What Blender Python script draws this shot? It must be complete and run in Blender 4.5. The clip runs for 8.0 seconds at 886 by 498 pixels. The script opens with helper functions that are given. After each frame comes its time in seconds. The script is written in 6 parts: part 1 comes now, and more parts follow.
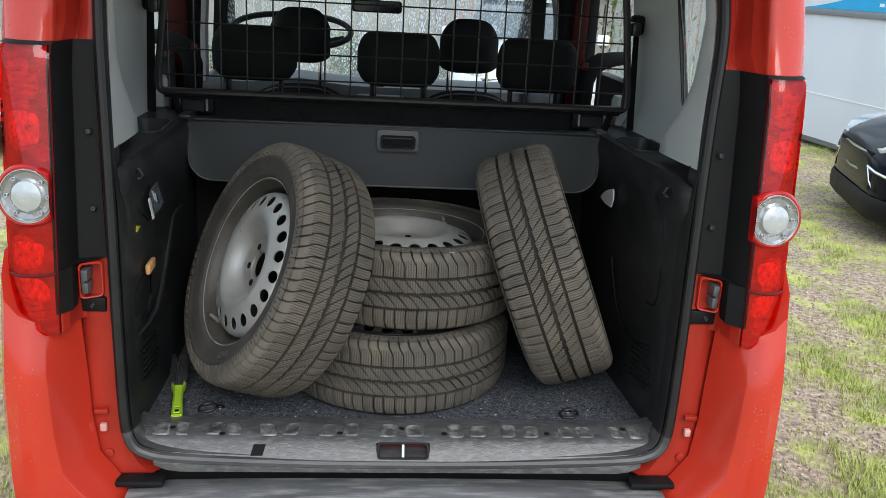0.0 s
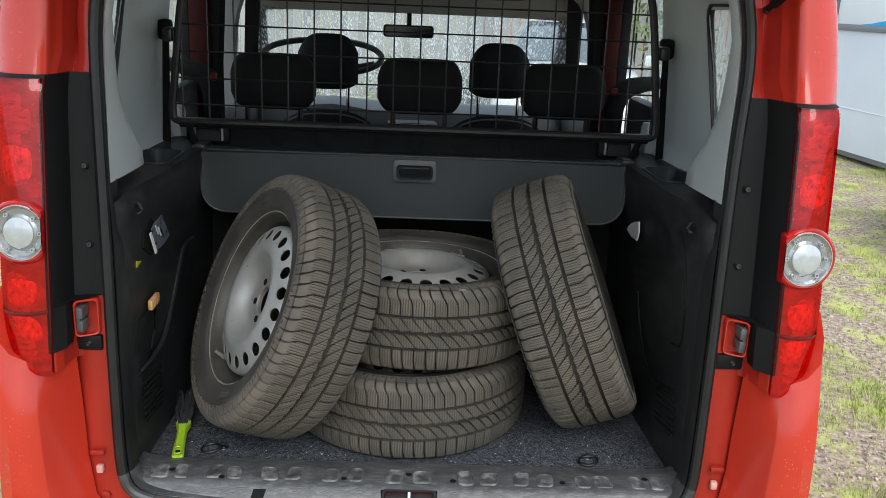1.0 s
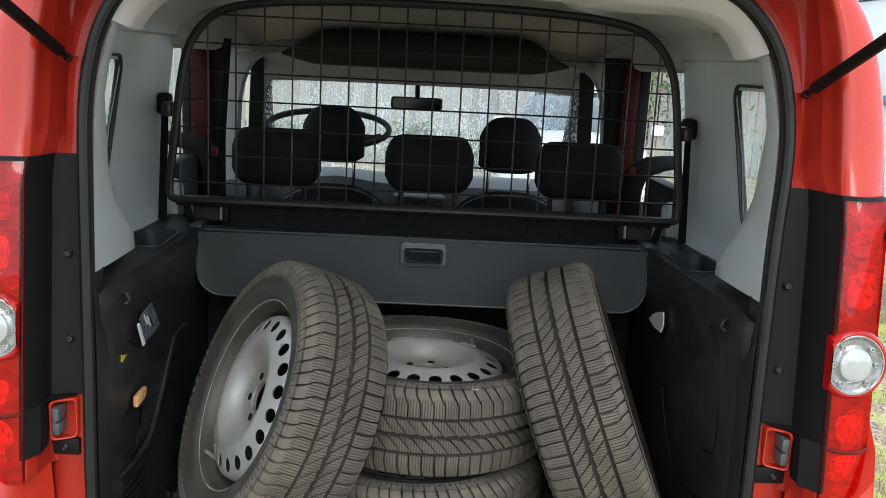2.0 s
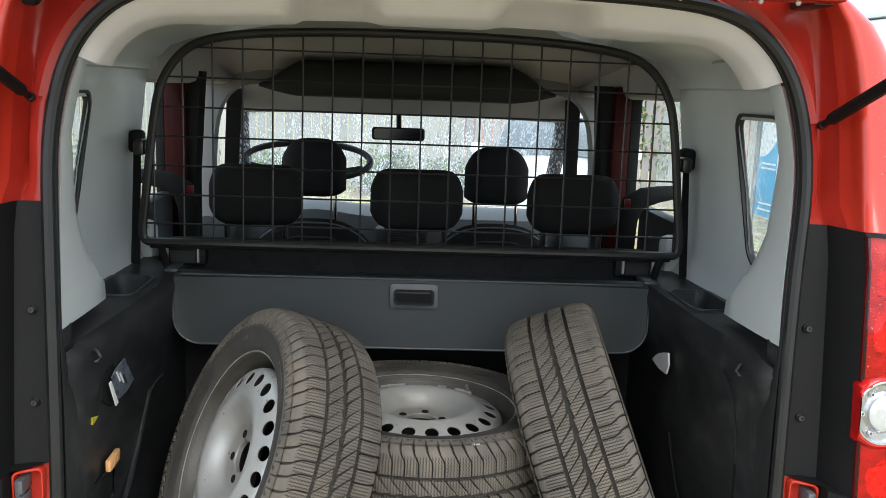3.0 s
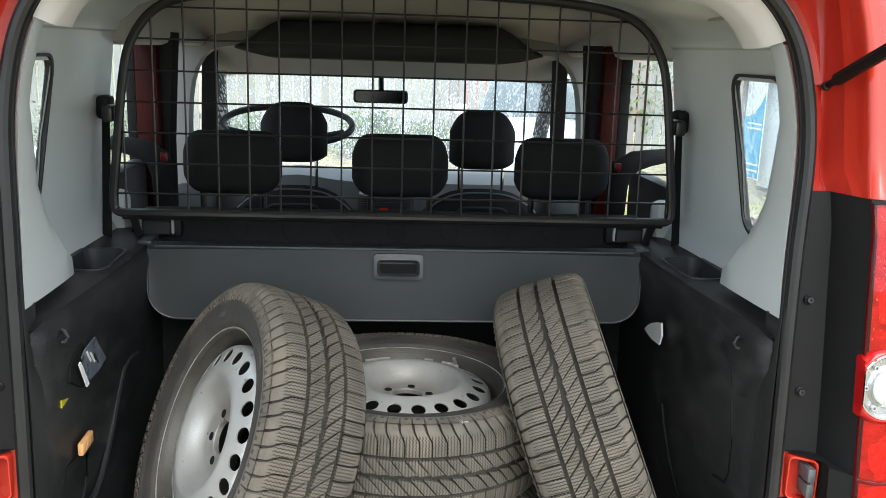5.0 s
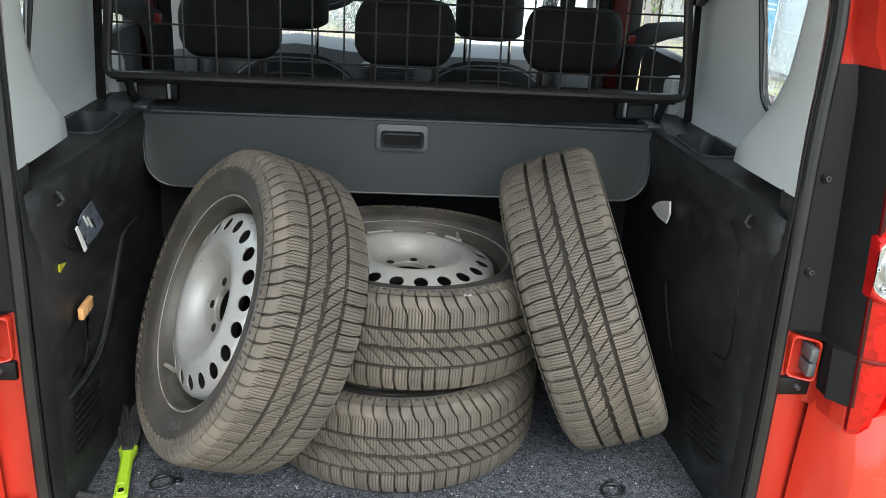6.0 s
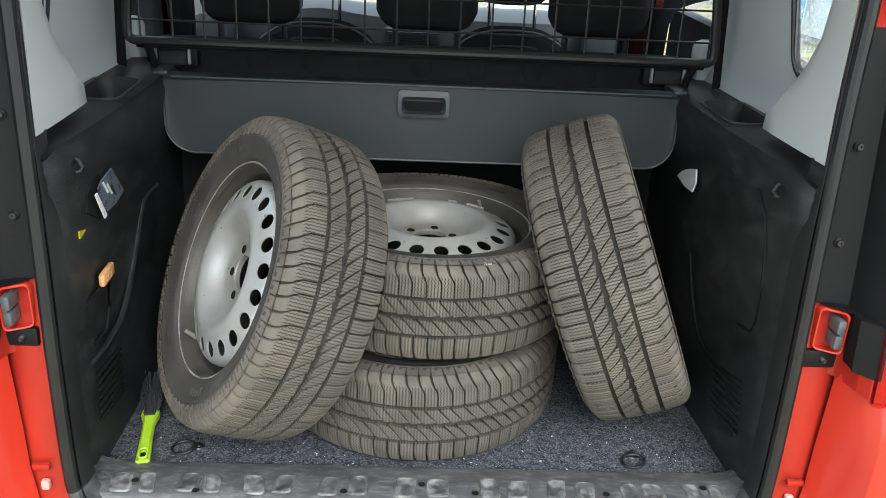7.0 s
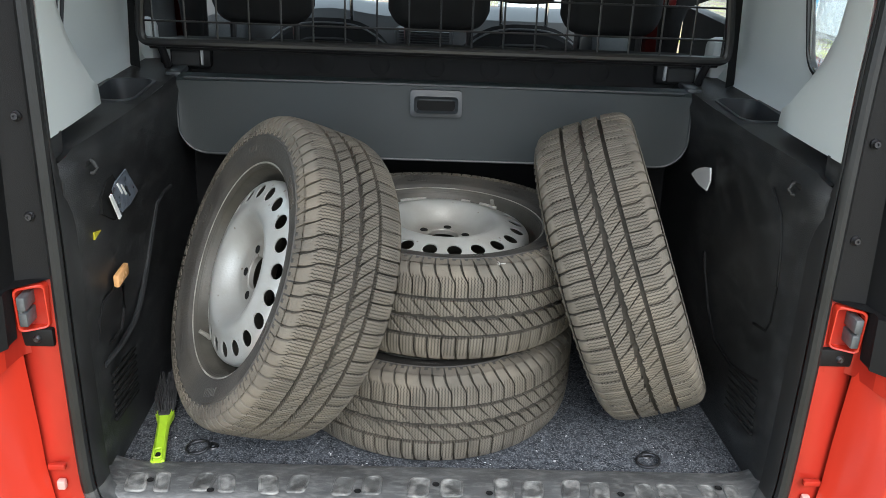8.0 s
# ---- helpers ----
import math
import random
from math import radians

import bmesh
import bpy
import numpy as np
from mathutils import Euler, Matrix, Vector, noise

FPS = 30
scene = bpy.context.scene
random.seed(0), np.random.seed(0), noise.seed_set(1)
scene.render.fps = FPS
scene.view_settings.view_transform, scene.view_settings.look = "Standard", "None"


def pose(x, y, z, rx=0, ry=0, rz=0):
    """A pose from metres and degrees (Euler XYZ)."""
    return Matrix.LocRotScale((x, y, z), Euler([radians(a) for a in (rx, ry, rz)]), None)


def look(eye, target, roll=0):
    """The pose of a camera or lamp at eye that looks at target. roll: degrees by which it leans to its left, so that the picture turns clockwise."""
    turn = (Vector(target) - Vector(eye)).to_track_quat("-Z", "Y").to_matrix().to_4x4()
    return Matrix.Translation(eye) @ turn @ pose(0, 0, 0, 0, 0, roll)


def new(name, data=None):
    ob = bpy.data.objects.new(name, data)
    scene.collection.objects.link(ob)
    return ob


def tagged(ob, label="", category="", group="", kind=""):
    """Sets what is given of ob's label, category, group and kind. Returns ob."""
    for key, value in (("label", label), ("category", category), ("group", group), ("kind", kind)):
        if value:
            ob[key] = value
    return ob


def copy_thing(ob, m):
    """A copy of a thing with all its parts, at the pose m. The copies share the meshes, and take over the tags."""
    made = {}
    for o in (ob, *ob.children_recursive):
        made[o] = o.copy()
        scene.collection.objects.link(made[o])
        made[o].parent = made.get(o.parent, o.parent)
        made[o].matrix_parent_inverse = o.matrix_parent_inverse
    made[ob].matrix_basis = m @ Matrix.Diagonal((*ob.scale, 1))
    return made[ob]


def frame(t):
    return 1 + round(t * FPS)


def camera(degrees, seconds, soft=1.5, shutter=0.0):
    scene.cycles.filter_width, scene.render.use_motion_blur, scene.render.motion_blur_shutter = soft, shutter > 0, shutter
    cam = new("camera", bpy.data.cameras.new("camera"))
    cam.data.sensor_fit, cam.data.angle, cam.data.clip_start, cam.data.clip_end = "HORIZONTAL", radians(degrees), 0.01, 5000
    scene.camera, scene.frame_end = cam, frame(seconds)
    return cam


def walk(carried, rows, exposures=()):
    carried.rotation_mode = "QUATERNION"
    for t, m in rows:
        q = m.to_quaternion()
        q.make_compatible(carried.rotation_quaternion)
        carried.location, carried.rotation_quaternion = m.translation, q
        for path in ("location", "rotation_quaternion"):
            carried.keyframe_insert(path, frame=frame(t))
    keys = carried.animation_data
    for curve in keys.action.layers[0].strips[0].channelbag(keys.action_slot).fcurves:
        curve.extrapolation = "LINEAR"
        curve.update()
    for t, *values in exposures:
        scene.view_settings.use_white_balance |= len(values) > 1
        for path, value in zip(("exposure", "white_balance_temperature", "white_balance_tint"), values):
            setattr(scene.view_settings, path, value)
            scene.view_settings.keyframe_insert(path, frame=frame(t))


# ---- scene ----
cam = camera(54.5, 8.0, soft=0.8)
PATH = [
    (0, (-0.0983, -1.8232, 1.6566), (0.0756, 0.0760, 1.0543), 3.20),
    (0.5, (-0.0766, -1.7928, 1.6555), (0.0882, 0.1071, 1.0529), 3.23),
    (1, (0.0087, -1.7247, 1.6708), (0.0593, 0.1936, 1.1073), 2.37),
    (1.5, (0.0218, -1.6486, 1.6892), (0.0647, 0.2885, 1.1933), 2.92),
    (2, (-0.0113, -1.5629, 1.6964), (0.0277, 0.3914, 1.2732), 2.89),
    (3.5, (-0.0503, -1.3943, 1.7155), (0.0620, 0.5695, 1.3539), 1.90),
    (4, (-0.0497, -1.3638, 1.7200), (0.0612, 0.6014, 1.3655), 1.98),
    (4.2, (-0.0449, -1.3608, 1.7234), (0.0671, 0.6053, 1.3741), 1.97),
    (5.3, (-0.0483, -1.3444, 1.7012), (0.0885, 0.5741, 1.1527), 1.99),
    (5.5, (-0.0510, -1.3348, 1.6933), (0.0883, 0.5598, 1.0681), 2.48),
    (6, (-0.0553, -1.3149, 1.6816), (0.0824, 0.5478, 0.9665), 3.19),
    (6.5, (-0.0539, -1.3004, 1.6774), (0.0590, 0.5433, 0.9106), 3.17),
    (7, (-0.0437, -1.2966, 1.6780), (0.0369, 0.5393, 0.8886), 2.84),
    (7.5, (-0.0438, -1.2922, 1.6804), (0.0197, 0.5440, 0.8902), 2.58),
    (8, (-0.0474, -1.2937, 1.6776), (0.0068, 0.5419, 0.8854), 2.33),
]
EXPOSURES = [(0.0, 0.53, 6300, 7), (1.5, 0.62, 6300, 7), (2.2, 0.86, 6300, 7), (3.5, 1.30, 6400, 8), (5.5, 1.48, 6400, 6), (8.0, 1.51, 6300, 6)]
walk(cam, [(t, look(eye, target, roll)) for t, eye, target, roll in PATH], EXPOSURES)

# ---------------------------------------------------------------- light
SUN_ELEV, SUN_ROT = radians(45), radians(169)
world = bpy.data.worlds.new("sky")
world.use_nodes = True
scene.world = world
wn = world.node_tree.nodes
wl = world.node_tree.links
sky = wn.new("ShaderNodeTexSky")
sky.sky_type = "NISHITA"
sky.sun_disc = False
sky.sun_elevation, sky.sun_rotation = SUN_ELEV, SUN_ROT
sky.air_density, sky.dust_density, sky.ozone_density = 1.0, 6.0, 0.6
overcast = wn.new("ShaderNodeMix")
overcast.data_type = "RGBA"
overcast.inputs["Factor"].default_value = 0.72
overcast.inputs["B"].default_value = (7.6, 8.6, 9.9, 1)
wl.new(sky.outputs["Color"], overcast.inputs["A"])
wl.new(overcast.outputs["Result"], wn["Background"].inputs["Color"])
wn["Background"].inputs["Strength"].default_value = 0.14
sun_data = bpy.data.lights.new("sun", "SUN")
sun_data.energy, sun_data.angle, sun_data.color = 1.4, radians(40), (0.98, 0.985, 1.0)
sun = new("sun", sun_data)
sun.matrix_world = look((1.8, -9, 9.2), (0, 0, 0))


# ---------------------------------------------------------------- materials
def mat(name, color, rough=0.5, metal=0.0, var=0.15, scale=9.0, bump=0.0, grain=160.0, tint=None, coat=0.0,
        stain=0.0, stain_color=(0.2, 0.17, 0.13), stain_scale=6.0, spec=0.5, rvar=0.1, each=0.0, lean=(1, 1, 1)):
    """A procedural surface: base colour varied at two scales, an optional stain layer and fine relief."""
    m = bpy.data.materials.new(name)
    m.use_nodes = True
    n, l = m.node_tree.nodes, m.node_tree.links
    b = n["Principled BSDF"]
    b.inputs["Metallic"].default_value = metal
    b.inputs["Specular IOR Level"].default_value = spec
    b.inputs["Coat Weight"].default_value = coat
    b.inputs["Coat Roughness"].default_value = 0.06
    tc = n.new("ShaderNodeTexCoord")
    mp = n.new("ShaderNodeMapping")
    mp.inputs["Scale"].default_value = lean
    l.new(tc.outputs["Object"], mp.inputs["Vector"])

    def tex(s, detail=4.0):
        t = n.new("ShaderNodeTexNoise")
        t.inputs["Scale"].default_value = s
        t.inputs["Detail"].default_value = detail
        l.new(mp.outputs["Vector"], t.inputs["Vector"])
        return t.outputs["Fac"]

    def mixed(fac, a, bb):
        x = n.new("ShaderNodeMix")
        x.data_type = "RGBA"
        l.new(fac, x.inputs["Factor"])
        for key, v in (("A", a), ("B", bb)):
            if isinstance(v, tuple):
                x.inputs[key].default_value = (*v[:3], 1)
            else:
                l.new(v, x.inputs[key])
        return x.outputs["Result"]

    def ramp(fac, lo, hi):
        r = n.new("ShaderNodeMapRange")
        r.inputs["From Min"].default_value, r.inputs["From Max"].default_value = lo, hi
        l.new(fac, r.inputs["Value"])
        return r.outputs["Result"]

    big, fine = tex(scale), tex(grain, 6.0)
    dark = tuple(c * (1 - var) for c in color)
    light = tuple(min(1, c * (1 + var)) for c in color)
    if tint:
        light = tint
    col = mixed(ramp(big, 0.3, 0.7), dark, light)
    col2 = mixed(ramp(fine, 0.25, 0.75), tuple(c * (1 - var * 0.8) for c in color), col)
    half = n.new("ShaderNodeMix")
    half.data_type = "RGBA"
    half.inputs["Factor"].default_value = 0.4
    l.new(col, half.inputs["A"])
    l.new(col2, half.inputs["B"])
    out = half.outputs["Result"]
    if stain:
        s = n.new("ShaderNodeMath")
        s.operation = "MULTIPLY"
        l.new(ramp(tex(stain_scale, 8.0), 0.48, 0.68), s.inputs[0])
        s.inputs[1].default_value = stain
        out = mixed(s.outputs[0], out, stain_color)
    if each:
        oi = n.new("ShaderNodeObjectInfo")
        hsv = n.new("ShaderNodeHueSaturation")
        mr = n.new("ShaderNodeMapRange")
        mr.inputs["To Min"].default_value, mr.inputs["To Max"].default_value = 1 - each, 1 + each
        l.new(oi.outputs["Random"], mr.inputs["Value"])
        l.new(mr.outputs["Result"], hsv.inputs["Value"])
        l.new(out, hsv.inputs["Color"])
        out = hsv.outputs["Color"]
    l.new(out, b.inputs["Base Color"])
    rr = n.new("ShaderNodeMapRange")
    rr.inputs["To Min"].default_value, rr.inputs["To Max"].default_value = max(0, rough - rvar), min(1, rough + rvar)
    l.new(big, rr.inputs["Value"])
    l.new(rr.outputs["Result"], b.inputs["Roughness"])
    if bump:
        bp = n.new("ShaderNodeBump")
        bp.inputs["Strength"].default_value = bump
        bp.inputs["Distance"].default_value = 0.002
        l.new(fine, bp.inputs["Height"])
        l.new(bp.outputs["Normal"], b.inputs["Normal"])
    return m


def glass(name, color=(1, 1, 1), gloss=0.07, drops=0.0, size=70.0):
    """A thin pane: clear, with a faint sharp reflection; drops: share of it that rain blurs."""
    m = bpy.data.materials.new(name)
    m.use_nodes = True
    n, l = m.node_tree.nodes, m.node_tree.links
    n.remove(n["Principled BSDF"])
    clear = n.new("ShaderNodeBsdfTransparent")
    clear.inputs["Color"].default_value = (*color, 1)
    shine = n.new("ShaderNodeBsdfGlossy")
    shine.inputs["Roughness"].default_value = 0.02
    mix = n.new("ShaderNodeMixShader")
    mix.inputs[0].default_value = gloss
    l.new(clear.outputs[0], mix.inputs[1])
    l.new(shine.outputs[0], mix.inputs[2])
    out = mix.outputs[0]
    if drops:
        tc = n.new("ShaderNodeTexCoord")
        mp = n.new("ShaderNodeMapping")
        mp.inputs["Scale"].default_value = (1.2, 0.30, 0.26)
        l.new(tc.outputs["Object"], mp.inputs["Vector"])
        v = n.new("ShaderNodeTexVoronoi")
        v.inputs["Scale"].default_value = size
        l.new(mp.outputs["Vector"], v.inputs["Vector"])
        big = n.new("ShaderNodeTexNoise")
        big.inputs["Scale"].default_value = 14.0
        l.new(mp.outputs["Vector"], big.inputs["Vector"])
        add = n.new("ShaderNodeMath")
        add.operation = "ADD"
        l.new(v.outputs["Distance"], add.inputs[0])
        l.new(big.outputs["Fac"], add.inputs[1])
        r = n.new("ShaderNodeMapRange")
        r.inputs["From Min"].default_value, r.inputs["From Max"].default_value = 0.75, 0.95
        r.inputs["To Min"].default_value, r.inputs["To Max"].default_value = drops, drops * 0.25
        l.new(add.outputs[0], r.inputs["Value"])
        blur = n.new("ShaderNodeBsdfTranslucent")
        blur.inputs["Color"].default_value = (0.72, 0.75, 0.75, 1)
        wet = n.new("ShaderNodeMixShader")
        l.new(r.outputs["Result"], wet.inputs[0])
        l.new(out, wet.inputs[1])
        l.new(blur.outputs[0], wet.inputs[2])
        out = wet.outputs[0]
    l.new(out, n["Material Output"].inputs["Surface"])
    return m


M_RED = mat("red_paint", (0.47, 0.033, 0.017), 0.16, 0.0, 0.08, 5.0, 0.06, 30, coat=0.25, rvar=0.06, spec=0.4, lean=(1, 1, 0.16), stain=0.25, stain_color=(0.38, 0.026, 0.014), stain_scale=7)
# the body red again, darkened for the shade on the jambs
M_RED_IN = mat("shaded_jamb_red", (0.33, 0.022, 0.013), 0.22, 0.0, 0.2, 12.0, 0.25, 30, coat=0.12, stain=0.5, stain_color=(0.23, 0.016, 0.010), stain_scale=9, lean=(1, 1, 0.3), spec=0.25)
M_BLACK = mat("black_trim_plastic", (0.0068, 0.0068, 0.0074), 0.55, 0, 0.25, 8.0, 0.25, 900, spec=0.2)
M_SEAL = mat("rubber_seal", (0.0095, 0.0098, 0.0102), 0.45, 0, 0.3, 14.0, 0.1, 400, spec=0.4)
M_PANEL = mat("dark_panel_plastic", (0.0130, 0.0136, 0.0145), 0.42, 0, 0.4, 9.0, 0.5, 520, stain=0.5, stain_color=(0.044, 0.045, 0.046), stain_scale=26, spec=0.42, lean=(1, 0.7, 1.6))
# paler than the panel, to paint the highlight along the left bead
M_BEAD = mat("panel_bead_highlight", (0.020, 0.021, 0.023), 0.4, 0, 0.4, 20.0, 0.3, 400)
M_SILL = mat("scuffed_sill_plastic", (0.0714, 0.0721, 0.0727), 0.33, 0, 0.35, 20.0, 0.4, 260, stain=0.35, stain_color=(0.21, 0.207, 0.20), stain_scale=80, lean=(0.5, 1.4, 1.4))
M_PAD = mat("worn_sill_pad", (0.085, 0.085, 0.083), 0.42, 0, 0.5, 30.0, 0.4, 200, stain=0.7, stain_color=(0.30, 0.295, 0.28), stain_scale=38)
M_SEALDUST = mat("dusty_rubber_seal", (0.042, 0.043, 0.044), 0.45, 0, 0.35, 14.0, 0.2, 300, stain=0.4, stain_color=(0.10, 0.10, 0.098), stain_scale=14, lean=(0.5, 2, 2))
M_STEP = mat("scuffed_bumper_step", (0.13, 0.132, 0.135), 0.32, 0, 0.45, 7.0, 0.3, 200, stain=0.65, stain_color=(0.34, 0.338, 0.33), stain_scale=24, lean=(0.5, 3, 1))
M_CARPET = mat("blue_grey_carpet", (0.026, 0.030, 0.037), 0.95, 0, 0.6, 70.0, 1.0, 420, tint=(0.066, 0.072, 0.084), stain=0.8, stain_color=(0.17, 0.176, 0.19), stain_scale=300, spec=0.1)
M_COVER = mat("grey_cover_fabric", (0.0105, 0.0160, 0.0180), 0.45, 0, 0.15, 4.0, 0.35, 900, spec=0.45)
M_LATCH = mat("grey_latch_plastic", (0.075, 0.08, 0.085), 0.35, 0, 0.3, 60, 0.2, 300)
M_HANDLE = mat("grey_handle_plastic", (0.030, 0.034, 0.038), 0.36, 0, 0.1, 10.0, 0.1, 600)
M_TRIM = mat("light_grey_trim", (0.515, 0.555, 0.56), 0.34, 0, 0.05, 3.0, 0.08, 1200, spec=0.5)
M_LINER = mat("cream_headliner", (0.621, 0.614, 0.638), 0.6, 0, 0.07, 3.0, 0.2, 900)
M_ROOF = mat("grey_headliner_felt", (0.36, 0.355, 0.345), 0.85, 0, 0.06, 3.0, 0.3, 800)
M_CAGE = mat("black_powder_coat", (0.012, 0.012, 0.013), 0.35, 0, 0.2, 20.0, 0.1, 500)
M_SEAT = mat("black_seat_fabric", (0.0115, 0.0117, 0.0123), 0.85, 0, 0.25, 12.0, 0.4, 900, spec=0.2)
M_SHELF = mat("charcoal_shelf_felt", (0.016, 0.017, 0.018), 0.8, 0, 0.15, 8.0, 0.3, 700)
M_DASH = mat("dark_dashboard", (0.016, 0.017, 0.018), 0.55, 0, 0.15, 8.0, 0.2, 700)
M_LINING = mat("mid_grey_pillar_lining", (0.14, 0.147, 0.15), 0.6, 0, 0.08, 5.0, 0.2, 700, spec=0.3)
M_DASHG = mat("grey_dashboard", (0.075, 0.080, 0.084), 0.5, 0, 0.1, 5.0, 0.1, 700)
M_RUBBER = mat("dusty_tyre_rubber", (0.051, 0.048, 0.044), 0.62, 0, 0.2, 22.0, 0.6, 200, stain=0.3, stain_color=(0.105, 0.094, 0.077), stain_scale=9, spec=0.3, each=0.08)
M_TREAD = mat("dusty_tread_rubber", (0.1123, 0.1003, 0.0835), 0.8, 0, 0.25, 20.0, 0.9, 330, stain=0.5, stain_color=(0.19, 0.160, 0.122), stain_scale=7, spec=0.25, each=0.06)
M_STEEL = mat("silver_wheel_paint", (0.50, 0.505, 0.49), 0.33, 0.5, 0.10, 10.0, 0.2, 220, stain=0.28, stain_color=(0.31, 0.275, 0.215), stain_scale=12)
# grime on the rim, darkened further to paint the shade of the barrel
M_RIMDIRTY = mat("dirty_shaded_rim_steel", (0.0688, 0.0640, 0.0539), 0.5, 0.2, 0.25, 20.0, 0.4, 160, stain=0.6, stain_color=(0.060, 0.052, 0.040), stain_scale=16)
# near-black for dark trim and for shade painted into holes and recesses
M_DARK = mat("black_shade_and_trim", (0.012, 0.012, 0.012), 0.9, 0, 0.1, 10, spec=0.08)
M_GREEN = mat("lime_green_plastic", (0.36, 0.56, 0.03), 0.4, 0, 0.1, 20, 0.1, 300, stain=0.3, stain_color=(0.22, 0.32, 0.04), stain_scale=60)
M_BRISTLE = mat("dark_bristles", (0.02, 0.02, 0.022), 0.8, 0, 0.4, 60, 0.6, 500)
M_IRON = mat("dark_zinc_steel", (0.06, 0.06, 0.065), 0.35, 0.8, 0.15, 30, 0.1, 300)
M_CHROME = mat("chrome", (0.75, 0.76, 0.78), 0.12, 1.0, 0.03, 10)
M_AMBER = mat("amber_lamp_lens", (0.74, 0.40, 0.17), 0.25, 0, 0.1, 60, 0.3, 120)
M_WHITE = mat("white_plastic", (0.75, 0.76, 0.76), 0.4, 0, 0.04, 20)
M_SILVER = mat("silver_foil", (0.20, 0.23, 0.28), 0.3, 0.5, 0.35, 40, 0.9, 60)
M_YELLOW = mat("yellow_label", (0.42, 0.37, 0.02), 0.5, 0, 0.05, 30)
M_REFLECT = mat("lamp_reflector", (0.36, 0.37, 0.38), 0.25, 0.7, 0.1, 60, 0.6, 90)
M_LENS = glass("red_lamp_lens", (0.92, 0.062, 0.052), 0.045)
M_LAMPBOX = mat("lamp_housing", (0.36, 0.33, 0.32), 0.35, 0.2, 0.4, 30, 0.5, 200, lean=(1, 1, 2))
M_LAMPMID = mat("lamp_reflector_field", (0.52, 0.50, 0.49), 0.3, 0.3, 0.35, 40, 0.9, 120, lean=(1, 1, 3))
M_LAMPBRT = mat("lamp_prism_field", (0.74, 0.74, 0.74), 0.3, 0.25, 0.4, 70, 1.0, 160, lean=(1.5, 1.5, 1))
M_LENSRED = mat("red_lamp_lens", (0.36, 0.006, 0.007), 0.12, 0, 0.2, 22, 0.25, 110, tint=(0.50, 0.012, 0.011), coat=0.15, stain=0.6, stain_color=(0.26, 0.005, 0.006), stain_scale=16, lean=(1, 1, 2.2), spec=0.35)
M_LENSDRK = mat("deep_red_lamp_edge", (0.10, 0.004, 0.005), 0.35, 0, 0.1, 20, 0.05, 120, spec=0.25)
M_CLEAR = mat("clear_lamp_optic", (0.46, 0.49, 0.50), 0.12, 0.3, 0.12, 60, 0.7, 70, coat=0.6)
M_SCREEN = glass("wet_windscreen", (0.78, 0.83, 0.81), 0.05, 0.6, 110)
M_SIDEWET = glass("wet_side_glass", (0.88, 0.92, 0.91), 0.06, 0.28, 230)


# ---------------------------------------------------------------- mesh helpers
def part(name, bm, material, parent=None, label="", smooth=True, m=None, angle=35):
    """Links a bmesh as one mesh object under a thing or a part."""
    me = bpy.data.meshes.new(name)
    bmesh.ops.recalc_face_normals(bm, faces=bm.faces[:])
    bm.to_mesh(me)
    bm.free()
    for mm in material if isinstance(material, (list, tuple)) else [material]:
        me.materials.append(mm)
    if smooth:
        me.shade_smooth()
        me.set_sharp_from_angle(angle=radians(angle))
    ob = new(name, me)
    if m is not None:
        ob.matrix_world = m
    if parent is not None:
        ob.parent = parent
        if m is None:
            ob.matrix_parent_inverse = parent.matrix_basis.inverted() if parent.type == "EMPTY" else Matrix()
    if label:
        ob["label"] = label
    return ob


def thing(name, label, category, m=None, group="", kind=""):
    ob = new(name)
    ob.empty_display_size = 0.1
    if m is not None:
        ob.matrix_basis = m
    return tagged(ob, label, category, group, kind)


def skew(bm, k=-0.0265, y0=0.05):
    """The van stands a little askew to the path: its inside drifts to the left with depth."""
    for v in bm.verts:
        if v.co.y > y0:
            v.co.x += k * (v.co.y - y0)
    return bm


def loft(bm, rings, closed=False, cap=False, mi=0):
    """Quads between successive rings of points with the same count."""
    vs = [[bm.verts.new(p) for p in ring] for ring in rings]
    n = len(vs[0])
    for a, b in zip(vs, vs[1:]):
        for i in range(n if closed else n - 1):
            j = (i + 1) % n
            f = bm.faces.new((a[i], a[j], b[j], b[i]))
            f.material_index = mi
    if cap:
        for ring in (vs[0], vs[-1]):
            bm.faces.new(ring).material_index = mi
    return vs


def box(bm, x0, x1, y0, y1, z0, z1, r=0.0, m=None, seg=2):
    """A block with rounded edges."""
    res = bmesh.ops.create_cube(bm, size=1.0)
    vs = res["verts"]
    for v in vs:
        v.co = Vector(((x0 + x1) / 2 + v.co.x * (x1 - x0), (y0 + y1) / 2 + v.co.y * (y1 - y0), (z0 + z1) / 2 + v.co.z * (z1 - z0)))
    if r:
        es = list({e for v in vs for e in v.link_edges})
        out = bmesh.ops.bevel(bm, geom=es, offset=r, segments=seg, affect="EDGES", profile=0.5)
        vs = list({v for f in out["faces"] for v in f.verts} | {v for v in vs if v.is_valid})
    if m is not None:
        bmesh.ops.transform(bm, matrix=m, verts=vs)
    return vs


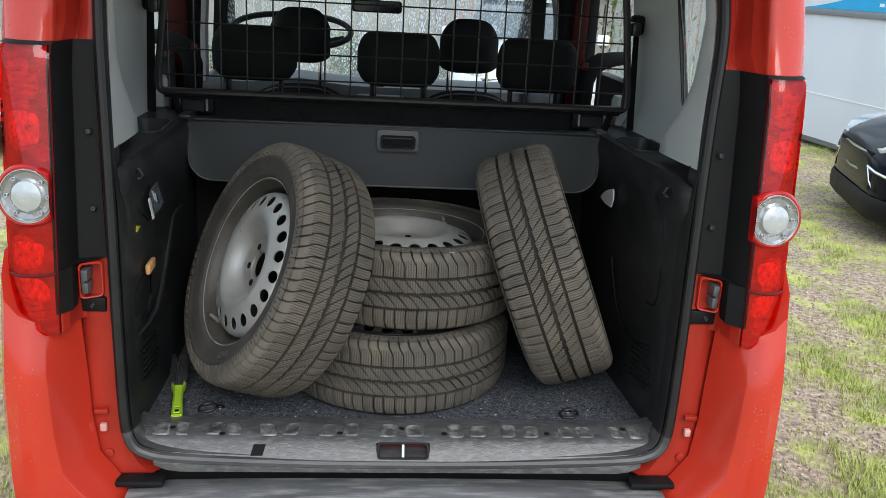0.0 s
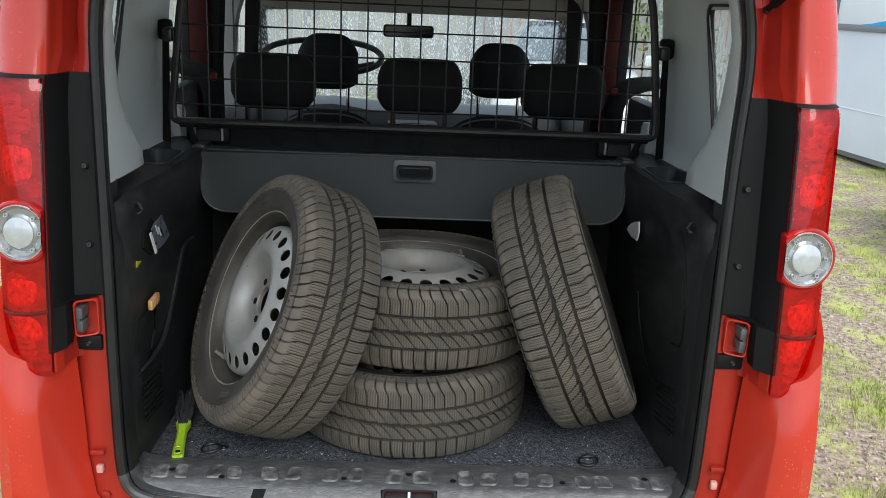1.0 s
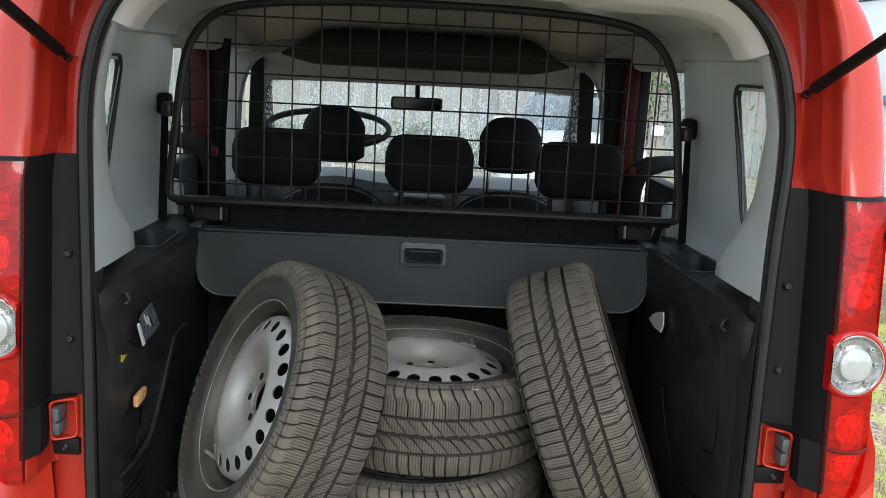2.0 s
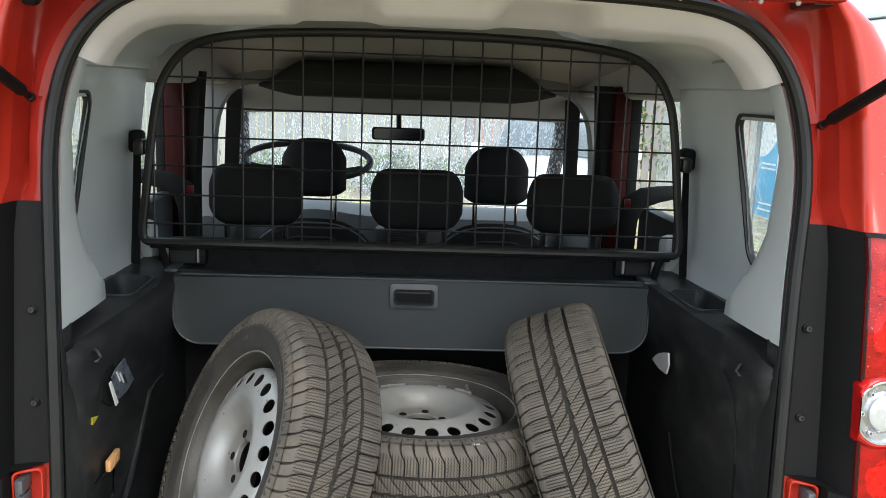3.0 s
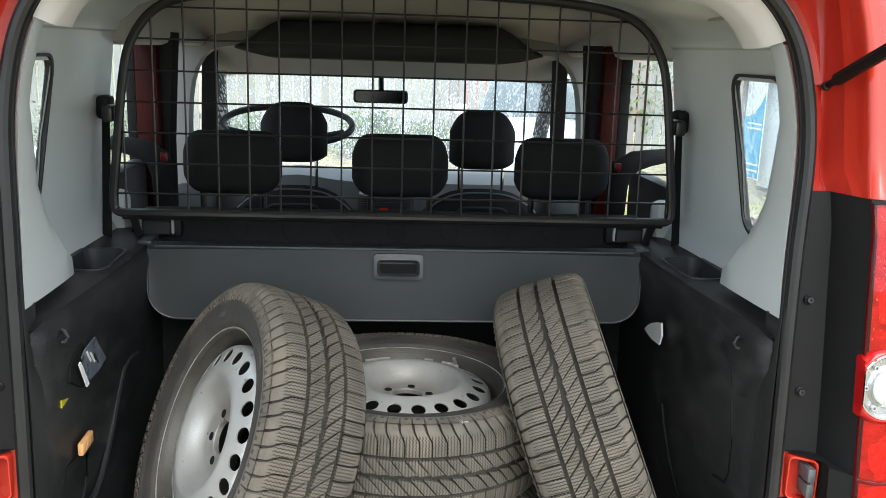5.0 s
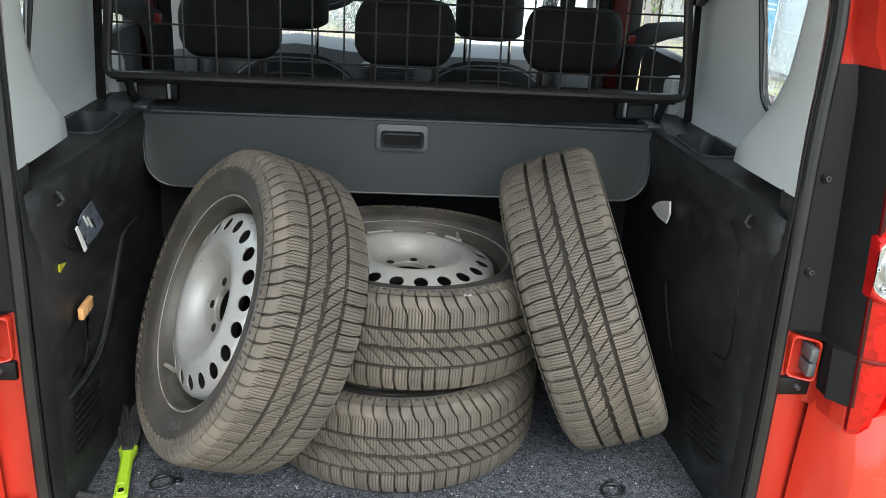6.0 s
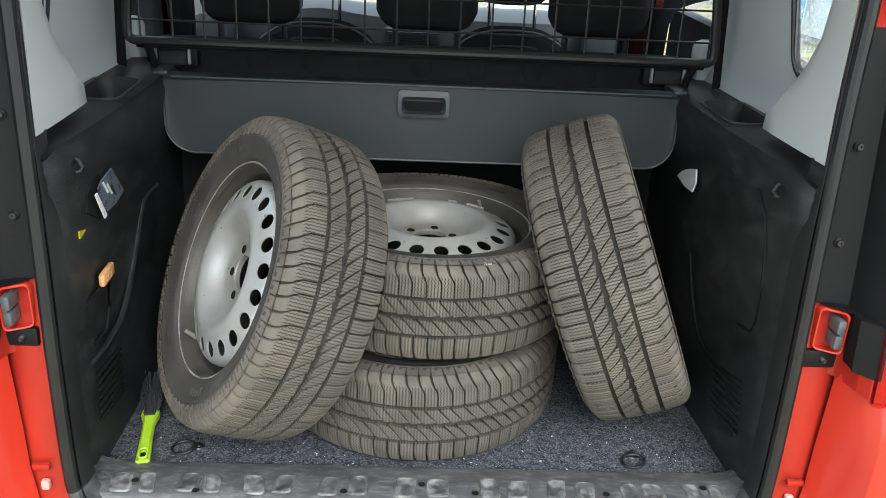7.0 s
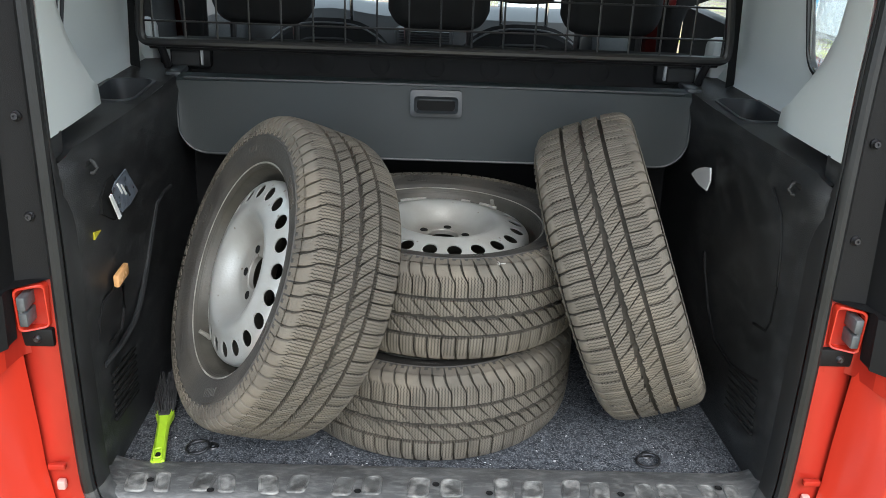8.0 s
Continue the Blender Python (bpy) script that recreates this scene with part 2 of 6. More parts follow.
def tube(bm, pts, r, n=10, closed=False, cap=True, flat=1.0, up=(0, 0, 1)):
    """A round bar along a line of points."""
    pts = [Vector(p) for p in pts]
    rings = []
    count = len(pts)
    for i, p in enumerate(pts):
        a = pts[(i - 1) % count] if closed or i else p
        b = pts[(i + 1) % count] if closed or i < count - 1 else p
        d = (b - a).normalized()
        u = Vector(up) - d * d.dot(Vector(up))
        if u.length < 0.05:
            u = Vector((1, 0, 0)) - d * d.x
        u.normalize()
        w = d.cross(u)
        rr = r[i] if isinstance(r, (list, tuple)) else r
        rings.append([p + (u * math.sin(q) * flat + w * math.cos(q)) * rr for q in (2 * math.pi * k / n for k in range(n))])
    if closed:
        rings.append(rings[0])
        vs = [[bm.verts.new(p) for p in ring] for ring in rings[:-1]]
        vs.append(vs[0])
        for a, b in zip(vs, vs[1:]):
            for i in range(n):
                j = (i + 1) % n
                bm.faces.new((a[i], a[j], b[j], b[i]))
    else:
        loft(bm, rings, closed=True, cap=cap)
    return bm


def spin(bm, profile, n=64, mi=0, axis="z"):
    """A surface of revolution about z from (radius, height) pairs."""
    rings = [[Vector((r * math.cos(q), r * math.sin(q), h)) for q in (2 * math.pi * k / n for k in range(n))] for r, h in profile]
    return loft(bm, rings, closed=True, mi=mi)


def plate(bm, pts, depth):
    """A solid slab from a flat outline of points, thickened along the vector depth."""
    depth = Vector(depth)
    a = [bm.verts.new(Vector(p)) for p in pts]
    b = [bm.verts.new(Vector(p) + depth) for p in pts]
    bm.faces.new(a)
    bm.faces.new(b[::-1])
    for i in range(len(a)):
        j = (i + 1) % len(a)
        bm.faces.new((a[i], b[i], b[j], a[j]))
    return bm


def arc(cx, cy, r, a0, a1, n):
    return [(cx + r * math.cos(radians(a0 + (a1 - a0) * k / n)), cy + r * math.sin(radians(a0 + (a1 - a0) * k / n))) for k in range(n + 1)]


def rounded(x0, x1, y0, y1, r, n=5):
    return arc(x1 - r, y0 + r, r, -90, 0, n) + arc(x1 - r, y1 - r, r, 0, 90, n) + arc(x0 + r, y1 - r, r, 90, 180, n) + arc(x0 + r, y0 + r, r, 180, 270, n)


def interp(x, table):
    """Piecewise linear look-up."""
    for (a, va), (b, vb) in zip(table, table[1:]):
        if x <= b:
            k = max(0.0, (x - a) / (b - a))
            return va + (vb - va) * k
    return table[-1][1]

# ---------------------------------------------------------------- ground and surroundings
GROUND = 0.0
FLOOR = 0.575


def ytail(z):
    """How far forward the leaning tail stands at a height."""
    return interp(z, [(0.3, 0.0), (0.55, 0.0), (0.9, 0.028), (1.15, 0.056), (1.5, 0.10), (1.95, 0.155)])


def outline(off=0.0, n=9):
    """The rounded opening of the tailgate as (x, z) pairs, grown outwards by off."""
    pts = []
    right = [(0.0, 0.520), (0.20, 0.521), (0.42, 0.527), (0.55, 0.534), (0.605, 0.545), (0.64, 0.568), (0.657, 0.610), (0.663, 0.68), (0.667, 0.80),
             (0.671, 0.95), (0.675, 1.10), (0.680, 1.25), (0.685, 1.40), (0.688, 1.52), (0.686, 1.60), (0.677, 1.67), (0.660, 1.735), (0.632, 1.79),
             (0.592, 1.835), (0.545, 1.866), (0.48, 1.887), (0.36, 1.898), (0.18, 1.904), (0.0, 1.906)]
    loop = right + [(-x, z) for x, z in right[-2:0:-1]]
    m = len(loop)
    for i in range(m):
        ax, az = loop[i - 1]
        bx, bz = loop[(i + 1) % m]
        dx, dz = bx - ax, bz - az
        d = math.hypot(dx, dz)
        x, z = loop[i]
        pts.append((x + dz / d * off + (0.009 * min(1, max(0, (z - 1.35) / 0.2)) if x > 0.5 else 0), z - dx / d * off))
    smooth = []
    for i in range(m):
        p0, p1, p2, p3 = [Vector(pts[(i + k) % m]) for k in (-1, 0, 1, 2)]
        for f in (0, 1 / 3, 2 / 3):
            q = 0.5 * ((2 * p1) + (p2 - p0) * f + (2 * p0 - 5 * p1 + 4 * p2 - p3) * f * f + (3 * p1 - p0 - 3 * p2 + p3) * f ** 3)
            smooth.append((q.x, q.y))
    return smooth


van = thing("van", "red delivery van with its tailgate raised, parked on grass", "van")


def vpart(name, bm, material, parent=van, label="", smooth=True, angle=35):
    return part(name, skew(bm), material, parent, label, smooth, None, angle)


def corner_section(z, s):
    """The plan of the body's rear corner at a height, from the seal round to the side. s: side."""
    a = interp(z, [(0.3, 0.655), (0.6, 0.657), (1.1, 0.677), (1.4, 0.687), (1.6, 0.690), (1.67, 0.684), (1.735, 0.672), (1.79, 0.66), (1.95, 0.65)])
    inner = interp(z, [(1.735, a), (1.79, 0.646), (1.835, 0.607), (1.866, 0.562), (1.89, 0.49), (1.92, 0.44)]) if z > 1.735 else a
    y = ytail(z)
    k = interp(z, [(1.45, 1.0), (1.57, 0.985), (1.66, 0.925), (1.73, 0.86), (1.80, 0.77), (1.86, 0.60), (1.89, 0.42), (1.92, 0.22), (1.98, 0.08)])
    d = interp(z, [(0.3, 1.0), (1.45, 1.0), (1.55, 0.72), (1.9, 0.5)])
    pts = [(a - 0.012, y + 0.04), (a + 0.004, y + 0.014), (a + 0.035, y + 0.012), (0.735, y + 0.002), (0.746, y - 0.062 * d), (0.7545, y - 0.082 * d),
           (0.80, y - 0.088 * d), (0.842, y - 0.066 * d), (0.868, y - 0.025 * d), (0.882, y + 0.05), (0.888, y + 0.12), (0.890, 0.24 + y * 0.1)]
    up = interp(z, [(1.48, 0.0), (1.53, 1.0), (1.80, 1.0), (1.92, 0.3)])
    if s > 0:
        pts[4], pts[5] = (pts[4][0] + 0.010, pts[4][1]), (pts[5][0] + 0.011, pts[5][1])
    pts[2] = (pts[2][0] - 0.006 * up, pts[2][1] + 0.010 * up)
    pts[3] = (pts[3][0] - 0.008 * up, pts[3][1] + 0.042 * up)
    pts[4] = (pts[4][0] + 0.004 * up, pts[4][1] + 0.034 * up)
    return [Vector((s * (a + (x - a) * k if i > 2 else x - a + inner), yy, z)) for i, (x, yy) in enumerate(pts)]


def spline(pts, t):
    """A smooth curve through points."""
    i = min(len(pts) - 2, int(t))
    f = t - i
    p0, p1, p2, p3 = pts[max(0, i - 1)], pts[i], pts[i + 1], pts[min(len(pts) - 1, i + 2)]
    return 0.5 * ((2 * p1) + (p2 - p0) * f + (2 * p0 - 5 * p1 + 4 * p2 - p3) * f * f + (3 * p1 - p0 - 3 * p2 + p3) * f ** 3)


for s in (-1, 1):
    bm = bmesh.new()
    zs = [0.882 + (1.98 - 0.882) * i / 34 for i in range(35)]
    sections = [corner_section(z, s) for z in zs]
    loft(bm, [[spline(sec, 0.25 * i) for i in range(4 * (len(sec) - 1) + 1)] for sec in sections])
    # the jamb side of the corner takes the darker red, which paints in its shade
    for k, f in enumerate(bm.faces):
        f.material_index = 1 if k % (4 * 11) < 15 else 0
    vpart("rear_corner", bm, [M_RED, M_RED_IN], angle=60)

# bumper corners: facetted shoulder below the lamps
for s in (-1, 1):
    bm = bmesh.new()
    rows = []
    for z in [0.905, 0.89, 0.86, 0.80, 0.74, 0.66, 0.56, 0.48, 0.40, 0.32, 0.26]:
        y = ytail(z)
        bulge = interp(z, [(0.26, 0.06), (0.40, 0.110), (0.56, 0.128), (0.74, 0.134), (0.80, 0.133), (0.83, 0.124), (0.885, 0.099), (0.91, 0.090)])
        inner = interp(z, [(0.26, 0.60), (0.46, 0.63), (0.52, 0.70), (0.60, 0.722), (0.75, 0.73), (0.9, 0.742)])
        outer = interp(z, [(0.26, 0.885), (0.5, 0.905), (0.72, 0.91), (0.82, 0.905), (0.905, 0.886)])
        rows.append([Vector((s * x, yy, z)) for x, yy in [(inner - 0.004, y + 0.0), (inner, y - 0.012), (inner + 0.020, y - 0.050), (inner + 0.042, y - bulge * 0.85), (inner + 0.0445, y - bulge * 0.875),
                    (0.800, y - bulge * 0.965), (0.832, y - bulge), (0.862, y - bulge * 0.88), (outer - 0.018, y - bulge * 0.45), (outer - 0.004, y + 0.02), (outer, y + 0.15), (outer, 0.40)]])
    # the top edge climbs round the foot of the lamp
    for row in rows:
        for i, p in enumerate(row):
            lift = (0, 0, 0, 0, 0, 0.006, 0.022, 0.052, 0.095, 0.13, 0.14, 0.14)[i]
            w = max(0.0, (p.z - 0.80) / 0.105)
            p.z += lift * w
            p.x += s * 0.010 * w * (i > 7)
            p.y -= 0.010 * w * (4 < i < 10)
    lip = [p + Vector((-s * 0.022 * (i > 6), 0.035, -0.004)) for i, p in enumerate(rows[0])]
    loft(bm, [lip] + rows)
    vpart("bumper_corner", bm, M_RED)

# body red darkened almost to black, standing in for shade on the door pillars
M_RED_SHADED = mat("shaded_pillar_red", (0.0350, 0.0030, 0.0025), 0.5, 0.0, 0.25, 12.0, 0.3, 60, spec=0.12)
M_PINK = mat("chalky_red_rubber", (0.62, 0.32, 0.29), 0.6, 0, 0.2, 60)
# red jamb below the latches
for s in (-1, 1):
    bm = bmesh.new()
    rows = []
    for z in [0.915, 0.90, 0.80, 0.70, 0.62, 0.56, 0.52, 0.49]:
        y = ytail(z)
        a = interp(z, [(0.49, 0.60), (0.54, 0.645), (0.62, 0.655), (0.9, 0.668)])
        wave = 0.006 * math.sin((z - 0.5) * 30)
        rows.append([Vector((s * x, yy, z)) for x, yy in [(a - 0.02, y + 0.04), (a, y + 0.016), (a + 0.03, y + 0.012 + wave * 0.4), (a + 0.055, y + 0.008), (0.745, y + 0.02)]])
    loft(bm, rows)
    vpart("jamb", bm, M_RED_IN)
    bm = bmesh.new()
    box(bm, s * 0.700 - 0.016, s * 0.700 + 0.016, 0.0, 0.012, 0.655, 0.667, 0.003)
    vpart("weld_seam", bm, M_RED_IN)
    bm = bmesh.new()
    box(bm, s * 0.697 - 0.008, s * 0.697 + 0.008, 0.0, 0.014, 0.610, 0.630, 0.004)
    vpart("rubber_buffer", bm, M_PINK, label="small pale buffer on the jamb")
    bm = bmesh.new()
    spin(bm, [(0.0, 0.0), (0.011, 0.0), (0.011, 0.006), (0.006, 0.008), (0.0, 0.008)], 14)
    bm.transform(Matrix.Translation((s * 0.69, 0.012, 0.55)) @ pose(0, 0, 0, 90))
    vpart("plug", bm, M_RED_IN)

# frame round the opening, red above
bm = bmesh.new()
keep = [i for i, (x, z) in enumerate(outline(0.0)) if z > 1.66]
base = outline(0.0)
rows = []
for off, dy in ((-0.012, 0.05), (0.004, 0.016), (0.03, 0.010), (0.055, 0.03), (0.075, 0.034)):
    # at the sides the corner panel takes over
    wide, slim = outline(off), outline(min(off, 0.018 + off * 0.1))
    row = []
    for i in keep:
        w = interp(abs(base[i][0]), [(0.0, 1.0), (0.50, 1.0), (0.60, 0.0)])
        x, z = (wide[i][k] * w + slim[i][k] * (1 - w) for k in (0, 1))
        row.append(Vector((x, ytail(z) + dy, z)))
    rows.append(row)
loft(bm, rows)
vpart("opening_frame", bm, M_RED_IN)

# roof skin
bm = bmesh.new()
rows = []
for y, zt, hw in [(0.17, 1.955, 0.74), (0.20, 1.985, 0.75), (0.6, 2.0, 0.77), (1.4, 2.0, 0.77), (2.2, 1.96, 0.76), (2.6, 1.82, 0.74)]:
    rows.append([Vector((hw * math.sin(q), y, zt - 0.10 * (1 - math.cos(q)) - (0.1 if abs(q) > 1.5 else 0))) for q in [radians(-90 + 12 * i) for i in range(16)]])
loft(bm, rows)
vpart("roof", bm, M_RED)

# rubber seal round the opening: two bulbs
bm = bmesh.new()
tube(bm, [(x, ytail(z) - 0.004, z) for x, z in outline(-0.012)], 0.0125, 10, closed=True, up=(0, 1, 0))
for f in bm.faces:
    f.material_index = 1 if f.calc_center_median().z < 0.62 else 0
seal = vpart("door_seal", bm, [M_SEAL, M_SEALDUST], label="black rubber seal, dusty along the sill")
bm = bmesh.new()
rows = [[Vector((xa + (xb - xa) * interp(zb, [(1.12, 1.0), (1.24, 0.30)]), ytail(zb) + dy * interp(zb, [(1.12, 1.0), (1.24, 0.14)]), za + (zb - za) * interp(zb, [(1.12, 1.0), (1.24, 0.30)]))) for (xa, za), (xb, zb) in zip(outline(-0.022), outline(o))] for o, dy in ((-0.022, 0.004), (-0.028, -0.002), (-0.033, 0.010), (-0.036, 0.04))]
rows = [r + [r[0]] for r in rows]
loft(bm, rows)
for f in bm.faces:
    f.material_index = 1 if f.calc_center_median().z < 0.62 else 0
vpart("seal_lip", bm, [M_SEAL, M_SEALDUST], seal)

# black plates beside the lamps
for s in (-1, 1):
    bm = bmesh.new()
    rows = []
    for z in [0.925, 0.98, 1.019, 1.021, 1.05, 1.15, 1.25, 1.35, 1.43, 1.49]:
        sec = corner_section(z, s)
        p1, p2, p3, p4, p5 = sec[1:6]
        if z < 1.02:
            p4 = Vector((s * 0.736, p5.y + 0.030, z))
            p3, p2, p1 = p4 + Vector((-s * 0.001, 0.01, 0)), p4 + Vector((-s * 0.0015, 0.02, 0)), p4 + Vector((-s * 0.002, 0.03, 0))
        o = Vector((0, -0.005, 0))
        rows.append([p1 + Vector((0, 0.004, 0)), p1 + o, p2 + o, p3 + o + Vector((0, 0, 0)), p4 + o + Vector((-s * 0.004, 0, 0)), p5 + o + Vector((-s * 0.002, -0.003, 0)), p5 + Vector((s * 0.004, -0.006, 0))])
    loft(bm, rows)
    plate_ob = vpart("lamp_side_plate", bm, M_BLACK, label="matt black plastic cover plate")
    for x, y, z in ((0.706, 0.078, 1.298), (0.7015, 0.059, 1.131)):
        bm = bmesh.new()
        spin(bm, [(0.0, 0.004), (0.0025, 0.004), (0.0025, 0.007), (0.0055, 0.007), (0.0065, 0.003), (0.0085, 0.001), (0.0085, -0.004)], 12)
        bm.transform(Matrix.Translation((s * x, y, z)) @ pose(0, 0, 0, 83))
        vpart("screw", bm, M_IRON, plate_ob)

# latch strikers in red housings
for s in (-1, 1):
    bm = bmesh.new()
    cx, z0, z1, y = s * 0.708, 0.932, 1.016, 0.026
    outer = rounded(-0.023, 0.023, z0, z1, 0.010)
    lip = rounded(-0.0215, 0.0215, z0 + 0.0015, z1 - 0.0015, 0.009)
    inner = rounded(-0.0195, 0.0195, z0 + 0.004, z1 - 0.004, 0.008)
    loft(bm, [[Vector((cx + s * x, y + d - x * 0.55, z)) for x, z in ring + ring[:1]] for ring, d in ((outer, 0.035), (outer, 0.001), (lip, -0.001), (inner, 0.0), (inner, 0.030))])
    house = vpart("latch_housing", bm, M_RED, label="red latch housing")
    bm = bmesh.new()
    floor_ring = [Vector((cx + s * x, y + 0.029 - x * 0.55, z)) for x, z in inner]
    bm.faces.new([bm.verts.new(p) for p in floor_ring])
    vpart("housing_floor", bm, M_RED_IN, house)
    bm = bmesh.new()
    for dz in (0.0, 0.030):
        box(bm, cx + s * 0.010 - 0.0075, cx + s * 0.010 + 0.0075, y - 0.016, y + 0.026, z0 + 0.014 + dz, z0 + 0.040 + dz, 0.003)
    box(bm, cx + s * 0.0135 - 0.004, cx + s * 0.0135 + 0.004, y - 0.014, y + 0.026, z0 + 0.016, z1 - 0.016, 0.002)
    vpart("latch_guide", bm, M_LATCH, house, "grey plastic latch guide with a slot")
    bm = bmesh.new()
    box(bm, cx - 0.036, cx + 0.026, y + 0.006, y + 0.03, 0.896, 0.931, 0.004)
    pad = vpart("rubber_pad", bm, M_BLACK, label="black pad with a bolt")
    bm = bmesh.new()
    spin(bm, [(0.0, 0.005), (0.004, 0.006), (0.006, 0.004), (0.008, 0.0)], 10)
    bm.transform(Matrix.Translation((cx + s * 0.002, y + 0.006, 0.913)) @ pose(0, 0, 0, 90))
    vpart("bolt", bm, M_IRON, pad)


# tail lamps
def lamp_half(z):
    """Outer edge of the lamp at a height, as a share of the corner's curve."""
    return interp(z, [(0.878, 0.16), (0.885, 0.28), (0.90, 0.44), (0.92, 0.60), (0.95, 0.76), (1.00, 0.91), (1.05, 0.97), (1.09, 0.98), (1.12, 0.955), (1.16, 0.985), (1.21, 0.985), (1.245, 0.955), (1.30, 0.98), (1.38, 0.975), (1.42, 0.95), (1.455, 0.89), (1.475, 0.80), (1.486, 0.70), (1.492, 0.58)])


def corner_curve(z, s, k, push=0.0):
    """A point of the corner, smoothly rounded, at a share k of the way round it, pushed out of the surface."""
    sec = corner_section(z, s)[5:11]
    sec[0] = sec[0] + Vector((-s * 0.004, 0, 0))
    sec = [sec[0] * 2 - sec[1]] + sec

    def at(t):
        i = min(3, max(0, int(t)))
        f = t - i
        p0, p1, p2, p3 = sec[i], sec[i + 1], sec[i + 2], sec[i + 3]
        return 0.5 * ((2 * p1) + (p2 - p0) * f + (2 * p0 - 5 * p1 + 4 * p2 - p3) * f * f + (3 * p1 - p0 - 3 * p2 + p3) * f ** 3)
    t = k * 3.35
    p = at(t)
    d = (at(t + 0.05) - at(max(0, t - 0.05))).normalized()
    return p + Vector((d.y * s, -d.x * s, 0)) * push


def lamp_skin(z, s, k, extra=0.0):
    """The smooth outer surface of the lamp; k runs from its inner edge (0) to its outer edge (1)."""
    return corner_curve(z, s, k * lamp_half(z), 0.008 * math.sin(math.pi * (0.08 + 0.84 * k)) + 0.0035 + extra)


def lamp_field(name, material, s, lamp, z0, z1, k0, k1, lift, round_=4.0, lean=0.0):
    bm = bmesh.new()
    rows = []
    for i in range(15):
        v = 2 * i / 14 - 1
        sq = (1 - abs(v) ** round_) ** (1 / round_)
        z = z0 + (z1 - z0) * i / 14
        mid, hw = (k0 + k1) / 2 + lean * v, (k1 - k0) / 2 * max(0.05, sq)
        row = []
        for j in range(11):
            u = 2 * j / 10 - 1
            row.append(lamp_skin(z, s, mid + hw * u, lift - 0.0022 * max(abs(u), abs(v)) ** 8))
        rows.append(row)
    loft(bm, rows)
    return vpart(name, bm, material, lamp)


for s in (-1, 1):
    bm = bmesh.new()
    rows = []
    for i in range(41):
        z = 0.879 + (1.4915 - 0.879) * i / 40
        ks = [0, 0.01, 0.05, 0.15, 0.3, 0.45, 0.6, 0.75, 0.88, 0.96, 1.0]
        rows.append([corner_curve(z, s, k * lamp_half(z), -0.004) if j in (0, 10) else lamp_skin(z, s, k) for j, k in enumerate(ks)])
    loft(bm, rows)
    # the lens is cut out for the round reversing light
    turn = Matrix.Translation((s * 0.804, -0.0285, 1.178)) @ pose(0, 0, 0, 85, 0, s * 6)
    flat = turn.inverted()
    bmesh.ops.subdivide_edges(bm, edges=[e for e in bm.edges if 1.08 < e.verts[0].co.z < 1.28], cuts=1, use_grid_fill=True)
    bmesh.ops.delete(bm, geom=[f for f in bm.faces if (flat @ f.calc_center_median()).xy.length < 0.061], context="FACES")
    lamp = vpart("tail_lamp", bm, M_LENS, label="red tail lamp with a round clear reversing light")
    bm = bmesh.new()
    rows = []
    for i in range(31):
        z = 0.884 + (1.487 - 0.884) * i / 30
        rows.append([corner_curve(z, s, k * lamp_half(z), 0.0025) for k in (0.0, 0.02, 0.1, 0.25, 0.45, 0.65, 0.85, 0.98)])
    loft(bm, rows)
    vpart("lamp_bowl", bm, M_LAMPBOX, lamp)
    lamp_field("reflector_field", M_LAMPMID, s, lamp, 1.262, 1.462, 0.06, 0.88, -0.0080, 3.2)
    lamp_field("reflector_field", M_LAMPMID, s, lamp, 0.905, 1.098, 0.06, 0.86, -0.0080, 2.6)
    lamp_field("optic", M_LAMPBRT, s, lamp, 1.280, 1.352, 0.12, 0.62, -0.0055, 3.0)
    lamp_field("optic", M_LAMPMID, s, lamp, 1.372, 1.430, 0.12, 0.58, -0.0055, 3.0)
    lamp_field("optic", M_LAMPBRT, s, lamp, 1.022, 1.082, 0.14, 0.66, -0.0055, 2.6, -0.05)
    lamp_field("optic", M_LAMPBRT, s, lamp, 0.952, 1.006, 0.10, 0.56, -0.0055, 2.6, 0.08)
    # the seam that parts the two lower chambers
    bm = bmesh.new()
    rows = [[lamp_skin(1.014 - 0.012 * k + dz, s, k, 0.0004 + lift) for dz, lift in ((-0.004, -0.002), (-0.002, 0.0), (0.002, 0.0), (0.004, -0.002))] for k in [0.04 + 0.9 * i / 12 for i in range(13)]]
    loft(bm, rows)
    vpart("chamber_seam", bm, M_LENSDRK, lamp)
    bm = bmesh.new()
    rows = [[corner_curve(z, s, k * lamp_half(z), p) for k, p in ((-0.004, 0.002), (0.0, 0.010), (0.014, 0.012), (0.020, 0.004))] for z in [0.885 + 0.6 * i / 20 for i in range(21)]]
    loft(bm, rows)
    vpart("lens_edge", bm, M_LENSDRK, lamp)
    
    for nm, prof, mt in (("light_rim", [(0.069, -0.050), (0.0695, -0.008), (0.0680, 0.001), (0.0645, 0.007), (0.0605, 0.0095), (0.0580, 0.009)], M_LENSRED),
                         ("chrome_ring", [(0.0580, 0.009), (0.0568, 0.0108), (0.0550, 0.0108), (0.0540, 0.008)], M_CHROME),
                         ("reflector", [(0.0542, 0.008), (0.049, 0.003), (0.038, 0.002), (0.0325, 0.006)], M_REFLECT),
                         ("clear_lens", [(0.0330, 0.005), (0.0315, 0.0105), (0.024, 0.0135), (0.012, 0.0155), (0.0001, 0.016)], M_CLEAR)):
        bm = bmesh.new()
        spin(bm, prof, 48)
        bm.transform(turn)
        for v in bm.verts:
            v.co.x = s * max(abs(v.co.x), 0.7560 if nm == "light_rim" else 0.7572)
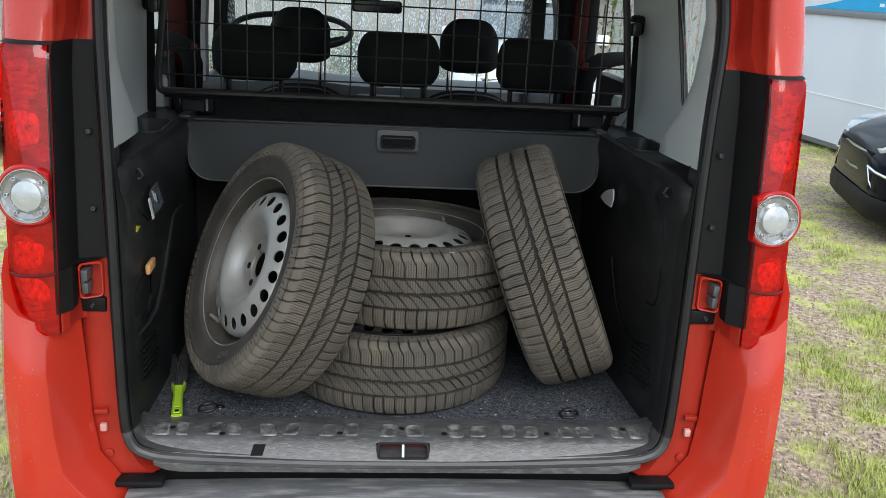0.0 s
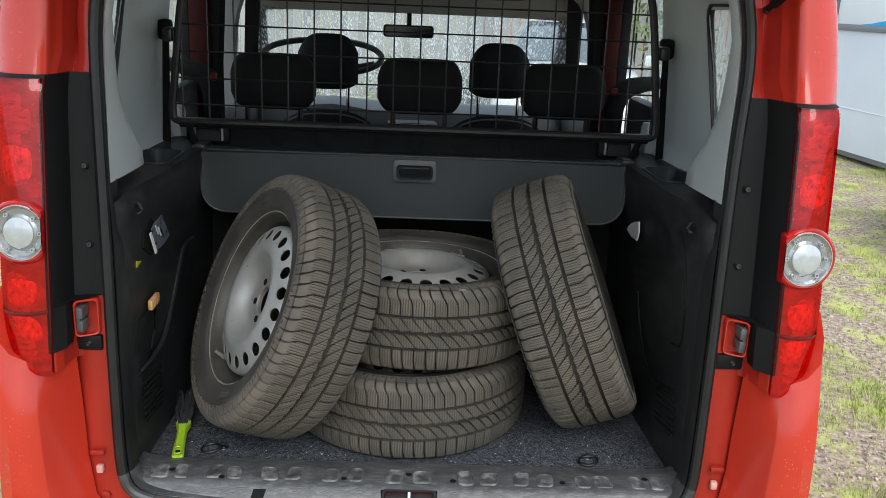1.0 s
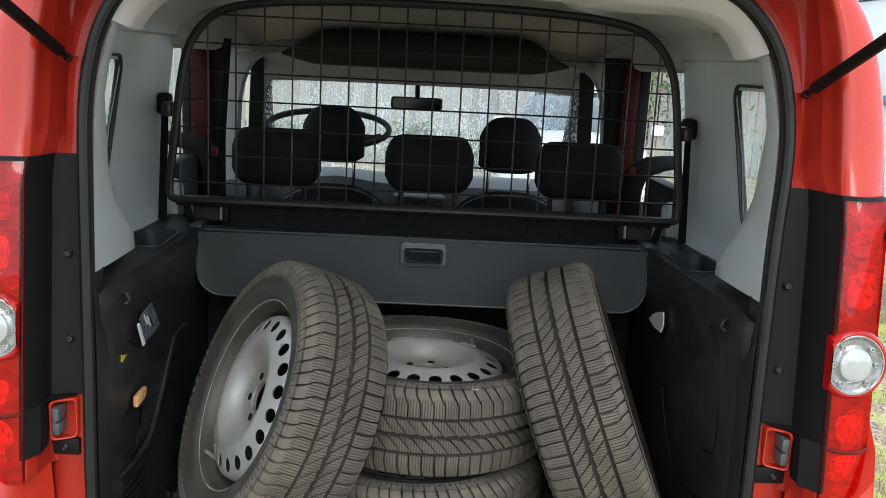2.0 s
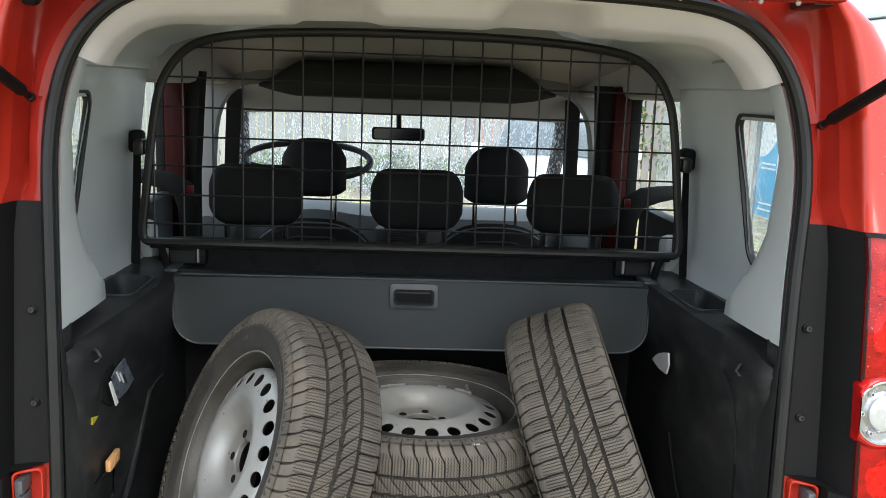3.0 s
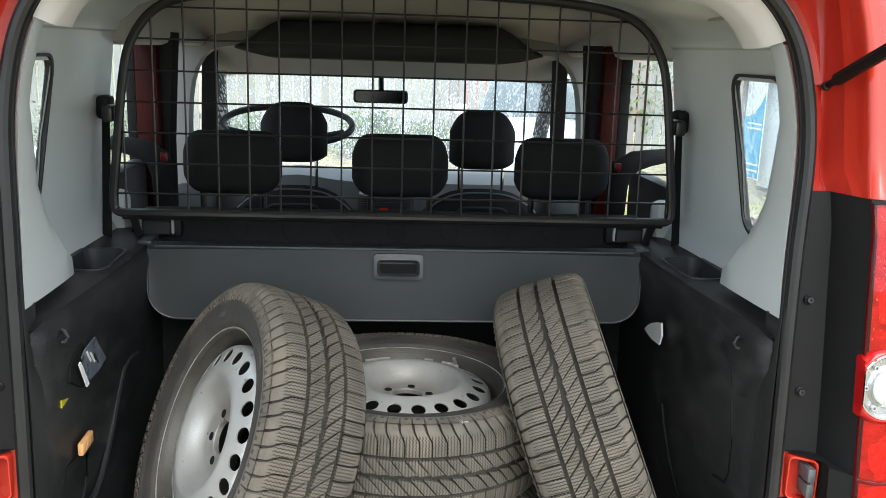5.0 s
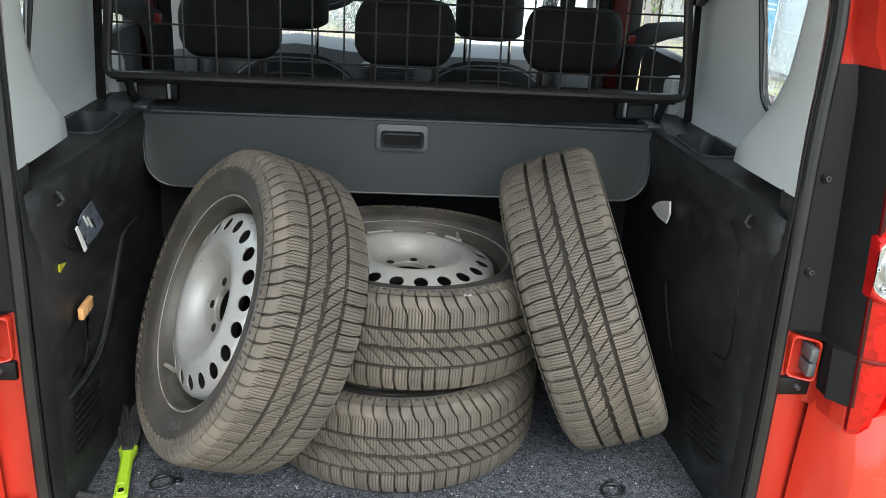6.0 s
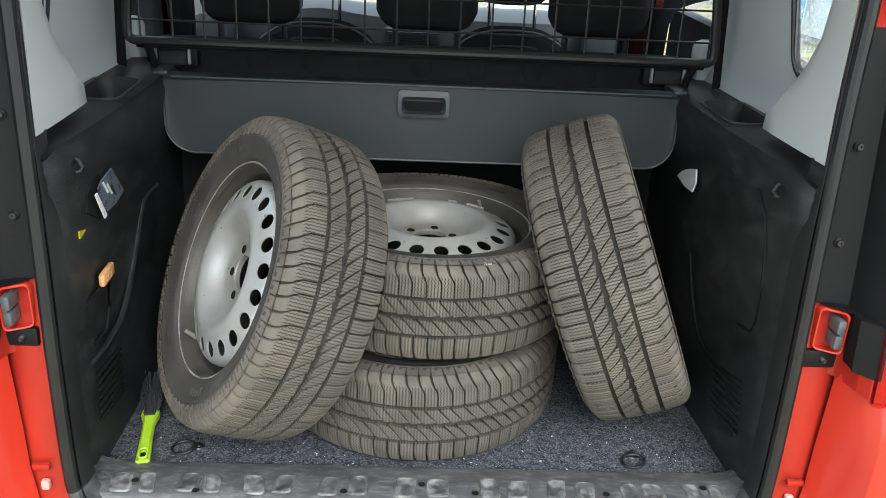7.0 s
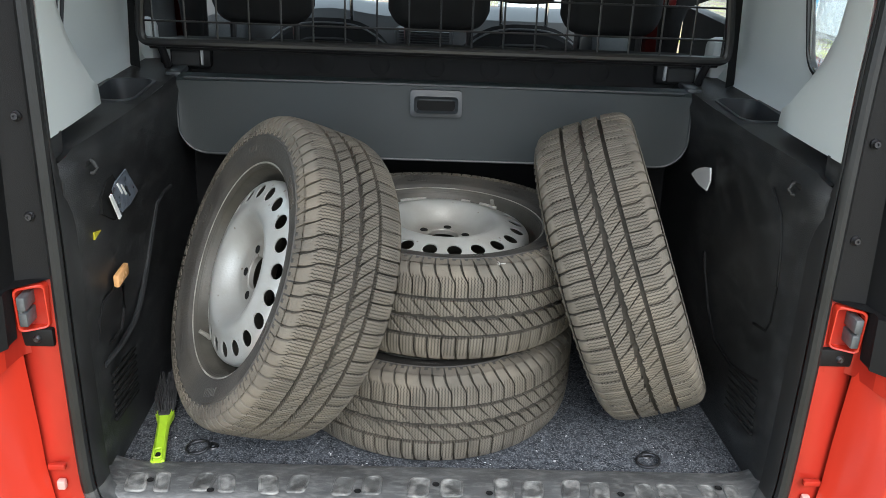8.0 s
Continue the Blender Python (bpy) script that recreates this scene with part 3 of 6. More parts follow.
        vpart(nm, bm, mt, lamp)
    for q in (45, 128, 180, 235, 308, 0):
        bm = bmesh.new()
        spin(bm, [(0.0018, 0.004), (0.0042, 0.004), (0.0042, 0.0095), (0.0024, 0.0095)], 10)
        bm.transform(turn @ Matrix.Translation((0.0435 * math.cos(radians(q)), 0.0435 * math.sin(radians(q)), 0)))
        vpart("lens_stud", bm, M_CLEAR, lamp)
    # black cap over the top of the lens
    bm = bmesh.new()
    loft(bm, [[lamp_skin(z, s, k, 0.0015) for k in (0.0, 0.15, 0.3, 0.45, 0.6, 0.75, 0.9, 1.0)] for z in (1.483, 1.486, 1.489, 1.4912)])
    vpart("lens_cap", bm, M_BLACK, lamp, "black cap")

# bumper step and its end caps
bm = bmesh.new()
rows = []
for i in range(25):
    x = -0.64 + 1.28 * i / 24
    dip = 0.010 * abs(x / 0.64) ** 3
    rows.append([Vector((x, y, z - dip)) for y, z in [(0.02, 0.478), (-0.018, 0.482), (-0.03, 0.488), (-0.06, 0.486), (-0.11, 0.480), (-0.150, 0.470), (-0.165, 0.45), (-0.170, 0.40), (-0.165, 0.26)]])
loft(bm, rows)
vpart("bumper_step", bm, M_STEP, label="scuffed dark plastic bumper step")
for s in (-1, 1):
    bm = bmesh.new()
    box(bm, s * 0.615 - 0.055, s * 0.615 + 0.055, -0.035, 0.01, 0.484, 0.499, 0.005)
    vpart("bumper_clip", bm, M_BLACK)

# sill: top plate, sloping face, notch and striker well
bm = bmesh.new()
rows = []
for i in range(41):
    x = -0.645 + 1.29 * i / 40
    up = 0.02 * max(0, (abs(x) - 0.58) / 0.07) ** 2
    rows.append([Vector((x * (0.905 if z < 0.55 else 1.0), y, z + up)) for y, z in [(0.128, 0.572), (0.124, 0.586), (0.118, 0.588), (0.038, 0.586), (0.027, 0.583), (0.019, 0.577), (0.006, 0.562), (-0.006, 0.547), (-0.010, 0.541), (-0.014, 0.536), (-0.014, 0.515)]])
sv = loft(bm, rows)
# the striker well goes through the sloping face
well = {v for i in range(18, 23) for v in sv[i][5:8]}
bmesh.ops.delete(bm, geom=[f for f in bm.faces if all(v in well for v in f.verts)], context="FACES")
sill = vpart("sill_plate", bm, M_SILL, label="worn grey plastic loading sill")
rng = random.Random(4)
for x, w in ((-0.580, 0.020), (-0.530, 0.014), (-0.452, 0.020), (-0.407, 0.016), (-0.326, 0.019), (-0.270, 0.018), (-0.182, 0.019), (-0.126, 0.018), (-0.035, 0.020),
             (0.029, 0.021), (0.131, 0.018), (0.187, 0.020), (0.262, 0.017), (0.318, 0.019), (0.408, 0.017), (0.455, 0.020), (0.534, 0.015), (0.582, 0.015)):
    bm = bmesh.new()
    lean = rng.uniform(-0.006, 0.006)
    y0, y1 = 0.034 + rng.uniform(-0.003, 0.004), 0.088 + rng.uniform(-0.004, 0.004)
    rings = [([(px + lean * (py - 0.06) / 0.03, py) for px, py in rounded(x - w - g, x + w + g, y0 - g, y1 + g, min(0.011, w - 0.006))], z) for g, z in ((0.0015, 0.586), (0.0, 0.5892), (-0.0035, 0.5898), (-0.005, 0.5886))]
    vs = loft(bm, [[Vector((px, py, z)) for px, py in ring] for ring, z in rings], closed=True)
    bm.faces.new(vs[-1])
    vpart("sill_pad", bm, M_PAD, sill)
# near-black caps stand for the shade down the screw holes
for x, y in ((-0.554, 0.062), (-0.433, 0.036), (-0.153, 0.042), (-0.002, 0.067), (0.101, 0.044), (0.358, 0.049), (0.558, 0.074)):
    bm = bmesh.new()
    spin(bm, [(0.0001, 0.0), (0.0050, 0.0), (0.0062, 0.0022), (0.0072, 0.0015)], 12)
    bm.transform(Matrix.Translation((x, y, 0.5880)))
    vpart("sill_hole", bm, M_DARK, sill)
# the notch is a near-black plate laid on, its shade as colour
bm = bmesh.new()
plate(bm, [pose(0, 0.0065, 0.5625, 50) @ Vector((x, y, 0.0)) for x, y in ((-0.362, -0.014), (-0.334, -0.014), (-0.328, 0.012), (-0.356, 0.012))], (0, 0, 0.0015))
vpart("sill_notch", bm, M_DARK, sill)
bm = bmesh.new()
ring = rounded(-0.0625, 0.0625, -0.0205, 0.0205, 0.008)
tilt = Matrix.Translation((0.0, 0.0065, 0.562)) @ pose(0, 0, 0, 50)
loft(bm, [[tilt @ Vector((x, y, d)) for x, y in rr + rr[:1]] for rr, d in ((ring, -0.002), (ring, 0.003), (rounded(-0.057, 0.057, -0.016, 0.016, 0.006), 0.003), (rounded(-0.056, 0.056, -0.015, 0.015, 0.006), 0.0015))])
vpart("striker_frame", bm, M_BLACK, sill)
bm = bmesh.new()
wl2 = [[tilt @ Vector((x * k, y * k, d)) for x, y in rounded(-0.0575, 0.0575, -0.0165, 0.0165, 0.006)] for k, d in ((1, 0.0015), (0.98, -0.03))]
bm.faces.new(loft(bm, wl2, closed=True)[-1])
vpart("striker_well", bm, M_RED_IN, sill, "recess showing red paint")
bm = bmesh.new()
tube(bm, [tilt @ Vector((0, -0.017, -0.002)), tilt @ Vector((0, 0.017, -0.002))], 0.0042, 8)
vpart("striker_bar", bm, M_CHROME, sill)

# load floor
bm = bmesh.new()
box(bm, -0.64, 0.64, 0.118, 0.97, FLOOR - 0.03, FLOOR, 0.004)
carpet = vpart("carpet", bm, M_CARPET, label="blue-grey felt carpet with lint")
rng = random.Random(31)
bm = bmesh.new()
for k in range(150):
    x, y = rng.uniform(-0.56, 0.56), 0.125 + 0.33 * rng.random() ** 2.2
    r = rng.uniform(0.0007, 0.0016) * (1.6 if rng.random() < 0.08 else 1.0)
    bmesh.ops.create_icosphere(bm, subdivisions=1, radius=1.0, matrix=Matrix.Translation((x, y, FLOOR + 0.0004)) @ pose(0, 0, 0, 0, 0, rng.uniform(0, 180)) @ Matrix.Diagonal((r * rng.uniform(1, 2.2), r, r * 0.6, 1)))
vpart("lint", bm, mat("pale_lint", (0.42, 0.43, 0.45), 0.8, 0, 0.3, 200), carpet, "pale crumbs and lint")["kind"] = "stuff"
bm = bmesh.new()
box(bm, -0.88, 0.88, 0.05, 3.6, 0.42, 0.53)
vpart("underbody", bm, M_DARK)

for s in (-1, 1):
    for y in (0.62, 3.3):
        bm = bmesh.new()
        spin(bm, [(0.18, -0.08), (0.22, -0.095), (0.29, -0.095), (0.31, -0.07), (0.312, 0.0), (0.31, 0.07), (0.29, 0.095), (0.22, 0.095), (0.18, 0.08), (0.05, 0.05)], 48)
        bm.transform(Matrix.Translation((s * 0.76, y, GROUND + 0.305)) @ pose(0, 0, 0, 0, 90))
        vpart("road_wheel", bm, M_SEAL)

# rain beaded on the paint
rng = random.Random(77)
bm = bmesh.new()
for k in range(900):
    s = rng.choice((-1, 1))
    z = rng.choice((rng.uniform(1.5, 1.78), rng.uniform(1.25, 1.48), rng.uniform(0.60, 0.87)))
    if z > 0.9:
        p = corner_curve(z, s, rng.uniform(0.05, 0.80), 0.0002 if z > 1.5 else 0.008)
    else:
        p = Vector((s * rng.uniform(0.79, 0.89), 0, z))
        yb = interp(z, [(0.56, 0.128), (0.74, 0.134), (0.80, 0.133), (0.83, 0.124), (0.885, 0.099)])
        kx = interp(abs(p.x), [(0.785, 0.92), (0.80, 0.965), (0.832, 1.0), (0.862, 0.88), (0.892, 0.45)])
        p.y = ytail(z) - yb * kx - 0.0005
    r = rng.uniform(0.0006, 0.0015)
    m = Matrix.Translation(p) @ Matrix.Diagonal((r, r * 0.6, r * rng.uniform(1.0, 1.6), 1))
    bmesh.ops.create_icosphere(bm, subdivisions=1, radius=1.0, matrix=m)
drops = vpart("rain", bm, mat("rain_bead", (0.50, 0.11, 0.09), 0.05, 0, 0.1, 60, coat=1.0))
drops["kind"] = "stuff"

# ---------------------------------------------------------------- load bay
def panel_x(y, z):
    """Inner face of the side panel."""
    base = interp(y, [(0.075, 0.652), (0.10, 0.640), (0.28, 0.632), (0.42, 0.626), (0.60, 0.622), (1.0, 0.622)])
    return base + 0.006 * math.sin(9 * z) - 0.006 * (z > 1.15) * (z - 1.15) / 0.06


for s in (-1, 1):
    bm = bmesh.new()
    ys = [0.075, 0.085, 0.10, 0.13, 0.18, 0.24, 0.30, 0.36, 0.42, 0.50, 0.60, 0.70, 0.80, 0.97]
    zs = [0.56, 0.62, 0.70, 0.78, 0.86, 0.94, 1.02, 1.10, 1.15, 1.19, 1.205, 1.214, 1.218]
    rows = []
    for y in ys:
        top = interp(y, [(0.075, -0.004), (0.12, 0.012), (0.4, 0.004), (0.75, 0.0), (1, 0.0)])
        row = []
        for z in zs:
            rnd = max(0.0, (z - 1.18) / 0.038) ** 2 * 0.018
            dish = 0.012 * math.exp(-((y - 0.42) / 0.16) ** 4 - ((z - 0.95) / 0.19) ** 4) if s > 0 else 0.010 * math.exp(-((y - 0.30) / 0.11) ** 4 - ((z - 0.86) / 0.16) ** 4)
            row.append(Vector((s * (panel_x(y, z) + rnd + dish), y + (0.02 * (1.2 - z) * -0.6 if y < 0.12 else 0), z + top * (z - 0.56) / 0.66)))
        rows.append(row)
    loft(bm, rows)
    # front edge turned towards the seal
    front = [Vector((s * 0.672, ytail(p.z) + 0.02, p.z)) for p in rows[0]]
    loft(bm, [[p.copy() for p in rows[0]], front])
    # shelf along the top, in front of and behind the pocket
    edge = [r[-1] for r in rows]

    def shelf_edge(y):
        for a, b in zip(edge, edge[1:]):
            if a.y <= y <= b.y:
                return a.lerp(b, (y - a.y) / (b.y - a.y))
        return edge[-1]
    for y0, y1 in ((0.09, 0.475), (0.712, 0.97)):
        loft(bm, [[shelf_edge(y0 + (y1 - y0) * i / 6), Vector((s * 0.81, y0 + (y1 - y0) * i / 6, shelf_edge(y0 + (y1 - y0) * i / 6).z + 0.003))] for i in range(7)])
    cor = [bm.verts.new(p) for p in (Vector((s * 0.81, 0.475, shelf_edge(0.475).z + 0.003)), Vector((s * 0.81, 0.712, shelf_edge(0.712).z + 0.003)), shelf_edge(0.712), shelf_edge(0.475))]
    rimp = rounded(0.648, 0.752, 0.490, 0.698, 0.034, 6)
    vs = [bm.verts.new((s * x, y, 1.2235)) for x, y in rimp]
    for q in range(4):
        arcv = vs[q * 7:q * 7 + 7]
        for a, b in zip(arcv, arcv[1:]):
            bm.faces.new((cor[q], a, b))
        bm.faces.new((cor[q], arcv[-1], vs[(q * 7 + 7) % 28], cor[(q + 1) % 4]))
    side = vpart("side_panel", bm, M_PANEL, label="scratched black plastic side panel")
    # upright edge beside the seal, up to the pillar trim
    bm = bmesh.new()
    loft(bm, [[Vector((s * x, ytail(z) + y, z)) for x, y in ((0.678, 0.014), (0.669, 0.010), (0.661, 0.022), (0.657, 0.060))] for z in (1.15, 1.19, 1.23, 1.262)])
    vpart("panel_edge", bm, M_PANEL, side)
    # pale trim that closes the end of the shelf
    bm = bmesh.new()
    box(bm, min(s * 0.722, s * 0.850), max(s * 0.722, s * 0.850), 0.955, 1.03, 1.12, 1.318, 0.022)
    vpart("shelf_end_trim", bm, M_TRIM)
    # storage pocket sunk into the shelf
    bm = bmesh.new()
    rim = rounded(0.645, 0.755, 0.487, 0.701, 0.036, 6)
    inn = rounded(0.651, 0.749, 0.493, 0.695, 0.032, 6)
    low = rounded(0.660, 0.742, 0.503, 0.684, 0.028, 6)
    vs = loft(bm, [[Vector((s * x, y, z)) for x, y in ring] for ring, z in ((rim, 1.222), (rim, 1.2265), (inn, 1.2265), (inn, 1.215), (low, 1.150))], closed=True)
    bm.faces.new(vs[-1])
    vpart("pocket", bm, M_HANDLE, side, "moulded storage pocket")
    # bag hook near the top; a near-black block paints the shade of its recess
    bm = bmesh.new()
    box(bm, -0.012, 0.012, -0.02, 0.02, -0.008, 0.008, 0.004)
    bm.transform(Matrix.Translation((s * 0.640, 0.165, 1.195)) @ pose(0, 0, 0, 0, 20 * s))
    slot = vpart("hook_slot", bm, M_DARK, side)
    bm = bmesh.new()
    tube(bm, [(s * 0.640, 0.168, 1.200), (s * 0.624, 0.166, 1.196), (s * 0.617, 0.163, 1.186), (s * 0.620, 0.161, 1.178), (s * 0.628, 0.160, 1.176)], 0.0036, 8)
    vpart("bag_hook", bm, M_PANEL, slot, "small plastic bag hook")
    # ribs and louvre slots low on the panel, near-black bars as the slots' shade
    for k in range(7):
        bm = bmesh.new()
        z = 0.662 + k * 0.0145
        box(bm, -0.003, 0.003, -0.072, 0.072, -0.0035, 0.0035, 0.002)
        bm.transform(Matrix.Translation((s * (panel_x(0.21, z) - 0.0005), 0.21 + 0.004 * k, z)) @ pose(0, 0, 0, -8))
        vpart("louvre", bm, M_DARK, side)
    # raised bead that runs round the wheel-arch hatch
    bm = bmesh.new()
    if s < 0:
        path = [(0.64, 0.985), (0.58, 0.992), (0.523, 0.985), (0.482, 0.939), (0.44, 0.888), (0.392, 0.842), (0.35, 0.812), (0.31, 0.796), (0.227, 0.788), (0.144, 0.794)]
    else:
        path = [(0.247, 1.159), (0.20, 1.12), (0.183, 1.064), (0.176, 0.985), (0.176, 0.91), (0.19, 0.882), (0.243, 0.870)]
    tube(bm, [(s * (panel_x(y, z) + 0.0005), y, z) for y, z in path], 0.0060 if s < 0 else 0.0032, 6)
    # the left bead carries its highlight as a paler colour
    vpart("bead", bm, M_BEAD if s < 0 else M_BLACK, side)
    bm = bmesh.new()
    path = [(0.54, 0.90), (0.517, 0.857), (0.463, 0.792), (0.395, 0.745), (0.296, 0.739), (0.175, 0.775)] if s > 0 else [(0.136, 0.847), (0.15, 0.89), (0.176, 0.914), (0.235, 0.914), (0.284, 0.900), (0.275, 0.85), (0.245, 0.814), (0.18, 0.82)]
    tube(bm, [(s * (panel_x(y, z) + 0.001), y, z) for y, z in path], 0.0035, 6)
    vpart("bead", bm, M_BLACK, side)

# things let into the left panel: lamp, hatch with a foil pouch; on the other side a pale tab
side_l = [o for o in van.children if o.name.startswith("side_panel")][0]
side_r = [o for o in van.children if o.name.startswith("side_panel")][1]
bm = bmesh.new()
box(bm, -0.640, -0.628, 0.233, 0.300, 0.915, 0.941, 0.004)
vpart("bay_lamp", bm, M_AMBER, side_l, "small amber bay lamp lens")
# near-black sheet paints the shade inside the hatch
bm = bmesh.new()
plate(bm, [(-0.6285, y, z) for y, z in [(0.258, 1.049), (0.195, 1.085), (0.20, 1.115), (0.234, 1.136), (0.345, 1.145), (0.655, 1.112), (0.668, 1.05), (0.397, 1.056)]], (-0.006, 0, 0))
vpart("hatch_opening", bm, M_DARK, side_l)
bm = bmesh.new()
plate(bm, [(-0.6235, y, z) for y, z in [(0.240, 1.117), (0.262, 1.126), (0.326, 1.130), (0.352, 1.10), (0.386, 1.063), (0.33, 1.055), (0.272, 1.058)]], (0.003, 0, 0))
pouch = vpart("foil_pouch", bm, M_SILVER, side_l, "crumpled silver foil pouch")
for k in range(3):
    bm = bmesh.new()
    plate(bm, [(-0.6203, y, z) for y, z in [(0.262 + 0.022 * k, 1.120 - 0.010 * k), (0.268 + 0.022 * k, 1.121 - 0.010 * k), (0.29 + 0.022 * k, 1.094 - 0.010 * k), (0.284 + 0.022 * k, 1.093 - 0.010 * k)]], (0.0012, 0, 0))
    vpart("print_bar", bm, M_WHITE if k < 2 else M_DASH, side_l)
bm = bmesh.new()
plate(bm, [(-0.6195, y, z) for y, z in [(0.211, 1.114), (0.221, 1.116), (0.260, 1.057), (0.247, 1.055)]], (0.003, 0, 0))
vpart("pale_strap", bm, M_WHITE, side_l, "pale edge of the pouch")
bm = bmesh.new()
plate(bm, [(-0.638, y, z) for y, z in [(0.158, 1.064), (0.194, 1.054), (0.158, 1.049)]], (0.003, 0, 0))
vpart("yellow_tab", bm, M_YELLOW, side_l, "yellow tab")
bm = bmesh.new()
plate(bm, [(0.6195, y, z) for y, z in [(0.666, 1.047), (0.645, 1.064), (0.620, 1.077), (0.586, 1.090), (0.553, 1.099), (0.543, 1.071), (0.556, 1.044), (0.611, 1.040)]], (-0.004, 0, 0))
vpart("white_tab", bm, M_WHITE, side_r, "torn white plastic tab")

# light grey pillar trims and the quarter walls with their windows
for s in (-1, 1):
    bm = bmesh.new()
    rows = []
    for z in [1.262, 1.28, 1.30, 1.33, 1.36, 1.40, 1.45, 1.52, 1.60, 1.66, 1.71, 1.739]:
        a = interp(z, [(1.26, 0.656), (1.45, 0.659), (1.6, 0.657), (1.67, 0.646), (1.735, 0.628), (1.79, 0.60)]) + (0.009 * min(1, max(0, (z - 1.35) / 0.2)) if s > 0 else 0)
        y0 = ytail(z) + 0.008
        yb = interp(z, [(1.262, 0.40), (1.28, 0.395), (1.30, 0.365), (1.33, 0.335), (1.36, 0.305), (1.40, 0.275), (1.45, 0.25), (1.6, 0.235), (1.79, 0.25)])
        rows.append([Vector((s * x, y, zz)) for x, y, zz in [(a + 0.012, y0 + 0.012, z), (a, y0, z), (a + 0.005, y0 + (yb - y0) * 0.35, z), (a + 0.013, y0 + (yb - y0) * 0.75, z), (a + 0.019, yb - 0.012, z), (a + 0.027, yb - 0.002, z), (a + 0.040, yb + 0.002, z), (a + 0.13, yb + 0.03, z)]])
    for p in rows[0]:
        p.z -= max(0.0, p.y - 0.08) * 0.06
    loft(bm, rows)
    vpart("pillar_trim", bm, M_TRIM, label="pale grey pillar trim")
    # quarter wall, with a hole for the window
    bm = bmesh.new()

    def wall_x(y, z):
        lean = interp(z, [(1.20, 0.79), (1.26, 0.800), (1.5, 0.79), (1.7, 0.765), (1.76, 0.745), (1.80, 0.705), (1.82, 0.655), (1.836, 0.59), (1.850, 0.51), (1.865, 0.43), (1.905, 0.36)])
        return lean - 0.007 * (z > 1.7345) - interp(y, [(0.2, 0.01), (0.5, 0.0), (0.66, 0.0), (0.70, 0.012), (0.88, 0.022), (0.97, 0.03)]) - 0.020 * math.exp(-((z - 1.205) / 0.040) ** 2)

    def rake(y, z):
        """The window leans: its edges shift with the height."""
        return y - (0.030 if s < 0 else 0.0) * (0.3 < y < 0.72) + 0.26 * (z - 1.665) * interp(y, [(0.20, 0.0), (0.36, 1.0), (0.68, 1.0), (0.80, 0.0), (1.0, 0.0)])
    ys = [0.20, 0.34, 0.40, 0.43, 0.46, 0.52, 0.58, 0.64, 0.67, 0.70, 0.80, 0.88, 0.93, 0.97]
    zs = [1.205, 1.22, 1.235, 1.25, 1.27, 1.30, 1.335, 1.36, 1.42, 1.50, 1.58, 1.64, 1.665, 1.70, 1.732, 1.737, 1.76, 1.78, 1.80, 1.82, 1.836, 1.850, 1.865, 1.905]
    grid = [[bm.verts.new((s * wall_x(y, z), rake(y, z) if z < 1.70 else y, z)) for z in zs] for y in ys]
    for i in range(len(ys) - 1):
        for j in range(len(zs) - 1):
            if 0.40 <= ys[i] < 0.64 and 1.335 <= zs[j] < 1.665:
                continue
            bm.faces.new((grid[i][j], grid[i + 1][j], grid[i + 1][j + 1], grid[i][j + 1]))
    vpart("quarter_wall", bm, M_TRIM, label="pale grey moulded side trim")
    bm = bmesh.new()
    fr, fi = rounded(0.385, 0.655, 1.32, 1.68, 0.05, 6), rounded(0.393, 0.648, 1.327, 1.673, 0.044, 6)
    loft(bm, [[Vector((s * (wall_x(y, z) + d), rake(y, z), z)) for y, z in rr + rr[:1]] for rr, d in ((fr, 0.0), (fr, -0.006), (fi, -0.006), (fi, 0.012))])
    win = vpart("quarter_window", bm, M_SEAL, label="small fixed window in a black rubber frame")
    bm = bmesh.new()
    plate(bm, [(s * (wall_x(y, z) + 0.010), rake(y, z), z) for y, z in rounded(0.392, 0.650, 1.326, 1.674, 0.044, 6)], (s * 0.004, 0, 0))
    g = vpart("pane", bm, M_SIDEWET, win, smooth=False)
    g.visible_shadow = False
    # outer skin of the rear quarter
    bm = bmesh.new()
    ysk, zsk = [0.22, 0.34, 0.36, 0.80, 0.82, 0.99], [0.50, 0.95, 1.25, 1.33, 1.67, 1.75, 1.86]
    gx = lambda z: interp(z, [(0.5, 0.90), (1.1, 0.895), (1.4, 0.87), (1.67, 0.838), (1.86, 0.77)])
    grid = [[bm.verts.new((s * gx(z), y, z)) for z in zsk] for y in ysk]
    for i in range(5):
        for j in range(6):
            if i == 2 and j == 3:
                continue
            bm.faces.new((grid[i][j], grid[i + 1][j], grid[i + 1][j + 1], grid[i][j + 1]))
    vpart("quarter_skin", bm, M_RED)

# headliner: rear cross band with two hinge recesses, ceiling
def ease(x, a, b):
    """Smooth step from 0 at a to 1 at b."""
    k = min(1.0, max(0.0, (x - a) / (b - a)))
    return k * k * (3 - 2 * k)


band = [(x, z) for x, z in outline(-0.028) if z > 1.742]
fine_band = []
for (xa, za), (xb, zb) in zip(band, band[1:]):
    fine_band += [(xa + (xb - xa) * k / 4, za + (zb - za) * k / 4) for k in range(4)]
fine_band.append(band[-1])
bm = bmesh.new()
rows = []
ridge = [(-0.013, 0.010), (0.000, 0.020), (0.012, 0.036), (0.032, 0.058), (0.040, 0.095), (0.043, 0.150), (0.046, 0.210), (0.030, 0.280), (0.000, 0.320)]
notch = [(-0.013, 0.010), (0.000, 0.020), (0.002, 0.040), (0.006, 0.080), (0.012, 0.130), (0.022, 0.172), (0.038, 0.212), (0.030, 0.280), (0.000, 0.320)]
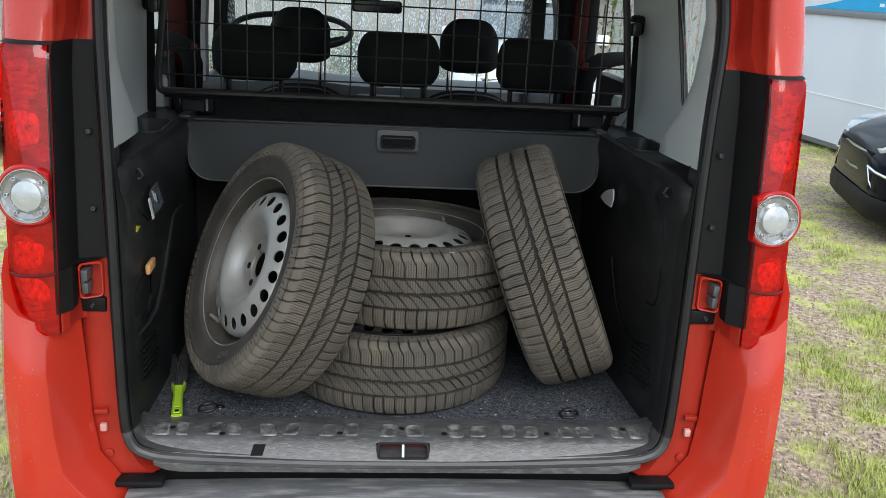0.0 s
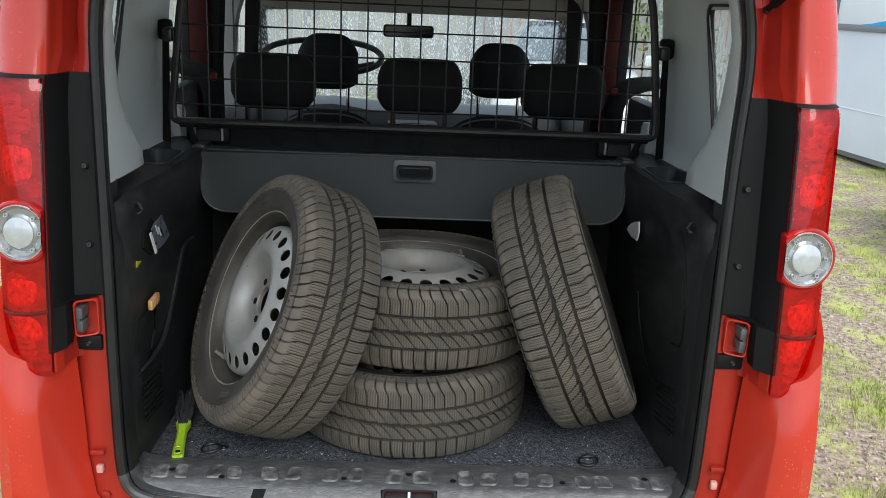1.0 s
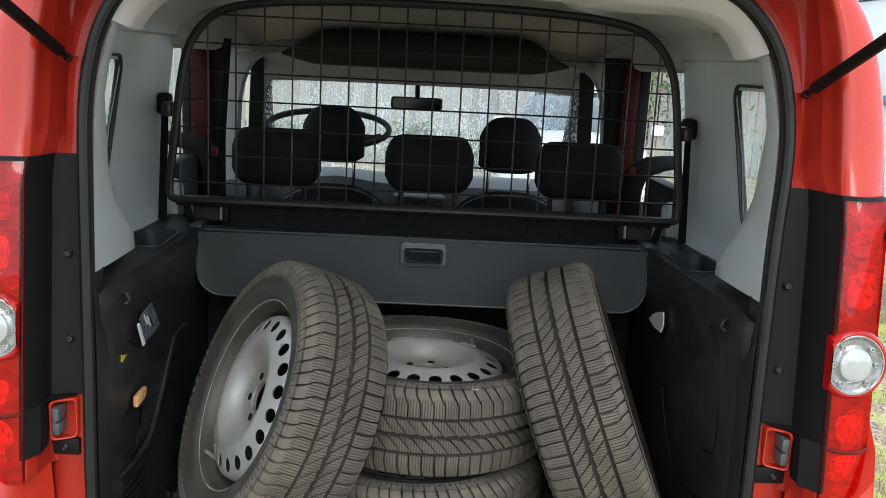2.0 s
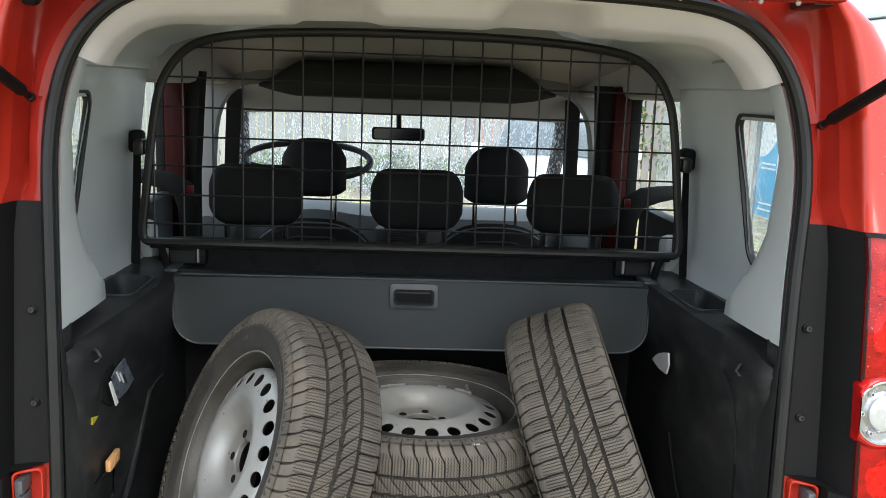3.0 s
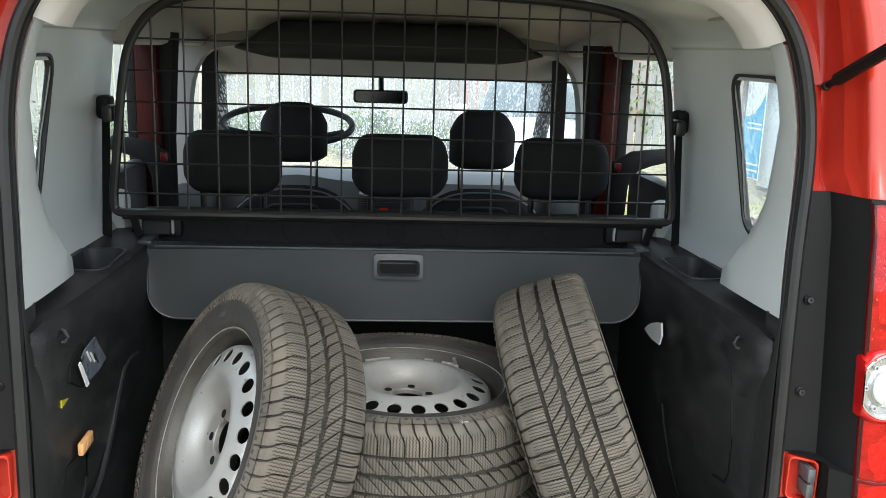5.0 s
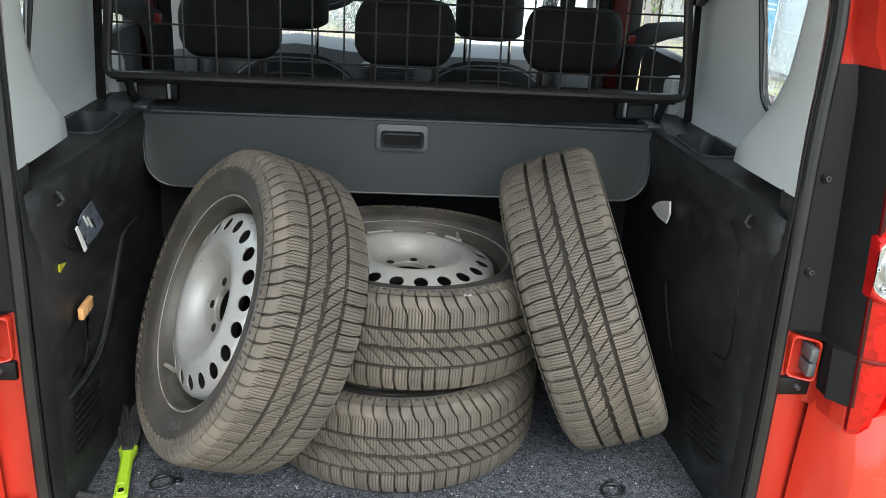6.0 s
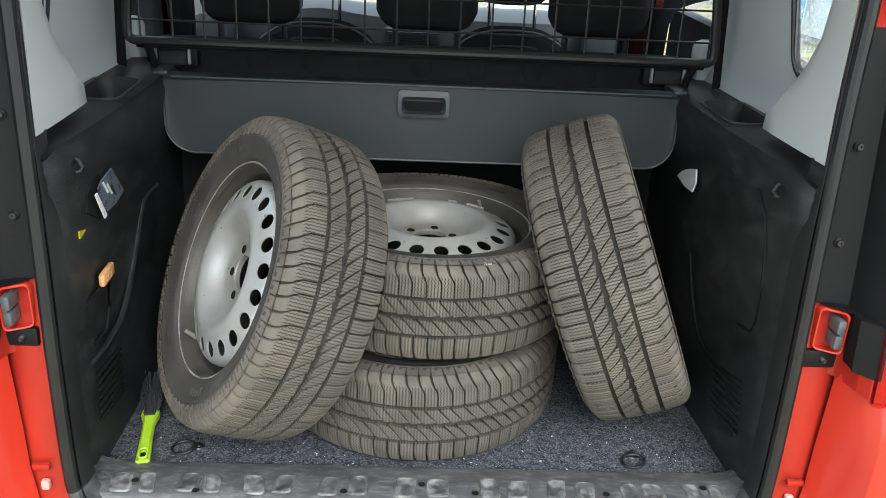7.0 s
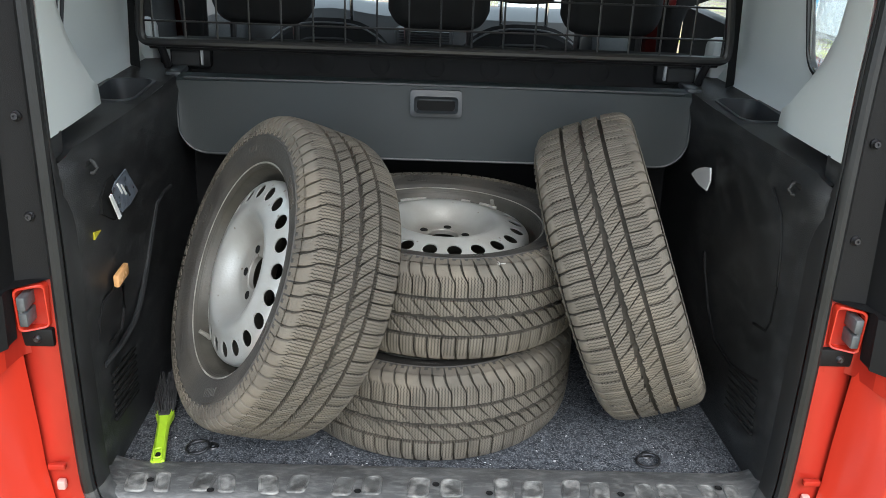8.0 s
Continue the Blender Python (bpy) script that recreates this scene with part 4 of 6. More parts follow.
last = len(fine_band) - 1
for (da, ya), (db, yb) in zip(ridge, notch):
    row = []
    for i, (x, z) in enumerate(fine_band):
        w = ease(x, -0.275, -0.255) * (1 - ease(x, -0.135, -0.085)) + ease(x, 0.105, 0.150) * (1 - ease(x, 0.285, 0.315))
        side = ease(abs(x), 0.40, 0.62)
        d, y = (da + (db - da) * w) * (1 - 0.42 * side), ya + (yb - ya) * w
        # square to the band's edge, inwards
        (xa, za), (xb, zb) = fine_band[max(0, i - 3)], fine_band[min(last, i + 3)]
        n = math.hypot(xb - xa, zb - za)
        nx, nz = (zb - za) / n, -(xb - xa) / n
        if nz > 0:
            nx, nz = -nx, -nz
        row.append(Vector((x + nx * d, ytail(z) + 0.02 + (y - 0.02) * (1 - 0.50 * side), z + nz * d)))
    rows.append(row)
loft(bm, rows)
vpart("rear_header", bm, M_LINER, label="cream moulded headliner band with two hinge recesses", angle=60)
bm = bmesh.new()
rows = []
for y, z, hw in [(0.30, 1.888, 0.60), (0.5, 1.895, 0.64), (0.9, 1.895, 0.66), (1.4, 1.87, 0.66), (1.9, 1.82, 0.66), (2.2, 1.74, 0.69), (2.45, 1.63, 0.72), (2.56, 1.585, 0.72)]:
    arch_drop = interp(y, [(0.3, 0.10), (1.9, 0.10), (2.2, 0.05), (2.45, 0.02), (2.6, 0.015)])
    rows.append([Vector((hw * math.sin(q) * 1.08, y, z - arch_drop * (1 - math.cos(q)) ** 1.5)) for q in [radians(-90 + 12 * i) for i in range(16)]])
loft(bm, rows)
vpart("headliner", bm, M_ROOF, label="grey felt headliner")
bm = bmesh.new()
tube(bm, [(0.055 * math.cos(q), 1.05 + 0.03 * math.sin(q), 1.888) for q in [2 * math.pi * k / 20 for k in range(20)]], 0.004, 6, closed=True)
vpart("roof_ring", bm, M_CHROME)

# overhead shelf across the cab
bm = bmesh.new()
rows = []
for i in range(41):
    x = -0.55 + 1.10 * i / 40
    e = (0.55 - abs(x)) / 0.16
    zt, zb = 1.708 + 0.085 * ease(e, -0.1, 1), 1.706 - 0.034 * ease(e, -0.4, 0.8)
    rows.append([Vector((x, y, z)) for y, z in [(1.84, zt), (1.805, zt - (zt - zb) * 0.35), (1.80, zt - (zt - zb) * 0.75), (1.81, zb), (2.10, zb - 0.01), (2.25, zb + 0.02), (2.2, zt + 0.03)]])
loft(bm, rows, closed=True, cap=True)
vpart("overhead_shelf", bm, M_SHELF, label="charcoal felt overhead shelf", angle=80)

# side structure ahead of the load bay: waist, pillars, rails
for s in (-1, 1):
    bm = bmesh.new()
    box(bm, s * 0.86 - 0.04, s * 0.86 + 0.04, 0.97, 3.2, 0.5, 1.12, 0.02)
    vpart("door_lower", bm, M_RED)
    bm = bmesh.new()
    box(bm, s * 0.795 - 0.03, s * 0.795 + 0.03, 1.45, 3.1, 0.55, 1.17, 0.02)
    vpart("door_card", bm, M_DASH)
    bm = bmesh.new()
    box(bm, s * 0.797 - 0.028, s * 0.797 + 0.028, 0.985, 1.395, 0.55, 1.352, 0.018)
    vpart("door_card", bm, M_DASH)
    bm = bmesh.new()
    box(bm, s * 0.75 - 0.06, s * 0.75 + 0.06, 0.95, 2.7, 1.70, 1.83, 0.03)
    vpart("roof_rail", bm, M_ROOF)
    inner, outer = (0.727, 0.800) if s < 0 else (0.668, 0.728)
    # pillar in the darkened red, its shade held in the colour
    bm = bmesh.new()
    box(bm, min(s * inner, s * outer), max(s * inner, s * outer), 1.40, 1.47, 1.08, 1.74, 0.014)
    pil = vpart("door_pillar", bm, M_RED_SHADED, label="red painted door pillar")
    bm = bmesh.new()
    rows = [[Vector((s * (inner + x), y, z)) for x, y in ((-0.056, 1.46), (-0.044, 1.432), (0.0, 1.428), (0.004, 1.46), (0.0, 1.50), (-0.05, 1.50))] for z in (1.08, 1.40, 1.66, 1.74)]
    for p in rows[0] + rows[1]:
        p.x += s * 0.022
    for p in rows[2]:
        p.x += s * 0.006
    loft(bm, rows, closed=True, cap=True)
    vpart("pillar_cover", bm, M_SEAT, pil)
    bm = bmesh.new()
    e0, e1 = (0.798, 0.830) if s < 0 else (0.726, 0.764)
    box(bm, min(s * e0, s * e1), max(s * e0, s * e1), 1.41, 1.47, 1.08, 1.74, 0.010)
    vpart("door_edge", bm, M_SEAT, pil)
    # lining that arches over the front door
    bm = bmesh.new()
    arch = [(0.34, 1.716), (0.50, 1.714), (0.57, 1.708), (0.63, 1.701), (0.675, 1.688), (0.71, 1.660), (0.735, 1.620), (0.752, 1.570), (0.764, 1.50), (0.770, 1.40), (0.772, 1.25), (0.772, 1.10), (0.86, 1.10), (0.86, 1.79), (0.34, 1.79)]
    plate(bm, [(s * x, 2.06, z) for x, z in arch], (0, 0.09, 0))
    vpart("pillar_lining", bm, M_LINING, smooth=False)
    bm = bmesh.new()
    rows = [[Vector((s * (x + dx), y + dy, z)) for dx, dy in ((-0.035, 0), (0.03, -0.03), (0.05, 0.05), (-0.01, 0.06))] for x, y, z in ((0.735, 2.52, 1.62), (0.765, 2.75, 1.45), (0.79, 3.05, 1.22), (0.80, 3.2, 1.08))]
    loft(bm, rows, closed=True, cap=True)
    vpart("windscreen_pillar", bm, M_DASH)
    bm = bmesh.new()
    rows = [[Vector((s * (x + dx), y + dy, z)) for dx, dy in ((-0.03, 0), (0.03, -0.03), (0.04, 0.04), (-0.02, 0.05))] for x, y, z in ((0.715, 2.28, 1.70), (0.745, 2.40, 1.50), (0.775, 2.52, 1.28), (0.79, 2.58, 1.10))]
    loft(bm, rows, closed=True, cap=True)
    vpart("door_frame", bm, M_DASH)
    bm = bmesh.new()
    plate(bm, [(s * 0.756, 0.915, 1.56), (s * 0.730, 0.885, 1.56), (s * 0.726, 0.83, 1.222), (s * 0.758, 0.862, 1.222)], (-s * 0.002, -0.002, 0))
    belt = vpart("seat_belt", bm, M_SEAT, label="black seat belt")
    bm = bmesh.new()
    box(bm, s * 0.745 - 0.018, s * 0.745 + 0.018, 0.875, 0.935, 1.515, 1.575, 0.012)
    vpart("belt_guide", bm, M_BLACK, belt)
    bm = bmesh.new()
    box(bm, s * 0.725 - 0.022, s * 0.725 + 0.022, 1.43, 1.50, 1.47, 1.525, 0.014)
    tube(bm, [(s * 0.725, 1.46, 1.50), (s * 0.72, 1.45, 1.36), (s * 0.70, 1.44, 1.20)], 0.016, 8, flat=0.4)
    vpart("front_belt", bm, M_SEAT)
    bm = bmesh.new()
    tube(bm, [(s * (0.795 + 0.03), 1.22, 1.418), (s * 0.775, 1.21, 1.412), (s * 0.725, 1.20, 1.402), (s * 0.690, 1.20, 1.378), (s * 0.676, 1.20, 1.33), (s * 0.676, 1.20, 1.24)], [0.022, 0.026, 0.032, 0.036, 0.034, 0.030], 14, up=(0, 1, 0))
    bol = vpart("side_bolster", bm, M_SEAT, label="charcoal padded side bolster")
    bm = bmesh.new()
    box(bm, s * 0.664 - 0.010, s * 0.664 + 0.010, 1.158, 1.168, 1.375, 1.400, 0.003)
    vpart("red_tab", bm, M_LENSDRK, bol, "small red tab")
    for y0, y1, z0, z1 in ((0.98, 1.44, 1.17, 1.71), (2.16, 2.6, 1.17, 1.68)):
        bm = bmesh.new()
        plate(bm, [(s * 0.835, y, z) for y, z in rounded(y0, y1, z0, z1, 0.05, 5)], (s * 0.004, 0, 0))
        g = vpart("side_window", bm, M_SIDEWET, smooth=False)
        g.visible_shadow = False

# windscreen, dash, mirror, steering wheel
bm = bmesh.new()
rows = [[Vector((x, y + 0.12 * (x / 0.8) ** 2 * -1, z)) for x in [-0.80 + 0.16 * i for i in range(11)]] for y, z in ((2.60, 1.60), (2.90, 1.38), (3.30, 1.08))]
loft(bm, rows)
g = vpart("windscreen", bm, M_SCREEN, label="windscreen covered in rain drops")
g.visible_shadow = False
bm = bmesh.new()
rows = []
for i in range(21):
    x = -0.80 + 1.6 * i / 20
    lift = 0.03 * math.exp(-((x + 0.40) / 0.16) ** 2)
    rows.append([Vector((x, y, z + lift * k)) for y, z, k in [(2.62, 0.62, 0), (2.58, 0.85, 0), (2.60, 1.02, 0.5), (2.64, 1.10, 1), (2.75, 1.13, 1), (2.95, 1.12, 0.4), (3.34, 1.06, 0)]])
loft(bm, rows)
dash = vpart("dashboard", bm, M_DASHG, label="grey dashboard")
bm = bmesh.new()
box(bm, -0.12, 0.14, 2.52, 2.62, 0.72, 1.07, 0.025)
vpart("centre_console", bm, M_DASH, dash)
for k in range(5):
    bm = bmesh.new()
    box(bm, -0.10, 0.12, 2.512, 2.522, 1.012 + k * 0.011, 1.016 + k * 0.011)
    vpart("vent_slat", bm, M_HANDLE, dash)
bm = bmesh.new()
box(bm, -0.02, 0.02, 2.504, 2.522, 0.988, 1.004, 0.003)
vpart("hazard_switch", bm, mat("red_switch", (0.6, 0.02, 0.02), 0.4), dash, "red hazard switch")
bm = bmesh.new()
box(bm, -0.035, 0.025, 2.502, 2.522, 1.120, 1.150, 0.004)
vpart("clock_display", bm, M_DASH, dash)
bm = bmesh.new()
plate(bm, [(x, 2.5015, z) for x, z in rounded(-0.029, 0.019, 1.127, 1.143, 0.003)], (0, -0.001, 0))
M_GLOW = bpy.data.materials.new("blue_display_glow")
M_GLOW.use_nodes = True
M_GLOW.node_tree.nodes["Principled BSDF"].inputs["Base Color"].default_value = (0.01, 0.02, 0.1, 1)
M_GLOW.node_tree.nodes["Principled BSDF"].inputs["Emission Color"].default_value = (0.05, 0.12, 1.0, 1)
M_GLOW.node_tree.nodes["Principled BSDF"].inputs["Emission Strength"].default_value = 0.5
part("lit_screen", skew(bm), M_GLOW, dash, "lit blue display")
bm = bmesh.new()
ring = [(-0.423 + 0.278 * math.copysign(abs(math.cos(q)) ** 0.85, math.cos(q)), 2.42 + 0.12 * math.sin(q), 1.378 + 0.068 * math.sin(q)) for q in [2 * math.pi * k / 48 for k in range(48)]]
tube(bm, ring, 0.0145, 8, closed=True)
for q in (200, 340):
    tube(bm, [(-0.423 + 0.26 * math.cos(radians(q)), 2.42 + 0.12 * math.sin(radians(q)), 1.378 + 0.068 * math.sin(radians(q))), (-0.423, 2.45, 1.30)], 0.014, 6)
box(bm, -0.50, -0.35, 2.40, 2.49, 1.24, 1.33, 0.02)
vpart("steering_wheel", bm, M_DASH, label="black steering wheel")
bm = bmesh.new()
box(bm, -0.142, 0.098, 2.48, 2.515, 1.475, 1.533, 0.014, None, 3)
mir = vpart("rear_view_mirror", bm, M_BLACK, label="black rear-view mirror")
bm = bmesh.new()
plate(bm, [(x, 2.4795, z) for x, z in rounded(-0.132, 0.088, 1.482, 1.527, 0.012)], (0, -0.002, 0))
vpart("mirror_glass", bm, mat("mirror_silver", (0.05, 0.056, 0.06), 0.12, 1.0, 0.02), mir)
bm = bmesh.new()
tube(bm, [(-0.02, 2.50, 1.53), (-0.02, 2.56, 1.575), (-0.02, 2.60, 1.60)], 0.012, 8)
vpart("mirror_stalk", bm, M_BLACK, mir)


# ---------------------------------------------------------------- luggage cover
cover = thing("luggage_cover", "grey fabric luggage cover with a handle, hung behind the seats", "luggage cover")
bm = bmesh.new()
rows = []
for i in range(45):
    x = 0.618 * math.sin(math.pi / 2 * (-1 + 2 * i / 44)) if i not in (0, 44) else math.copysign(0.618, i - 22)
    e = max(0.0, (abs(x) - 0.545) / 0.073)
    zb = 1.043 + 0.075 * (1 - math.sqrt(max(0.0, 1 - e * e)))
    sag = 0.004 * math.cos(3 * x)
    rows.append([Vector((x, y, z)) for y, z in [(0.80, 1.222), (0.757, 1.221 + sag), (0.748, 1.214 + sag), (0.745, 1.19), (0.738, zb + (1.19 - zb) * 0.7), (0.730, zb + (1.19 - zb) * 0.35), (0.724, zb + (1.19 - zb) * 0.08), (0.722, zb), (0.728, zb), (0.734, zb + (1.19 - zb) * 0.1), (0.752, 1.192), (0.80, 1.205)]])
loft(bm, rows, cap=True)
cloth = part("panel", skew(bm), M_COVER, cover)
bm = bmesh.new()
tube(bm, [(-0.60 + 1.2 * i / 12, 0.752, 1.2195) for i in range(13)], 0.004, 6)
part("top_hem", skew(bm), M_HANDLE, cover)
bm = bmesh.new()
edge = [(-0.6165, 1.18), (-0.6165, 1.14), (-0.6155, 1.105)] + [(-0.545 - 0.0715 * math.cos(q), 1.1165 - 0.0725 * math.sin(q)) for q in [radians(10 + 8 * k) for k in range(11)]]
tube(bm, [(x, 0.7205 + max(0.0, z - 1.06) * 0.12, z) for x, z in edge + [(-0.5 + 0.1 * i, 1.0435) for i in range(11)] + [(-x, z) for x, z in reversed(edge)]], 0.0028, 6)
part("piping", skew(bm), M_HANDLE, cloth)
bm = bmesh.new()
o, i1, i2 = rounded(-0.062, 0.062, 1.150, 1.212, 0.010), rounded(-0.053, 0.053, 1.158, 1.198, 0.010), rounded(-0.046, 0.046, 1.162, 1.190, 0.010)
loft(bm, [[Vector((x, y + (z - 1.15) * 0.22, z)) for x, z in rr + rr[:1]] for rr, y in ((o, 0.745), (o, 0.724), (i1, 0.722), (i2, 0.732), (i2, 0.742))])
hnd = part("handle", skew(bm), M_HANDLE, cover, "moulded grey grip")
# near-black plate as the shade behind the grip
bm = bmesh.new()
plate(bm, [(x, 0.7365 + (z - 1.15) * 0.22, z) for x, z in rounded(-0.047, 0.047, 1.161, 1.191, 0.010)], (0, 0.002, 0))
part("grip_recess", skew(bm), M_DARK, hnd)
for s in (-1, 1):
    bm = bmesh.new()
    box(bm, s * 0.632 - 0.018, s * 0.632 + 0.018, 0.775, 0.86, 1.213, 1.227, 0.004)
    part("end_cap", skew(bm), M_HANDLE, cover)

# ---------------------------------------------------------------- cargo guard
guard = thing("cargo_guard", "black welded wire cargo guard in a tubular frame", "cargo guard")


def guard_y(z):
    return 0.815 + (z - 1.285) * 0.03


half = [(0.0, 1.290), (0.35, 1.290), (0.62, 1.290), (0.685, 1.290), (0.699, 1.2915), (0.708, 1.298), (0.711, 1.311), (0.710, 1.345), (0.705, 1.39), (0.698, 1.45), (0.683, 1.58), (0.669, 1.665), (0.655, 1.708), (0.632, 1.748), (0.602, 1.781), (0.567, 1.803), (0.520, 1.818), (0.45, 1.829), (0.36, 1.837), (0.2, 1.844), (0.0, 1.846)]
loop = half + [(-x, z) for x, z in half[-2:0:-1]]
bm = bmesh.new()
line = [Vector((x, guard_y(z), z)) for x, z in loop]
line.append(line[0])
tube(bm, [spline(line, k / 3) for k in range(3 * (len(line) - 1))], 0.0115, 10, closed=True, up=(0, 1, 0))
part("frame", skew(bm), M_CAGE, guard)


def guard_top(x):
    return interp(abs(x), [(0, 1.846), (0.2, 1.844), (0.36, 1.837), (0.45, 1.829), (0.52, 1.818), (0.567, 1.803), (0.602, 1.781), (0.632, 1.748), (0.655, 1.708), (0.669, 1.665), (0.698, 1.45)])


for k in range(-9, 10):
    x = k * 0.0765 + 0.008
    if abs(x) < 0.70:
        bm = bmesh.new()
        tube(bm, [(x, guard_y(1.29), 1.292), (x, guard_y(1.6), guard_top(x))], 0.0026, 6)
        part("upright_wire", skew(bm), M_CAGE, guard)
for k in range(7):
    z = 1.340 + k * 0.0755
    w = interp(z, [(1.30, 0.711), (1.45, 0.698), (1.58, 0.683), (1.665, 0.669), (1.708, 0.655), (1.748, 0.632), (1.781, 0.602), (1.803, 0.567)])
    bm = bmesh.new()
    tube(bm, [(-w, guard_y(z) - 0.004, z), (w, guard_y(z) - 0.004, z)], 0.0026, 6)
    part("cross_wire", skew(bm), M_CAGE, guard)
bm = bmesh.new()
tube(bm, [(-0.70, 0.845, 1.275), (0.70, 0.845, 1.275)], 0.008, 8)
part("lower_bar", skew(bm), M_CAGE, guard)
for s in (-1, 1):
    bm = bmesh.new()
    tube(bm, [(s * 0.67, 0.82, 1.29), (s * 0.665, 0.85, 1.24), (s * 0.66, 0.88, 1.18)], 0.010, 8)
    part("foot", skew(bm), M_CAGE, guard)
    bm = bmesh.new()
    box(bm, s * 0.716 - 0.014, s * 0.716 + 0.014, 0.81, 0.87, 1.515, 1.555, 0.008)
    part("clamp", skew(bm), M_CAGE, guard)

# ---------------------------------------------------------------- seats
def cushion(bm, x0, x1, y0, y1, z0, z1, r):
    """A padded block, softly rounded."""
    return box(bm, x0, x1, y0, y1, z0, z1, r, None, 4)


M_IRONPALE = mat("pale_latch_plastic", (0.30, 0.31, 0.32), 0.35, 0, 0.1, 20)
bench = thing("rear_bench_seat", "black fabric rear bench with three headrests", "car seat")
bm = bmesh.new()
cushion(bm, -0.70, 0.70, 0.90, 1.04, 0.62, 1.272, 0.03)
part("backrest", skew(bm), M_SEAT, bench)
bm = bmesh.new()
cushion(bm, -0.70, 0.70, 1.02, 1.5, 0.62, 0.86, 0.05)
part("seat", skew(bm), M_SEAT, bench)
for k in range(7):
    bm = bmesh.new()
    spin(bm, [(0.0001, 0.004), (0.02, 0.003), (0.026, 0.0)], 16)
    bm.transform(Matrix.Translation((-0.42 + k * 0.14, 0.9, 1.235)) @ pose(0, 0, 0, 90))
    part("back_button", skew(bm), M_SEAT, bench)
for cx in (-0.458, 0.014, 0.481):
    bm = bmesh.new()
    rows = []
    for i in range(29):
        q = math.sin(math.pi / 2 * (-1 + 2 * i / 28))
        hw = 0.137
        zt = 1.476 - 0.060 * abs(q) ** 9
        zb = 1.297 + 0.050 * abs(q) ** 7
        th = 0.050 * (1 - abs(q) ** 6) + 0.007
        zm = (zt + zb) / 2
        rows.append([Vector((cx + hw * q, 1.10 + th * math.cos(a) * -1, zm + (zt - zb) / 2 * math.copysign(abs(math.sin(a)) ** 0.4, math.sin(a)))) for a in [2 * math.pi * k / 20 for k in range(20)]])
    loft(bm, rows, closed=True, cap=True)
    head = part("headrest", skew(bm), M_SEAT, bench)
    for dx in (-0.085, 0.085):
        bm = bmesh.new()
        tube(bm, [(cx + dx, 1.10, 1.25), (cx + dx, 1.10, 1.34)], 0.009, 8)
        part("headrest_post", skew(bm), M_CAGE, head)
for s in (-1, 1):
    bm = bmesh.new()
    box(bm, s * 0.622 - 0.062, s * 0.622 + 0.062, 0.875, 0.93, 1.215, 1.268, 0.010)
    lat = part("seat_latch", skew(bm), M_BLACK, bench, "black seat latch with a bright edge")
    bm = bmesh.new()
    box(bm, s * 0.622 - 0.035, s * 0.622 + 0.035, 0.868, 0.885, 1.222, 1.258, 0.006)
    part("latch_button", skew(bm), M_SHELF, lat)
    for dx in (-0.041, 0.041):
        bm = bmesh.new()
        box(bm, s * 0.622 + dx - 0.003, s * 0.622 + dx + 0.003, 0.866, 0.886, 1.226, 1.262, 0.001)
        part("latch_edge", skew(bm), M_IRONPALE, lat)

for name, cx, zh in (("driver", -0.36, 1.503), ("passenger", 0.368, 1.490)):
    st = thing("front_seat", "black fabric front seat with a headrest on steel posts", "car seat", None, "front seats")
    bm = bmesh.new()
    rows = []
    for i in range(13):
        q = -1 + 2 * i / 12
        hw = 0.235
        zt = 1.185 - 0.10 * abs(q) ** 3
        rows.append([Vector((cx + hw * q, y, z)) for y, z in [(1.92, 0.55), (1.93, 0.9), (1.95, zt - 0.03), (1.985, zt), (2.04, zt - 0.01), (2.07, zt - 0.06), (2.10, 0.9), (2.12, 0.55)]])
    loft(bm, rows, closed=True, cap=True)
    part("backrest", skew(bm), M_SEAT, st)
    bm = bmesh.new()
    tube(bm, [(cx + 0.236 * q, 1.955, 1.172 - 0.10 * abs(q) ** 3) for q in [-1 + k / 8 for k in range(17)]], 0.0035, 6)
    part("piping", skew(bm), M_DASHG, st, "grey piping")
    bm = bmesh.new()
    tube(bm, [(cx + 0.10 * math.copysign(abs(math.cos(a)) ** 0.4, math.cos(a)), 1.918, 1.06 + 0.06 * math.copysign(abs(math.sin(a)) ** 0.4, math.sin(a))) for a in [2 * math.pi * k / 28 for k in range(28)]], 0.005, 6, closed=True)
    part("back_pocket", skew(bm), M_SHELF, st)
    bm = bmesh.new()
    cushion(bm, cx - 0.24, cx + 0.24, 2.05, 2.5, 0.6, 0.78, 0.05)
    part("seat", skew(bm), M_SEAT, st)
    bm = bmesh.new()
    rows = []
    for i in range(29):
        q = math.sin(math.pi / 2 * (-1 + 2 * i / 28))
        hw = 0.127
        zt = zh - 0.080 * abs(q) ** 4
        zb = zh - 0.232 + 0.03 * abs(q) ** 4
        th = 0.05 * (1 - abs(q) ** 6) + 0.01
        zm = (zt + zb) / 2
        rows.append([Vector((cx + hw * q, 2.0 - th * math.cos(a), zm + (zt - zb) / 2 * math.copysign(abs(math.sin(a)) ** 0.42, math.sin(a)))) for a in [2 * math.pi * k / 20 for k in range(20)]])
    loft(bm, rows, closed=True, cap=True)
    head = part("headrest", skew(bm), M_SEAT, st)
    for dx in (-0.085, 0.085):
        bm = bmesh.new()
        tube(bm, [(cx + dx, 2.0, 1.15), (cx + dx, 2.0, zh - 0.20)], 0.007, 8)
        part("headrest_post", skew(bm), M_CHROME, head, "steel post")

# ---------------------------------------------------------------- wheels
TYRE_R, TYRE_W, RIM_R = 0.317, 0.21, 0.2200
